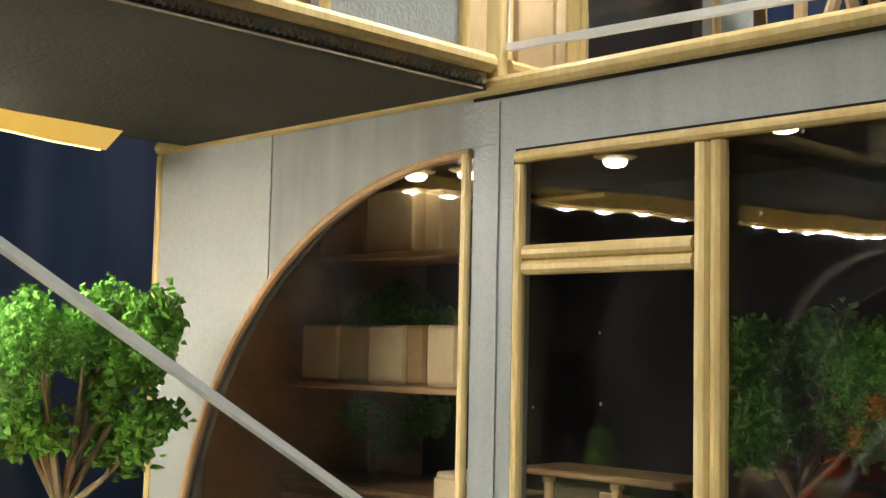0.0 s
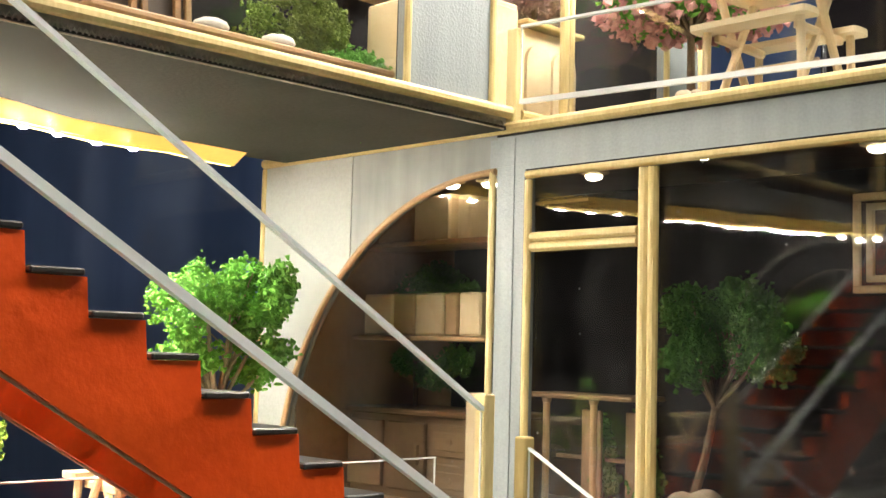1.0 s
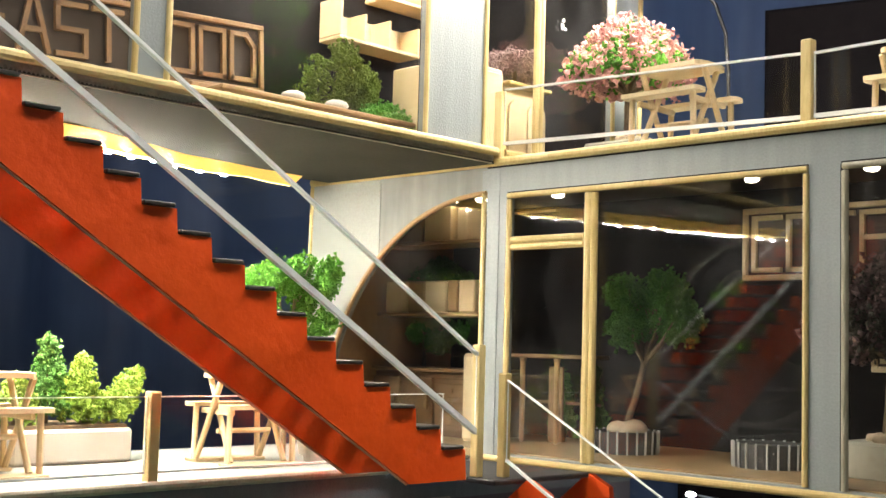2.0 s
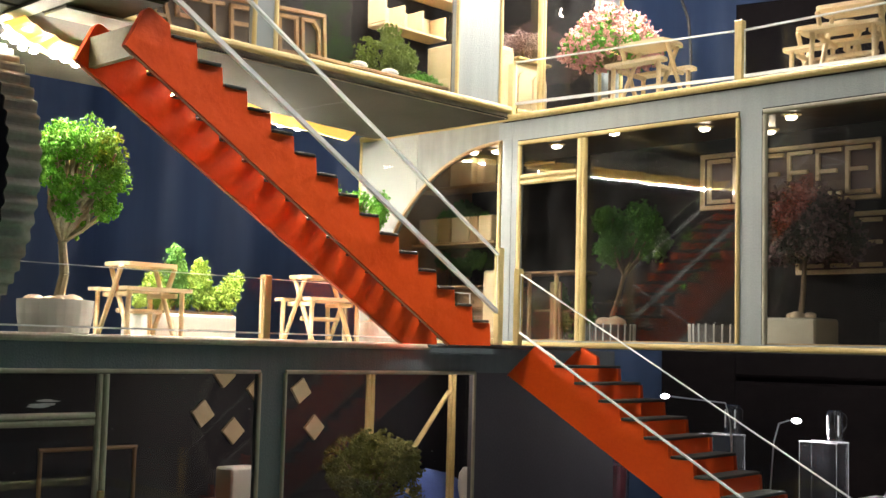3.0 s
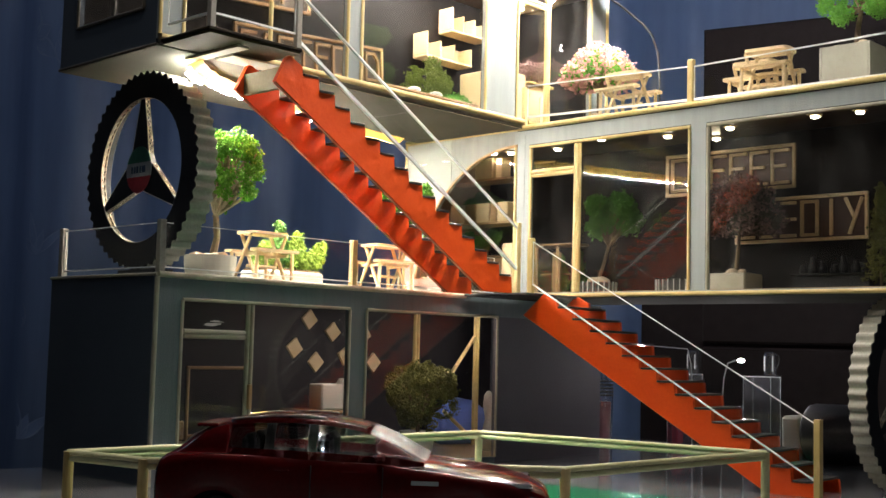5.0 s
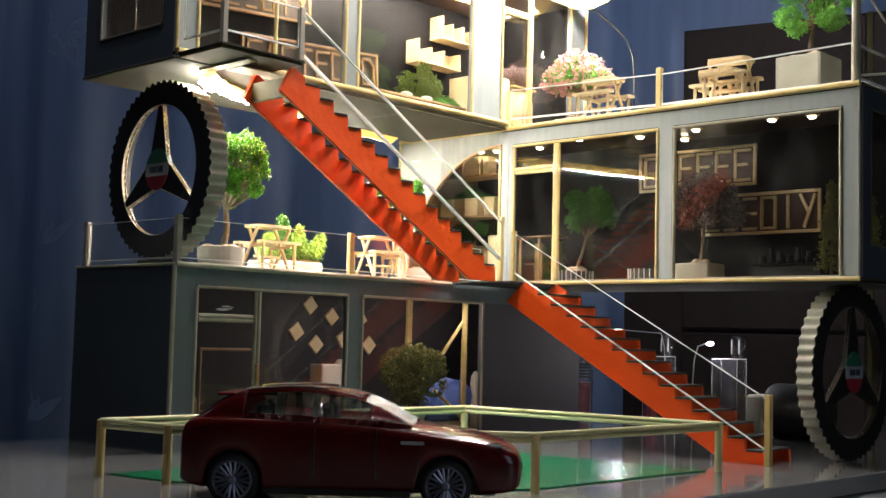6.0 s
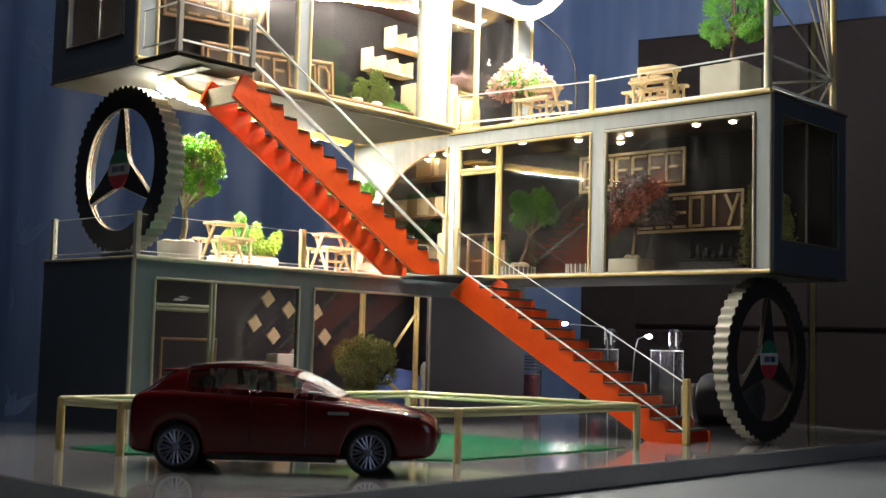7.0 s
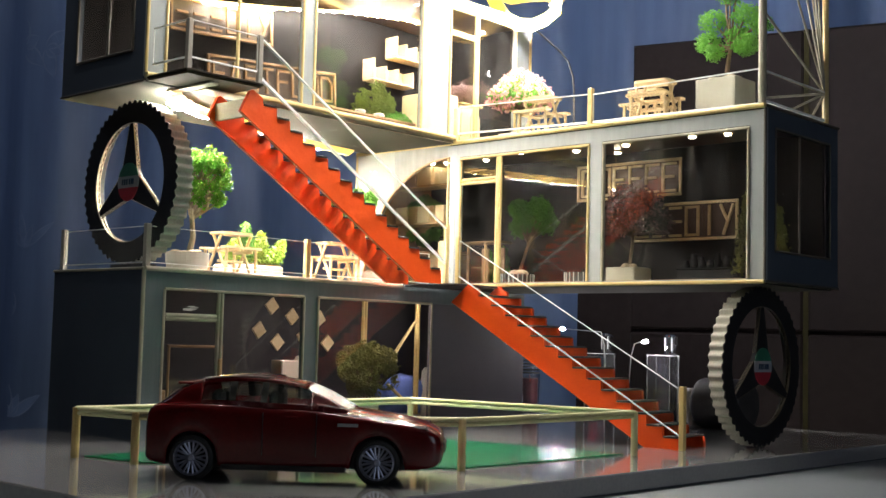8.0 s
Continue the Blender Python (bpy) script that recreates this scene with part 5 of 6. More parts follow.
# layered tree in a cube planter on the roof terrace
tree = thing("tree", (0, 0, 0), "layered light green bonsai tree with dark twisted trunk", "tree", "terrace trees")
blobs = [(0.1960, 0.0500, 0.2910, 0.0095, 0.70), (0.1842, 0.0500, 0.2750, 0.0108, 0.70), (0.2064, 0.0520, 0.2770, 0.0103, 0.70), (0.1812, 0.0480, 0.2610, 0.0090, 0.75), (0.1886, 0.0440, 0.2530, 0.0073, 0.70), (0.2086, 0.0470, 0.2560, 0.0090, 0.75), (0.1982, 0.0560, 0.2640, 0.0099, 0.70), (0.2182, 0.0500, 0.2680, 0.0073, 0.70), (0.1916, 0.0500, 0.3040, 0.0103, 0.70), (0.2034, 0.0500, 0.3070, 0.0095, 0.70)]
branches(tree, (0.1945, 0.049, 0.2320), (0.1965, 0.050, 0.2560), [b[:3] for b in blobs], 0.0015, BARK)
foam("crown", blob_points(blobs, 2000, 34, 0.4), 0.00105 * (0.6 + 0.8 * np.random.RandomState(34).rand(2000)), 34, SPRING, tree)
p = thing("planter", (0, 0, 0), "square cream card planter topped with rounded stones", "planter", "square planters")
for lo, hi in (((0.1812, 0.0350, 0.2047), (0.2070, 0.0362, 0.2345)), ((0.1812, 0.0603, 0.2047), (0.2070, 0.0615, 0.2345)), ((0.1800, 0.0350, 0.2047), (0.1811, 0.0615, 0.2345)), ((0.2071, 0.0350, 0.2047), (0.2082, 0.0615, 0.2345))):
    part("side", box(lo, hi, 0.0003), SAND_CARD, p)
part("soil", box((0.1814, 0.0364, 0.2047), (0.2068, 0.0601, 0.2320)), BARK, p)
pebbles(p, (0.1945, 0.0480, 0.2345), 0.0095, 12, 0.0040, 9)
# ---- picnic tables on the terraces ----
def picnic_table(place, turn, label=""):
    t = thing("picnic_table", place, label or "small pale wooden picnic table with crossed legs and benches", "table", "picnic tables")
    t.rotation_euler = (0, 0, radians(turn))
    h, b, half, reach = 0.0275, 0.0180, 0.0128, 0.0148

    def plank(name, lo, hi):
        """A flat plank with rounded ends along x."""
        (x0, y0, z0), (x1, y1, z1) = lo, hi
        c, r = (y0 + y1) / 2, (y1 - y0) / 2
        pts = [(x1 - 0.3 * r + 0.3 * r * math.cos(q), c + r * math.sin(q)) for q in [math.pi * (k / 6 - 0.5) for k in range(7)]]
        pts += [(x0 + 0.3 * r - 0.3 * r * math.cos(q), c - r * math.sin(q)) for q in [math.pi * (k / 6 - 0.5) for k in range(7)]]
        return part(name, prism(pts, Matrix.Translation((0, 0, z0)), z1 - z0), PALE_WOOD, t)

    plank("tabletop", (-half, -0.0085, h), (half, 0.0085, h + 0.0015))
    for s in (-1, 1):
        u = s * (half - 0.0030)
        part("leg", rod((u, -0.0095, 0.0010), (u, 0.0055, h), 0.0010, 8), PALE_WOOD, t)
        part("leg", rod((u + 0.0020 * s, 0.0095, 0.0010), (u + 0.0020 * s, -0.0055, h), 0.0010, 8), PALE_WOOD, t)
        part("stretcher", box((u + 0.0001 * s - 0.0008, -0.0100, b - 0.0022), (u + 0.0001 * s + 0.0008, 0.0100, b - 0.0004), 0.0003), PALE_WOOD, t)
    part("rung", rod((-half + 0.003, 0.0, 0.0105), (half - 0.003, 0.0, 0.0105), 0.0009, 8), PALE_WOOD, t)
    for s in (-1, 1):
        v = s * 0.0112
        plank("bench", (-reach, v - 0.0034, b), (reach, v + 0.0034, b + 0.0014))
        for e in (-1, 1):
            part("bench_leg", rod((e * (reach - 0.0028), v, 0.0008), (e * (reach - 0.0032), v, b), 0.0010, 8), PALE_WOOD, t)
        plank("base_plate", (-reach + 0.001, v - 0.0042, 0.0), (reach - 0.001, v + 0.0042, 0.0009))
    return t


first = picnic_table((-0.0440, -0.1590, 0.1002), 90, "pale wooden picnic table with crossed legs on the terrace")
for x, y, zz, turn in ((-0.0400, -0.0720, 0.0967, 84), (0.0665, 0.0210, 0.2012, 0), (0.1590, 0.0210, 0.2012, 7), (0.1390, 0.0430, 0.2012, 4)):
    copy_thing(first, Matrix.Translation((x, y, zz)) @ pose(0, 0, 0, 0, 0, turn))

# ---- signs of wooden strips ----
SIGN_BACK = surface("dark_sign_board", (0.045, 0.020, 0.014), (0.075, 0.034, 0.024), 0.6, 500.0, 80.0, 0.3)
GREY_BOARD = surface("grey_sign_board", (0.07, 0.056, 0.045), (0.125, 0.10, 0.08), 0.7, 400.0, 60.0, 0.4)
LETTERS = {
    "C": [((1, 1), (0, 1)), ((0, 1), (0, 0)), ((0, 0), (1, 0))],
    "O": [((0, 1), (1, 1)), ((1, 1), (1, 0)), ((1, 0), (0, 0)), ((0, 0), (0, 1))],
    "F": [((0, 0), (0, 1)), ((0, 1), (1, 1)), ((0, 0.55), (0.8, 0.55))],
    "E": [((0, 0), (0, 1)), ((0, 1), (1, 1)), ((0, 0.52), (0.8, 0.52)), ((0, 0), (1, 0))],
    "A": [((0, 0), (0.4, 1)), ((0.4, 1), (0.6, 1)), ((0.6, 1), (1, 0)), ((0.2, 0.4), (0.8, 0.4))],
    "S": [((1, 1), (0, 1)), ((0, 1), (0, 0.5)), ((0, 0.5), (1, 0.5)), ((1, 0.5), (1, 0)), ((1, 0), (0, 0))],
    "T": [((0, 1), (1, 1)), ((0.5, 1), (0.5, 0))],
    "D": [((0, 0), (0, 1)), ((0, 1), (0.65, 1)), ((0.65, 1), (1, 0.75)), ((1, 0.75), (1, 0)), ((1, 0), (0, 0))],
    # plain strip shapes
    "|": [((0.5, 0), (0.5, 1))],
    "=": [((0.15, 0), (0.85, 0)), ((0.15, 1), (0.85, 1)), ((0.15, 0.5), (0.85, 0.5))],
    "[": [((0.1, 0), (0.1, 1)), ((0.9, 0), (0.9, 1)), ((0.1, 0), (0.9, 0)), ((0.1, 1), (0.9, 1))],
    "/": [((0.1, 1), (0.5, 0.5)), ((0.9, 1), (0.3, 0))],
}


def strip_sign(m, wide, high, text, spacing, label, back, size=None, shift=0.0):
    """A sign in local x, z whose face looks along -y, from 0, 0 to wide, high."""
    s = thing("sign", (0, 0, 0), label, "sign", "strip signs")
    s.matrix_world = m
    part("board", box((0, 0, 0), (wide, 0.0010, high)), back, s)
    w = 0.0020
    for lo, hi in (((0, -0.0016, 0), (wide, -0.0001, w)), ((0, -0.0016, high - w), (wide, -0.0001, high)), ((0, -0.0016, w), (w, -0.0001, high - w)), ((wide - w, -0.0016, w), (wide, -0.0001, high - w))):
        part("frame_strip", box(lo, hi, 0.0003), PALE_WOOD if back is SIGN_BACK else TAN_WOOD, s)
    lw, lh = size or (spacing * 0.66, high * 0.62)
    place = shift
    for ch in text:
        if ch == " ":
            place += 0.1 * spacing
            continue
        x0, z0 = place + spacing * 0.5 - lw / 2, (high - lh) / 2
        for (ua, va), (ub, vb) in LETTERS[ch]:
            a, b = Vector((x0 + ua * lw, -0.0009, z0 + va * lh)), Vector((x0 + ub * lw, -0.0009, z0 + vb * lh))
            way = (b - a).normalized()
            side = way.cross(Vector((0, 1, 0))) * 0.00085
            a, b = a - way * 0.0008, b + way * 0.0008
            bm = bmesh.new()
            vs = [bm.verts.new(p + q + Vector((0, y, 0))) for y in (0.0008, -0.0008) for p, q in ((a, side), (b, side), (b, -side), (a, -side))]
            for f in ((0, 1, 2, 3), (7, 6, 5, 4), (0, 4, 5, 1), (1, 5, 6, 2), (2, 6, 7, 3), (3, 7, 4, 0)):
                bm.faces.new([vs[j] for j in f])
            part("letter_strip", bm, PALE_WOOD if back is SIGN_BACK else TAN_WOOD, s)
        place += spacing
    return s


strip_sign(Matrix.Translation((0.0560, 0.0786, 0.1635)), 0.0880, 0.0262, "COFFEE", 0.0137, "wooden strip sign reading COFFEE on a dark board", SIGN_BACK, (0.0100, 0.0188), 0.0029)
strip_sign(Matrix.Translation((0.1050, 0.0786, 0.1320)), 0.0825, 0.0265, "===[|/", 0.0132, "framed board with plain wooden strip shapes", SIGN_BACK, (0.0115, 0.0190), 0.0015)
strip_sign(Matrix.Translation((-0.0800, -0.1565, 0.2228)) @ pose(0, 0, 0, 0, 0, 90) @ pose(0, 0, 0, 0, -3.4, 0), 0.1162, 0.0258, "FAST FOOD", 0.0136, "wooden strip sign reading FAST FOOD on a grey board", GREY_BOARD, (0.0102, 0.0168), 0.0032)
strip_sign(Matrix.Translation((-0.0800, -0.1880, 0.2590)) @ pose(0, 0, 0, 0, 0, 90) @ pose(0, 0, 0, 0, -3.2, 0), 0.0860, 0.0258, "===[|/", 0.0138, "framed board with plain brown strip shapes", GREY_BOARD, (0.0108, 0.0172), 0.0024)

# ---- upper room ----
def book_shelf(place, wide, label):
    """A wall shelf with upright dividers; local x runs along +y, its back is at x = 0."""
    s = thing("wall_shelf", place, label, "shelf", "wall shelves")
    s.rotation_euler = (0, 0, radians(90))
    part("plank", box((0, -0.0130, 0), (wide, 0, 0.0014), 0.0003), PALE_WOOD, s)
    part("end_panel", box((0, -0.0130, 0.0016), (0.0014, 0, 0.0165), 0.0003), PALE_WOOD, s)
    part("back_panel", box((0.0016, -0.0010, 0.0016), (wide, 0, 0.0130), 0.0002), PALE_WOOD, s)
    for k in (0.30, 0.60, 0.97):
        part("divider", box((wide * k, -0.0125, 0.0016), (wide * k + 0.0013, -0.0012, 0.0125), 0.0003), PALE_WOOD, s)
    return s


book_shelf((-0.0818, -0.0125, 0.2590), 0.0440, "pale wooden wall shelf with upright dividers")
book_shelf((-0.0818, 0.0110, 0.2800), 0.0370, "pale wooden wall shelf with empty compartments")
bush = thing("bush", (0, 0, 0), "feathery olive green bush on the room floor", "bush", "room bushes")
part("stem", rod((-0.055, -0.018, 0.2087), (-0.055, -0.018, 0.240), 0.0010, 6), BARK, bush)
blobs = round_blobs((-0.058, -0.0245, 0.2395), 0.0165, 12, 51, 0.42, 1.0)
foam("foliage", blob_points(blobs, 1000, 52, 0.55), 0.0011 * (0.6 + 0.8 * np.random.RandomState(52).rand(1000)), 52, MOSSY, bush)
bush = thing("bush", (0, 0, 0), "rounded bright green moss bush on the room floor", "bush", "room bushes")
foam("foliage", blob_points([(-0.043, -0.012, 0.2180, 0.0125, 0.9)], 1100, 53, 0.7), 0.0009 * (0.6 + 0.8 * np.random.RandomState(53).rand(1100)), 53, SPRING, bush)
bench = thing("bench", (0, 0, 0), "long low brown wooden bench with cream cushions", "bench")
part("seat", box((-0.022, -0.110, 0.2140), (-0.006, -0.030, 0.2156), 0.0004), TAN_WOOD, bench)
part("backboard", box((-0.0235, -0.110, 0.2158), (-0.0220, -0.030, 0.2185), 0.0003), TAN_WOOD, bench)
for y in (-0.106, -0.070, -0.034):
    part("leg", box((-0.0200, y - 0.001, 0.2087), (-0.0085, y + 0.001, 0.2139)), TAN_WOOD, bench)
for y in (-0.078, -0.060):
    bm = bmesh.new()
    bmesh.ops.create_icosphere(bm, subdivisions=2, radius=1.0)
    for v in bm.verts:
        v.co = Vector((v.co.x * 0.0040 - 0.013, v.co.y * 0.0042 + y, v.co.z * 0.0020 + 0.2176))
    ob = solid("cushion", bm, PLASTER, "small rounded cream cushion on the wooden bench", "cushion", "cushions", smooth=True)
cab = thing("cabinet", (0, 0, 0), "pale wooden cabinet standing beside the corner post", "cabinet", "room cabinets")
part("body", box((-0.045, -0.006, 0.2087), (-0.012, 0.020, 0.2440), 0.0006), PALE_WOOD, cab)
part("door", box((-0.0118, -0.005, 0.2110), (-0.0105, 0.0185, 0.2420), 0.0004), PALE_WOOD, cab)
cab = thing("counter", (0, 0, 0), "pale wooden counter with rounded front panels", "counter", "room cabinets")
part("body", box((-0.030, 0.022, 0.2087), (-0.012, 0.044, 0.2385), 0.0005), PALE_WOOD, cab)
part("worktop", box((-0.032, 0.0205, 0.2387), (-0.009, 0.0455, 0.2402), 0.0004), BAMBOO, cab)
for y in (0.0225, 0.0335):
    pts = [(y, 0.2100), (y + 0.010, 0.2100)] + [(y + 0.005 + 0.005 * math.cos(math.pi * k / 8), 0.2290 + 0.005 * math.sin(math.pi * k / 8)) for k in range(9)]
    part("panel", prism(pts, on_x(-0.0118), 0.0012), PALE_WOOD, cab)
t = thing("blossom_tree", (0, 0, 0), "dusky pink blossom plant standing on the counter", "tree", "blossom trees")
part("stem", rod((-0.022, 0.038, 0.2404), (-0.022, 0.038, 0.250), 0.0009, 6), BARK, t)
blobs = round_blobs((-0.023, 0.039, 0.2500), 0.0120, 8, 61, 0.55, 0.5)
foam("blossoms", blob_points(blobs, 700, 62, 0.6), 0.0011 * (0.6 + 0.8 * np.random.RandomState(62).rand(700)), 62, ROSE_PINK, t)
bush = thing("bush", (0, 0, 0), "olive green plant behind the end window", "bush", "room bushes")
part("stem", rod((-0.018, -0.246, 0.2087), (-0.018, -0.246, 0.262), 0.0009, 6), BARK, bush)
blobs = round_blobs((-0.018, -0.2430, 0.2640), 0.0115, 8, 71, 0.55, 1.9)
foam("foliage", blob_points(blobs, 800, 72, 0.5), 0.0011 * (0.6 + 0.8 * np.random.RandomState(72).rand(800)), 72, OLIVE, bush)

# ---- middle room ----
sh = thing("wall_shelf", (0, 0, 0), "brown wooden shelf carrying plain boxes", "shelf", "wall shelves")
part("plank", box((-0.0930, 0.0335, 0.1812), (-0.0345, 0.0520, 0.1827), 0.0003), TAN_WOOD, sh)
part("plank", box((-0.0930, 0.0335, 0.1522), (-0.0345, 0.0520, 0.1536), 0.0003), TAN_WOOD, sh)
part("end_panel", box((-0.0939, 0.0120, 0.1042), (-0.0932, 0.0795, 0.1985)), TAN_WOOD, sh, "brown wooden side panel")
part("back_board", box((-0.0928, 0.0795, 0.1980), (-0.0345, 0.0799, 0.1990)), TAN_WOOD, sh)


def plain_box(lo, hi, mat=None):
    return solid("wooden_box", box(lo, hi, 0.0006), mat or PALE_WOOD, "plain pale wooden box standing on the shelf", "box", "shelf boxes")


plain_box((-0.0850, 0.0360, 0.1829), (-0.0690, 0.0480, 0.1960), TAN_WOOD)
plain_box((-0.0685, 0.0360, 0.1829), (-0.0525, 0.0480, 0.1970))
plain_box((-0.0520, 0.0385, 0.1829), (-0.0465, 0.0480, 0.1965))
for x0, x1, m_ in ((-0.0905, -0.0772, PALE_WOOD), (-0.0768, -0.0672, TAN_WOOD), (-0.0668, -0.0545, PALE_WOOD), (-0.0541, -0.0482, TAN_WOOD), (-0.0478, -0.0388, PALE_WOOD)):
    plain_box((x0, 0.0360, 0.1538), (x1, 0.0480, 0.1668), m_)
bush = thing("bush", (0, 0, 0), "deep green trailing plant behind the shelf boxes", "bush", "room bushes")
part("stem", rod((-0.072, 0.0505, 0.1538), (-0.072, 0.0505, 0.168), 0.0009, 6), BARK, bush)
blobs = [(-0.084, 0.053, 0.1690, 0.0065, 0.7), (-0.074, 0.053, 0.1720, 0.0070, 0.7), (-0.064, 0.053, 0.1680, 0.0055, 0.7), (-0.090, 0.056, 0.1610, 0.005, 1.4)]
foam("foliage", blob_points(blobs, 700, 82, 0.5), 0.0011 * (0.6 + 0.8 * np.random.RandomState(82).rand(700)), 82, DEEP, bush)
ctr = thing("counter", (0, 0, 0), "brown wooden kitchen counter with panelled doors", "counter", "room cabinets")
part("body", box((-0.0930, 0.0342, 0.1042), (-0.0345, 0.0600, 0.1296), 0.0004), WALNUT, ctr)
part("worktop", box((-0.0931, 0.0312, 0.1298), (-0.0335, 0.0610, 0.1314), 0.0004), WALNUT, ctr)
for x0, x1 in ((-0.0925, -0.0765), (-0.0735, -0.0575)):
    d = part("door", box((x0, 0.0324, 0.1070), (x1, 0.0340, 0.1275), 0.0004), WALNUT, ctr)
    part("handle", box((x1 - 0.0030, 0.0312, 0.1150), (x1 - 0.0018, 0.0323, 0.1210)), WALNUT, d, "brown handle")
for z0, z1 in ((0.1070, 0.1160), (0.1180, 0.1275)):
    x0, x1 = -0.0550, -0.0360
    d = part("drawer", box((x0, 0.0324, z0), (x1, 0.0340, z1), 0.0004), WALNUT, ctr)
    part("drawer_panel", box((x0 + 0.0022, 0.0316, z0 + 0.002), (x1 - 0.0022, 0.0323, z1 - 0.002), 0.0003), WALNUT, d)
    part("drawer_knob", rod(((x0 + x1) / 2, 0.0308, (z0 + z1) / 2), ((x0 + x1) / 2, 0.0315, (z0 + z1) / 2), 0.0009, 8), WALNUT, d)
pc = thing("cabinet", (0, 0, 0), "tall narrow pale cabinet beside the kitchen counter", "cabinet", "room cabinets")
part("body", box((-0.0325, 0.0245, 0.1042), (-0.0225, 0.0340, 0.1378), 0.0005), PALE_WOOD, pc)
part("door", box((-0.0318, 0.0234, 0.1055), (-0.0232, 0.0243, 0.1368), 0.0003), PALE_WOOD, pc)
# leaves that hang in the gap under the shelf
bush = thing("bush", (0, 0, 0), "dark green leafy plant standing on the kitchen counter", "bush", "room bushes")
part("stem", rod((-0.080, 0.050, 0.1316), (-0.080, 0.050, 0.146), 0.0009, 6), BARK, bush)
blobs = [(-0.084, 0.050, 0.1455, 0.0055, 0.8), (-0.074, 0.052, 0.1420, 0.0060, 0.8), (-0.066, 0.054, 0.1460, 0.0050, 0.8)]
foam("foliage", blob_points(blobs, 420, 83, 0.5), 0.0010 * (0.6 + 0.8 * np.random.RandomState(83).rand(420)), 83, DEEP, bush)
bar = thing("bar_table", (0, 0, 0), "narrow brown wooden bar table on slim posts", "table")
part("tabletop", box((-0.0290, 0.0440, 0.1368), (0.0100, 0.0600, 0.1382), 0.0004), WALNUT, bar)
for x in (-0.0205, -0.0035):
    part("leg", rod((x, 0.0450, 0.1042), (x, 0.0450, 0.1355), 0.0010, 8), TAN_WOOD, bar)
    part("leg_cap", rod((x, 0.0450, 0.1356), (x, 0.0450, 0.1367), 0.0014, 8), WALNUT, bar)
for x0 in (-0.0150, 0.0005):
    part("panel", box((x0, 0.0540, 0.1044), (x0 + 0.0070, 0.0552, 0.1335), 0.0003), WALNUT, bar)
part("rail", box((-0.0270, 0.0572, 0.1190), (0.0080, 0.0580, 0.1202), 0.0002), WALNUT, bar)
for x0, h, seed in ((-0.0140, 0.026, 84), (0.0005, 0.029, 85)):
    conifer((x0 + 0.003, 0.0590, 0.1041), h, 0.0050, DEEP, "dark green potted shrub behind the bar table", 160, seed, group="room shrubs")
GLASSWARE = surface("dark_kettle", (0.012, 0.012, 0.013), (0.025, 0.025, 0.028), 0.5, 400.0, 60.0, 0.0, spec=0.3)
dark_counter = thing("counter", (0, 0, 0), "black kitchen counter holding dark vessels", "counter", "room cabinets")
part("body", box((0.1480, 0.0670, 0.1042), (0.1930, 0.0796, 0.1150), 0.0004), WHEEL_BLACK, dark_counter)
part("worktop", box((0.1470, 0.0655, 0.1152), (0.1940, 0.0798, 0.1162), 0.0003), WHEEL_BLACK, dark_counter)
for k, x in enumerate((0.1520, 0.1580, 0.1640, 0.1705, 0.1760, 0.1830, 0.1885)):
    h = 0.0050 + 0.0022 * ((k * 5) % 3)
    ob = solid("vessel", lathe([(0.0020, 0.0), (0.0026, h * 0.4), (0.0014, h * 0.8), (0.0017, h)], 14, Matrix.Translation((x, 0.0720, 0.1164))), GLASSWARE, "small glossy dark vessel on the black counter", "vessel", "vessels", smooth=True)

LEVEL = 0.0
# ---- lower room ----
for k, (y, zz) in enumerate(((-0.0830, 0.0815), (-0.0640, 0.0745), (-0.0940, 0.0640), (-0.0770, 0.0558), (-0.0380, 0.0738), (-0.0290, 0.0560), (-0.0530, 0.0600))):
    r = 0.0062
    turn = 0.16 * math.sin(3 * k) - 0.08
    pts = [(y + r * math.cos(turn + math.pi / 2 * j) * (0.98 if j % 2 == 0 else 1.0), zz + r * math.sin(turn + math.pi / 2 * j)) for j in range(4)]
    solid("wall_tile", prism(pts, on_x(LX0 + T + 0.0001), 0.0016), PALE_WOOD, "pale wooden diamond tile on the dark wall", "wall tile", "wall tiles")
fr = thing("clothes_rack", (0, 0, 0), "thin reddish wooden clothes rack standing in the room", "rack")
for p, q in (((-0.080, -0.178, 0.0032), (-0.080, -0.178, 0.0515)), ((-0.080, -0.136, 0.0032), (-0.080, -0.136, 0.0515)), ((-0.080, -0.179, 0.0520), (-0.080, -0.135, 0.0520)), ((-0.080, -0.178, 0.0150), (-0.080, -0.136, 0.0150))):
    part("bar", rod(p, q, 0.0009, 8), TAN_WOOD, fr)
desk = thing("desk", (0, 0, 0), "small brown wooden desk in the lower room", "desk")
part("tabletop", box((-0.075, -0.118, 0.0275), (-0.045, -0.080, 0.0292), 0.0004), TAN_WOOD, desk)
for x in (-0.072, -0.048):
    for y in (-0.115, -0.083):
        part("leg", rod((x, y, 0.0032), (x, y, 0.0274), 0.0011, 8), TAN_WOOD, desk)
mon = thing("cupboard", (0, 0, 0), "small white box cupboard with a rounded jar", "cupboard")
part("body", box((-0.062, -0.108, 0.0294), (-0.050, -0.092, 0.0440), 0.0008), PLASTER, mon)
part("jar", lathe([(0.0030, 0.0294), (0.0042, 0.036), (0.0042, 0.043), (0.0020, 0.047)], 16, Matrix.Translation((-0.058, -0.0860, 0))), PLASTER, mon, "white jar")
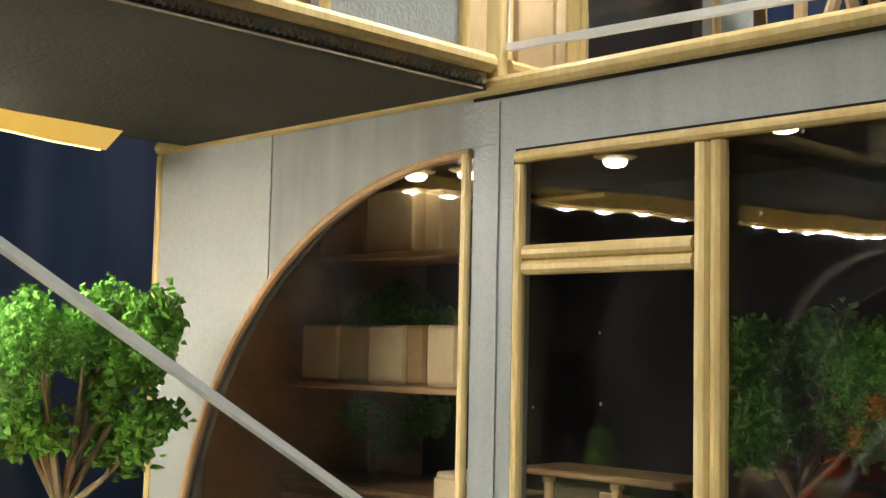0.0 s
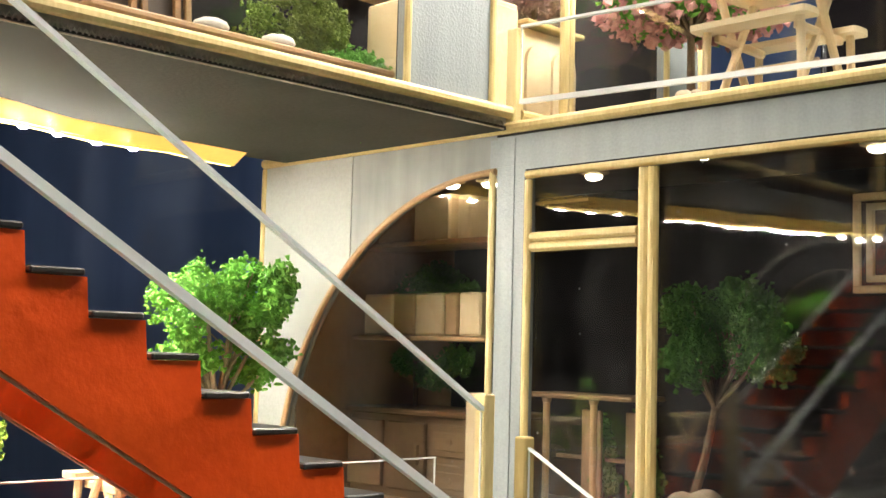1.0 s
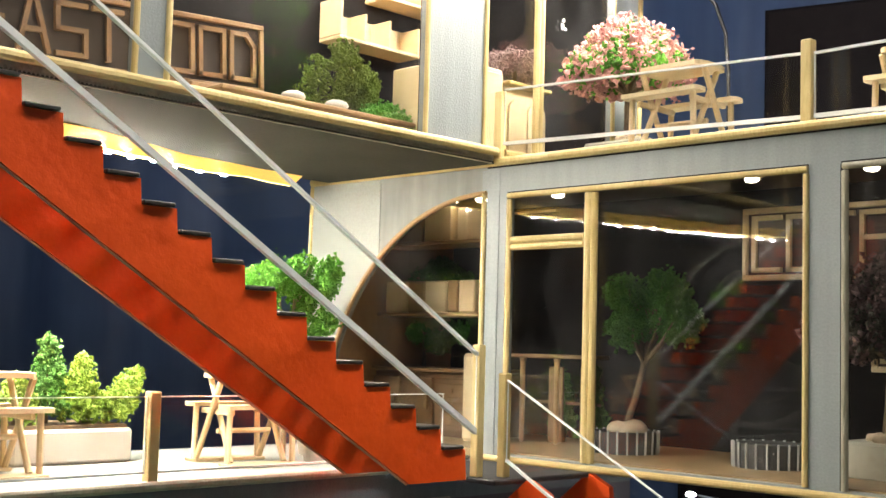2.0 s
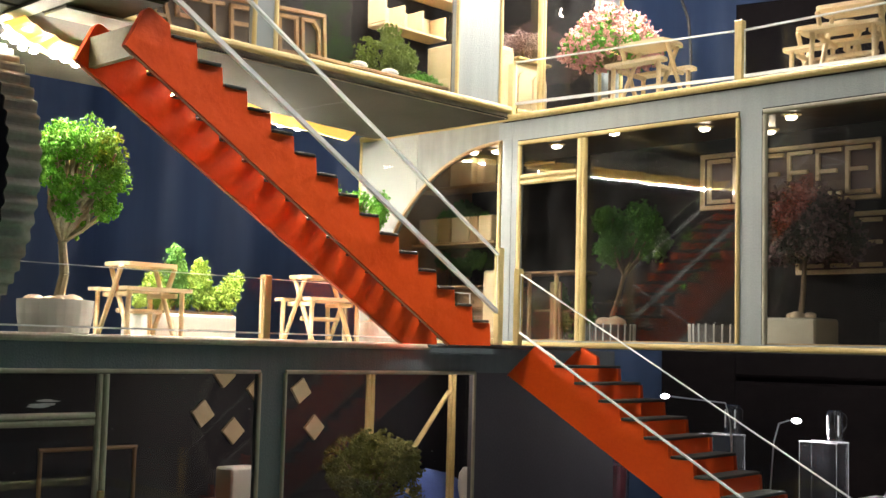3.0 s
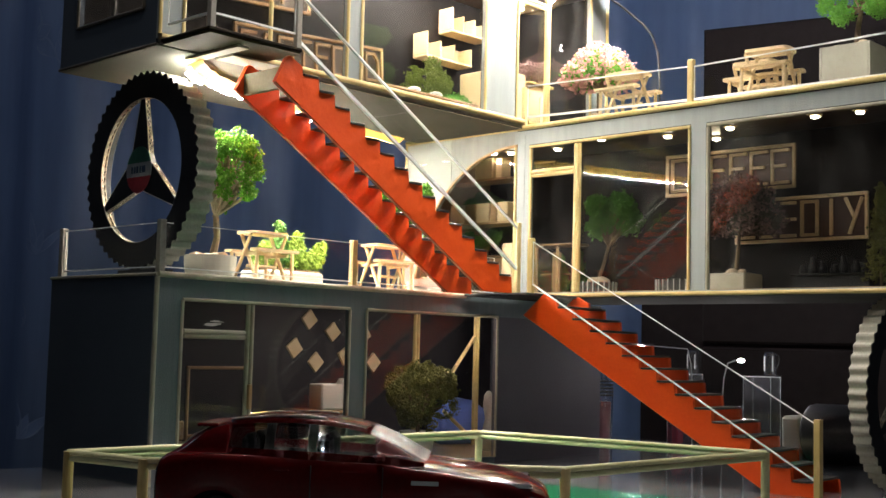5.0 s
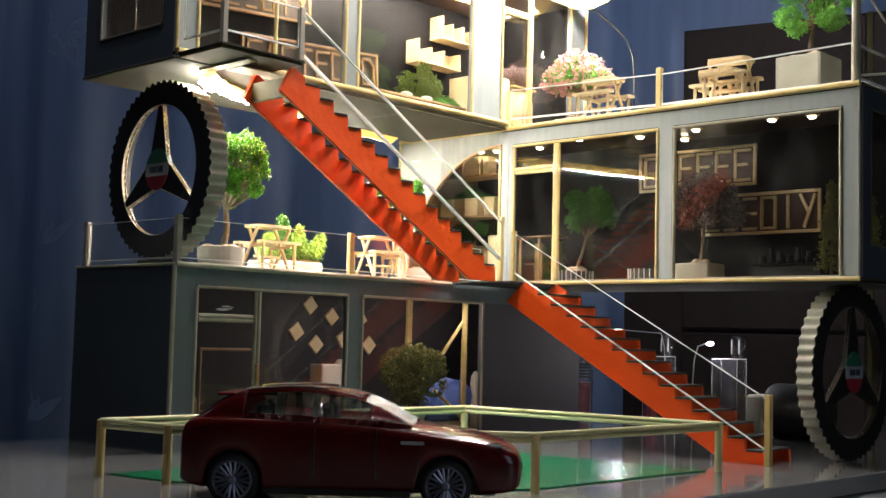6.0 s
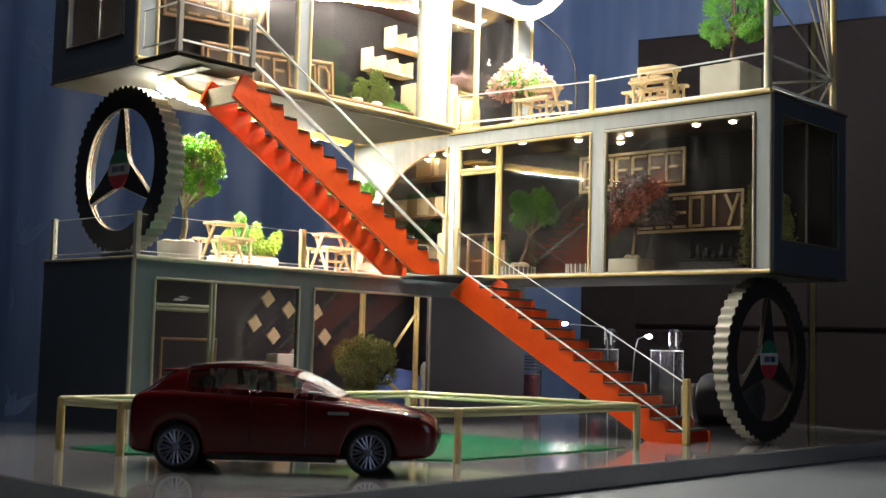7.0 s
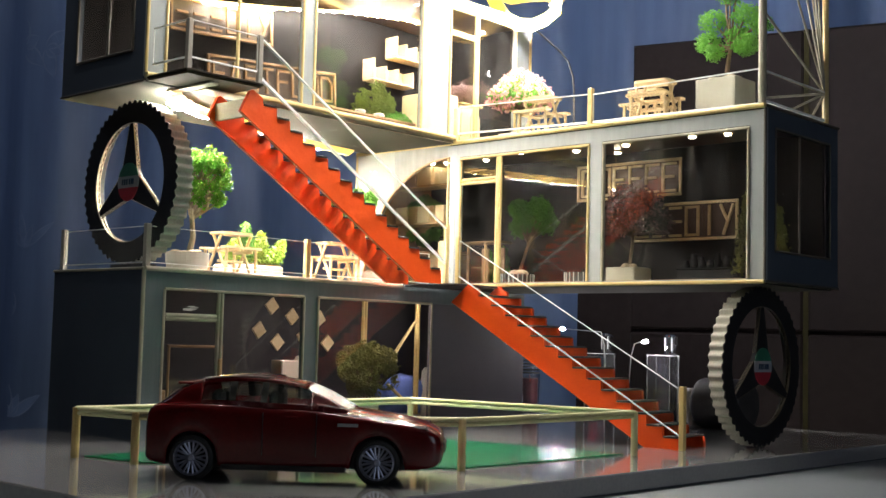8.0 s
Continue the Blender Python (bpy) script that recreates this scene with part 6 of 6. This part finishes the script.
for k, (x, y, turn) in enumerate(((-0.040, -0.150, 12), (-0.052, -0.205, -8), (-0.030, -0.105, 5))):
    c = thing("armchair", (x, y, 0.0032), "low brown wooden armchair with a plain back", "chair", "armchairs")
    c.rotation_euler = (0, 0, radians(turn))
    part("seat", box((-0.010, -0.011, 0.0085), (0.010, 0.011, 0.0110), 0.0008), TAN_WOOD, c)
    part("backrest", box((-0.012, -0.011, 0.0112), (-0.0095, 0.011, 0.0215), 0.0008), PALE_WOOD if k == 2 else TAN_WOOD, c)
    for u in (-0.0085, 0.0085):
        for v in (-0.009, 0.009):
            part("leg", rod((u, v, 0), (u, v, 0.0084), 0.0010, 6), TAN_WOOD, c)
tree = thing("tree", (0, 0, 0), "round olive green tree in a pale pot", "tree", "room trees")
blobs = round_blobs((-0.040, -0.0400, 0.0375), 0.0240, 30, 91, 0.34, 0.84)
branches(tree, (-0.040, -0.040, 0.0100), (-0.040, -0.040, 0.0240), tips_of(blobs, 1, 91), 0.0012, BARK)
foam("crown", blob_points(blobs, 1500, 92, 0.82), 0.00140 * (0.6 + 0.8 * np.random.RandomState(92).rand(1500)), 92, OLIVE, tree)
p = thing("plant_pot", (-0.040, -0.040, 0.0032), "pale tapered pot under the olive tree", "plant pot")
part("bowl", lathe([(0.0085, 0.0), (0.0110, 0.0130), (0.0095, 0.0130), (0.0090, 0.0110)], 22), PLASTER, p)
brace = thing("timber_frame", (0, 0, 0), "upright timber posts with slanted braces behind the glass", "frame")
for y in (-0.0187, -0.0160, 0.0378, 0.0405):
    part("post", rod((-0.066, y, 0.0032), (-0.066, y, 0.0928), 0.0012, 8), BAMBOO, brace)
for p_, q_ in (((-0.066, 0.0368, 0.0740), (-0.066, 0.0095, 0.0430)), ((-0.066, 0.0090, 0.0260), (-0.066, 0.0368, 0.0070))):
    part("brace", rod(p_, q_, 0.0013, 8), BAMBOO, brace)
BLUE_CLOTH = surface("blue_cloth", (0.10, 0.17, 0.55), (0.16, 0.26, 0.72), 0.7, 400.0, 60.0, 0.4)
bm = bmesh.new()
bmesh.ops.create_icosphere(bm, subdivisions=3, radius=1.0)
for v in bm.verts:
    n_ = noise.noise(v.co * 1.7) * 0.25
    v.co = Vector((-0.0795 + v.co.x * 0.0100 * (1 + n_), 0.042 + v.co.y * 0.0280 * (1 + n_), max(0.0034, 0.014 + v.co.z * 0.019 * (1 + n_))))
solid("beanbag", bm, BLUE_CLOTH, "slumped blue cloth beanbag on the wooden floor", "beanbag", smooth=True)
vase = solid("vase", lathe([(0.0030, 0.0), (0.0036, 0.012), (0.0020, 0.020), (0.0034, 0.028), (0.0030, 0.034), (0.0010, 0.037)], 18, Matrix.Translation((-0.030, 0.0120, 0.0032))), PLASTER, "slim white vase with a rounded neck", "vase", smooth=True)
# ---- red toy car ----
CAR_RED = surface("red_car_paint", (0.070, 0.0018, 0.0024), (0.100, 0.003, 0.004), 0.17, 700.0, 60.0, 0.05, coat=0.5, spec=0.2, swell=0.00018)
TYRE = surface("black_tyre", (0.012, 0.012, 0.012), (0.025, 0.025, 0.025), 0.7, 900.0, 100.0, 0.2)
RIM = surface("silver_rim", (0.26, 0.28, 0.38), (0.40, 0.43, 0.54), 0.38, 900.0, 100.0, 0.0, metal=0.9)
PILLAR = surface("dull_black_pillar", (0.008, 0.008, 0.008), (0.014, 0.014, 0.014), 0.8, 900.0, 100.0, 0.0, spec=0.1)
CHROME = surface("chrome_plastic", (0.75, 0.76, 0.78), (0.85, 0.86, 0.88), 0.12, 900.0, 100.0, 0.0, metal=1.0)
TRIM_BLACK = surface("black_plastic", (0.012, 0.012, 0.013), (0.022, 0.022, 0.024), 0.35, 900.0, 100.0, 0.0)
CAR_GLASS = clear_pane("car_glass", (0.50, 0.51, 0.52), 0.06)
SCREEN_GLASS = clear_pane("windscreen_glass", (0.40, 0.41, 0.42), 0.55)
SCREEN_GLASS.node_tree.nodes["Glossy BSDF"].inputs["Roughness"].default_value = 0.24

car_way = Vector((0.7571, 0.6533)).normalized()
side_way = Vector((car_way.y, -car_way.x))
mid_axle = Vector((0.1816, -0.2939))
CAR = Matrix.Translation((mid_axle.x, mid_axle.y, 0.0)) @ pose(0, 0, 0, 0, 0, math.degrees(math.atan2(car_way.y, car_way.x)))
car = thing("toy_car", (0, 0, 0), "dark red toy crossover car with silver rims parked on the board", "car")
car.matrix_world = CAR
AXLE, TYRE_R = 0.0384, 0.0093


def interp(x, table):
    """Values of a table of stations at x, by a smooth curve through them."""
    n = len(table)
    for i in range(n - 1):
        xa, xb = table[i][0], table[i + 1][0]
        if x <= xb or i == n - 2:
            k = min(max((x - xa) / (xb - xa), 0.0), 1.0)
            out = []
            for c in range(1, len(table[0])):
                p0, p1 = table[i][c], table[i + 1][c]
                d0 = (p1 - table[i - 1][c]) / (xb - table[i - 1][0]) if i else (p1 - p0) / (xb - xa)
                d1 = (table[i + 2][c] - p0) / (table[i + 2][0] - xa) if i + 2 < n else (p1 - p0) / (xb - xa)
                h, k2, k3 = xb - xa, k * k, k * k * k
                out.append((2 * k3 - 3 * k2 + 1) * p0 + (k3 - 2 * k2 + k) * h * d0 + (3 * k2 - 2 * k3) * p1 + (k3 - k2) * h * d1)
            return out


# station: x, half width, bottom, shoulder height, crown of the deck
BODY = [(-0.0588, 0.0195, 0.0115, 0.0205, 0.0215), (-0.0580, 0.0222, 0.0090, 0.0262, 0.0274), (-0.0556, 0.0234, 0.0074, 0.0298, 0.0308), (-0.0470, 0.0240, 0.0064, 0.0312, 0.0318),
        (-0.0300, 0.0245, 0.0060, 0.0314, 0.0318), (-0.0100, 0.0245, 0.0058, 0.0307, 0.0312), (0.0100, 0.0245, 0.0060, 0.0298, 0.0305), (0.0250, 0.0245, 0.0064, 0.0281, 0.0304),
        (0.0370, 0.0244, 0.0066, 0.0270, 0.0289), (0.0480, 0.0238, 0.0066, 0.0252, 0.0274), (0.0570, 0.0224, 0.0070, 0.0231, 0.0250), (0.0625, 0.0203, 0.0080, 0.0211, 0.0225), (0.0646, 0.0180, 0.0098, 0.0190, 0.0205), (0.0652, 0.0155, 0.0115, 0.0168, 0.0178)]
bm = bmesh.new()
rings = []
steps = 130
arch_r = TYRE_R + 0.0014
for i in range(steps + 1):
    x = -0.0588 + 0.1240 * i / steps
    w, zb, zs, zc = interp(x, BODY)
    for ax in (-AXLE, AXLE):
        w += 0.0009 * math.exp(-((x - ax) / 0.0110) ** 2)
        if abs(x - ax) < arch_r:
            zb = max(zb, TYRE_R + math.sqrt(arch_r * arch_r - (x - ax) ** 2))
    zl = max(zb + 0.0005, 0.0100)
    crease = zl + (zs - zl) * 0.62
    half = [(0.0, zb + 0.0006), (w * 0.70, zb), (w * 0.955, zb + 0.0001), (w * 0.985, zb + (zl - zb) * 0.6), (w * 0.985, zl + (crease - zl) * 0.45), (w, crease), (w * 0.985, crease + (zs - crease) * 0.55), (w * 0.955, zs - 0.0006), (w * 0.91, zs), (w * 0.72, zs + (zc - zs) * 0.66), (w * 0.36, zc - (zc - zs) * 0.10), (0.0, zc)]
    loop = half + [(-u, v) for u, v in half[-2:0:-1]]
    rings.append([bm.verts.new((x, u, v)) for u, v in loop])
n = len(rings[0])
for a, b in zip(rings, rings[1:]):
    for k in range(n):
        bm.faces.new((a[k], a[(k + 1) % n], b[(k + 1) % n], b[k]))
bm.faces.new(rings[0][::-1])
bm.faces.new(rings[-1])
body = part("body", bm, CAR_RED, car, smooth=True)

# cabin: station, belt height, belt half width, roof height, roof half width
CABIN = [(-0.0552, 0.0300, 0.0185, 0.0306, 0.0160), (-0.0515, 0.0308, 0.0196, 0.0330, 0.0160), (-0.0481, 0.0312, 0.0204, 0.0360, 0.0160), (-0.0430, 0.0315, 0.0212, 0.0391, 0.0160), (-0.0348, 0.0316, 0.0220, 0.0413, 0.0162), (-0.0201, 0.0314, 0.0225, 0.0426, 0.0168),
         (-0.0105, 0.0311, 0.0226, 0.0425, 0.0170), (-0.0030, 0.0308, 0.0225, 0.0419, 0.0168), (0.0056, 0.0304, 0.0222, 0.0403, 0.0165), (0.0141, 0.0301, 0.0215, 0.0371, 0.0162), (0.0205, 0.0300, 0.0208, 0.0337, 0.0162), (0.0256, 0.0300, 0.0200, 0.0306, 0.0165)]


def cabin_ring(x, grow=0.0):
    zs, ws, zr, wr = interp(x, CABIN)
    tall = max(zr - zs, 0.0002)
    belt = min(0.0016, 0.25 * tall)
    return [(ws + 0.0006 + grow, zs - 0.001), (ws + grow, zs + belt), (ws + (wr - ws) * 0.55 + 0.0003 + grow, zs + tall * 0.56), (wr + 0.0010 + grow, zs + tall * 0.86), (wr * 0.86, zs + tall * 0.985 + grow), (0.0, zr + grow + 0.0006 * min(1.0, tall / 0.004))]


def cabin_patch(x0, x1, lo, hi, grow, count=14, mirror=False, both=False):
    bm = bmesh.new()
    lines = []
    for i in range(count + 1):
        x = x0 + (x1 - x0) * i / count
        row = cabin_ring(x, grow)[lo:hi + 1]
        if both:
            row = row + [(-u, v) for u, v in row[-2::-1]]
        lines.append([bm.verts.new((x, -u if mirror else u, v)) for u, v in row])
    for a, b in zip(lines, lines[1:]):
        for k in range(len(a) - 1):
            bm.faces.new((a[k], b[k], b[k + 1], a[k + 1]))
    bmesh.ops.solidify(bm, geom=bm.faces[:], thickness=0.0004)
    return bm


part("windscreen", cabin_patch(0.0080, 0.0256, 3, 5, 0.0, 12, both=True), SCREEN_GLASS, car, smooth=True).visible_shadow = False
part("rear_window", cabin_patch(-0.0530, -0.0478, 4, 5, 0.0006, 6, both=True), TRIM_BLACK, car, "dark rear window", smooth=True)
part("tailgate", cabin_patch(-0.0552, -0.0354, 0, 5, 0.0, 14, both=True), CAR_RED, car, smooth=True)
part("roof", cabin_patch(-0.0355, 0.0084, 3, 5, 0.0002, 20, both=True), CAR_RED, car, smooth=True)
b_ = box((-0.0472, -0.0155, -0.0005), (-0.0400, 0.0155, 0.0005), 0.0004)
bmesh.ops.transform(b_, matrix=Matrix.Translation((0, 0, 0.0396)), verts=b_.verts)
part("spoiler", b_, CAR_RED, car)
for mirror in (False, True):
    for x0, x1 in ((-0.0356, -0.0238), (-0.0212, -0.0104), (-0.0080, 0.0104)):
        part("side_window", cabin_patch(x0, x1, 1, 3, -0.0002, 8, mirror), CAR_GLASS, car, smooth=True).visible_shadow = False
    part("belt", cabin_patch(-0.0355, 0.0256, 0, 1, 0.0001, 24, mirror), CAR_RED, car, smooth=True)
    for x0, x1, paint in ((-0.0240, -0.0210, PILLAR), (-0.0106, -0.0078, PILLAR), (0.0102, 0.0256, CAR_RED)):
        part("pillar", cabin_patch(x0, x1, 1, 3, 0.0003, 8, mirror), paint, car, smooth=True)
    s = -1 if mirror else 1
    part("mirror", box((0.0108, s * 0.0242 - 0.0022, 0.0302), (0.0140, s * 0.0242 + 0.0022, 0.0328), 0.0008), CAR_RED, car)
    # chrome strip added where the light strip glints along the roof edge
    part("roof_glint", tube([(x, s * 0.0146, interp(x, CABIN)[2] + 0.0004) for x in (-0.036, -0.030, -0.024, -0.018, -0.012, -0.006)], 0.0005, 8), CHROME, car, "bright chrome strip drawn as a roof glint")
    part("side_vent", box((0.0220, s * 0.0246 - 0.0005, 0.0237), (0.0304, s * 0.0246 + 0.0005, 0.0250)), CHROME, car, "chrome side vent")
    for x in (-0.0092, 0.0130):
        part("door_seam", box((x, s * 0.0244 - 0.0003, 0.0110), (x + 0.0003, s * 0.0244 + 0.0003, 0.0286)), TRIM_BLACK, car)
    for x in (-0.0205, 0.0005):
        part("door_handle", box((x, s * 0.0243 - 0.0005, 0.0266), (x + 0.0048, s * 0.0243 + 0.0005, 0.0274), 0.0002), CAR_RED, car)
    part("sill", box((-0.0262, s * 0.0232 - 0.0012, 0.0048), (0.0258, s * 0.0232 + 0.0012, 0.0072), 0.0005), TRIM_BLACK, car)
    part("headlight", box((0.0505, s * 0.0178 - 0.0035, 0.0226), (0.0590, s * 0.0178 + 0.0028, 0.0246), 0.0008), CHROME, car, "glossy headlight")
    part("tail_light", box((-0.0576, s * 0.0160 - 0.0040, 0.0262), (-0.0550, s * 0.0160 + 0.0045, 0.0286), 0.0006), RED_INK, car, "red tail light")
part("grille", box((0.0632, -0.0110, 0.0120), (0.0658, 0.0110, 0.0178), 0.0008), TRIM_BLACK, car, "black grille")
part("bumper_inset", box((0.0575, -0.0192, 0.0088), (0.0638, 0.0192, 0.0118), 0.0006), TRIM_BLACK, car)
part("underbody", box((-0.0520, -0.0170, 0.0058), (0.0560, 0.0170, 0.0200)), TRIM_BLACK, car)
for x in (-0.0280, -0.0040):
    for y in (-0.0085, 0.0085):
        part("car_seat", box((x - 0.005, y - 0.0060, 0.0200), (x - 0.0010, y + 0.0060, 0.0370), 0.0016), PILLAR, car)
part("dashboard", box((0.0110, -0.0180, 0.0200), (0.0210, 0.0180, 0.0312), 0.0020), TRIM_BLACK, car)
part("steering_wheel", tube([(0.0095, 0.0085 + 0.0035 * math.cos(a), 0.0312 + 0.0035 * math.sin(a)) for a in [2 * math.pi * k / 12 for k in range(13)]], 0.0005, 6), TRIM_BLACK, car)
for x in (-AXLE, AXLE):
    for s in (-1, 1):
        w = part("wheel", lathe([(0.0060, -0.0042), (0.0081, -0.0042), (TYRE_R, -0.0030), (TYRE_R, 0.0030), (0.0083, 0.0042), (0.0074, 0.0042), (0.0071, 0.0024)], 40), TYRE, car, smooth=False)
        w.matrix_local = Matrix.Translation((x, s * 0.0205, TYRE_R)) @ pose(0, 0, 0, -90 * s, 0, 0)
        part("rim", lathe([(0.0069, 0.0010), (0.0073, 0.0040), (0.0065, 0.0042), (0.0061, 0.0016)], 40), RIM, w)
        part("brake_disc", lathe([(0.0064, 0.0004), (0.0064, 0.0012)], 24), TRIM_BLACK, w)
        part("cap", lathe([(0.0014, 0.0012), (0.0016, 0.0040), (0.0010, 0.0043)], 12), RIM, w)
        for k in range(10):
            a = 2 * math.pi * k / 10
            for d in (-0.15, 0.15):
                part("spoke", rod((0.0013 * math.cos(a), 0.0013 * math.sin(a), 0.0030), (0.0066 * math.cos(a + d), 0.0066 * math.sin(a + d), 0.0036), 0.00050, 6), RIM, w)
# ---- things behind the model ----
PLASTIC_CLEAR = clear_pane("clear_plastic", (0.88, 0.89, 0.92), 0.20, 0.05)
METAL = surface("thin_metal", (0.55, 0.55, 0.55), (0.7, 0.7, 0.7), 0.3, 800.0, 100.0, 0.0, metal=1.0)
COOL_LAMP = glowing("white_lamp", (1.0, 0.94, 0.95), 800.0)


def pump(x, y, label):
    p = thing("fuel_pump", (x, y, 0), label, "pump", "clear pumps")
    a, b, h = 0.0105, 0.0068, 0.0525
    for lo, hi in (((-a, -b, 0.0), (-a + 0.0008, b, h)), ((a - 0.0008, -b, 0.0), (a, b, h)), ((-a + 0.001, -b, 0.0), (a - 0.001, -b + 0.0008, h)), ((-a + 0.001, b - 0.0008, 0.0), (a - 0.001, b, h)), ((-a + 0.001, -b + 0.001, h - 0.0008), (a - 0.001, b - 0.001, h))):
        part("side", box(lo, hi), PLASTIC_CLEAR, p).visible_shadow = False
    part("bottle", lathe([(0.0048, 0.001), (0.0052, 0.028), (0.0034, 0.036), (0.0034, 0.046)], 20), PLASTIC_CLEAR, p, smooth=True).visible_shadow = False
    top_ = Matrix.Translation((a - 0.0046, 0.001, 0))
    part("nozzle", lathe([(0.0046, h + 0.0002), (0.0043, h + 0.0025), (0.0038, h + 0.0040), (0.0038, h + 0.0150), (0.0026, h + 0.0165)], 18, top_), PLASTIC_CLEAR, p, smooth=True).visible_shadow = False
    part("nozzle_ring", lathe([(0.0039, h + 0.0142), (0.0042, h + 0.0148), (0.0042, h + 0.0160), (0.0030, h + 0.0168)], 18, top_), PLASTIC_CLEAR, p, "clear nozzle rim")
    part("nozzle_lip", tube([(a - 0.0008, 0.001, h + 0.0155), (a + 0.0016, 0.001, h + 0.0140), (a + 0.0016, 0.001, h + 0.0090), (a - 0.0008, 0.001, h + 0.0060)], 0.0004, 8), PLASTIC_CLEAR, p, "clear plastic handle")
    # white rods on nozzle and box edges imitate highlights on the clear plastic
    for u in (-0.0030, 0.0030):
        part("nozzle_glint", rod((a - 0.0046 + u, -0.0018, h + 0.0040), (a - 0.0046 + u, -0.0018, h + 0.0140), 0.0004, 6), EDGE, p)
    for u in (-a + 0.0003, a - 0.0003):
        for v in (-b + 0.0003, b - 0.0003):
            part("edge", rod((u, v, 0.0), (u, v, h + 0.0002), 0.00016, 6), EDGE, p, "white rod drawn as an edge highlight")
    for v in (-b + 0.0003, b - 0.0003):
        part("edge", rod((-a, v, h + 0.0002), (a, v, h + 0.0002), 0.00022, 6), EDGE, p)
    for v in (0.036, 0.019):
        part("tray", box((-a + 0.0012, -b + 0.0012, v), (a - 0.0012, b - 0.0012, v + 0.0006)), PLASTIC_CLEAR, p).visible_shadow = False
    part("plinth", box((-a + 0.001, -b + 0.001, 0.0), (a - 0.001, b - 0.001, 0.0025)), WHEEL_BLACK, p)
    part("tank", box((-a + 0.0018, -0.0038, 0.0028), (-a + 0.0070, 0.0038, 0.0180), 0.0008), RED_INK, p, "small red tank")
    return p


pump(0.0660, 0.1800, "clear plastic pump box with a tall nozzle")
pump(0.0060, 0.1800, "clear plastic pump box with a tall nozzle")
for x, y, tip in ((0.0420, 0.1700, (0.0540, 0.1700, 0.0632)), (0.0180, 0.1700, (-0.0230, 0.1700, 0.0722))):
    l = thing("street_lamp", (0, 0, 0), "bent wire lamp with a small lit white head", "lamp", "wire lamps")
    tx, ty, tz = tip
    s = 1 if tx > x else -1
    part("stem", tube([(x, y, 0.0), (x - 0.001 * s, y, 0.025), (x + 0.001 * s, y, tz - 0.012), (x + 0.004 * s, y, tz - 0.002), (tx - 0.002 * s, ty, tz)], 0.0004, 6), METAL, l)
    bm = bmesh.new()
    bmesh.ops.create_icosphere(bm, subdivisions=2, radius=1.0)
    for v in bm.verts:
        v.co = Vector((v.co.x * 0.0025 + tx + 0.002 * s, v.co.y * 0.0016 + ty, v.co.z * 0.0013 + tz))
    part("head", bm, COOL_LAMP, l, smooth=True)
DARK_RED = surface("dark_red_liquid", (0.06, 0.008, 0.012), (0.10, 0.014, 0.02), 0.3, 300.0, 60.0, 0.0)
bottle = thing("bottle", (-0.0670, 0.1800, 0), "slim clear bottle with dark red contents", "bottle")
part("glass", lathe([(0.0085, 0.0), (0.0090, 0.040), (0.0040, 0.048), (0.0040, 0.056)], 20), PLASTIC_CLEAR, bottle, smooth=True).visible_shadow = False
part("contents", lathe([(0.0070, 0.0015), (0.0075, 0.030)], 18), DARK_RED, bottle, "dark red contents")
part("cap", lathe([(0.0045, 0.0562), (0.0045, 0.062)], 16), BLACK, bottle)
for k in range(5):
    part("band", lathe([(0.0091, 0.034 + 0.0026 * k), (0.0093, 0.0352 + 0.0026 * k)], 20), BLACK, bottle)
sp = thing("speaker", (0.137, 0.165, 0.0), "small black rounded speaker lying on the board", "speaker")
part("body", lathe([(0.0150, -0.020), (0.0178, -0.0185), (0.0186, -0.016), (0.0186, 0.016), (0.0178, 0.0185), (0.0150, 0.020)], 30, Matrix.Translation((-0.008, 0, 0.0187)) @ pose(0, 0, 0, 0, 90, 0)), BLACK, sp, smooth=True)
part("label_patch", box((-0.0420, -0.013, 0.0002), (-0.0285, 0.010, 0.0290), 0.0020), PLASTER, sp, "pale end cap")
# dark cabinet standing behind the table, with panel grooves
CABINET = surface("dark_brown_cabinet", (0.0125, 0.0092, 0.0088), (0.019, 0.0140, 0.0132), 0.7, 90.0, 8.0, 0.2, depth=0.001, spec=0.08)
cb = thing("cabinet", (0, 0, 0), "large dark brown panelled cabinet behind the table", "cabinet")
cb.matrix_world = Matrix.Translation((-0.168, 0.482, -0.78)) @ pose(0, 0, 0, 0, 0, 15)
part("body", box((0.0, 0.0, 0.0), (1.30, 0.30, 1.173)), CABINET, cb)
part("side_unit", box((-0.066, 0.01, 0.0), (-0.001, 0.30, 0.93)), CABINET, cb)
part("upper_unit", box((0.34, 0.02, 1.175), (1.30, 0.30, 1.95)), CABINET, cb)
JOINT = surface("olive_joint", (0.020, 0.018, 0.007), (0.032, 0.029, 0.012), 0.8, 90.0, 20.0, 0.2, spec=0.05)
columns, rows_ = (0.0, 0.189, 0.560, 0.930, 1.300), (0.005, 0.430, 0.857, 1.172)
for xa, xb in zip(columns, columns[1:]):
    for za, zb in zip(rows_, rows_[1:]):
        part("panel", box((xa + 0.0028, -0.010, za + 0.0018), (xb - 0.0028, -0.001, zb - 0.0018), 0.002), CABINET, cb)
for xa in columns[1:-1]:
    part("joint", box((xa - 0.0026, -0.0070, 0.0), (xa + 0.0026, -0.001, 1.172)), JOINT, cb, "olive joint between panels")
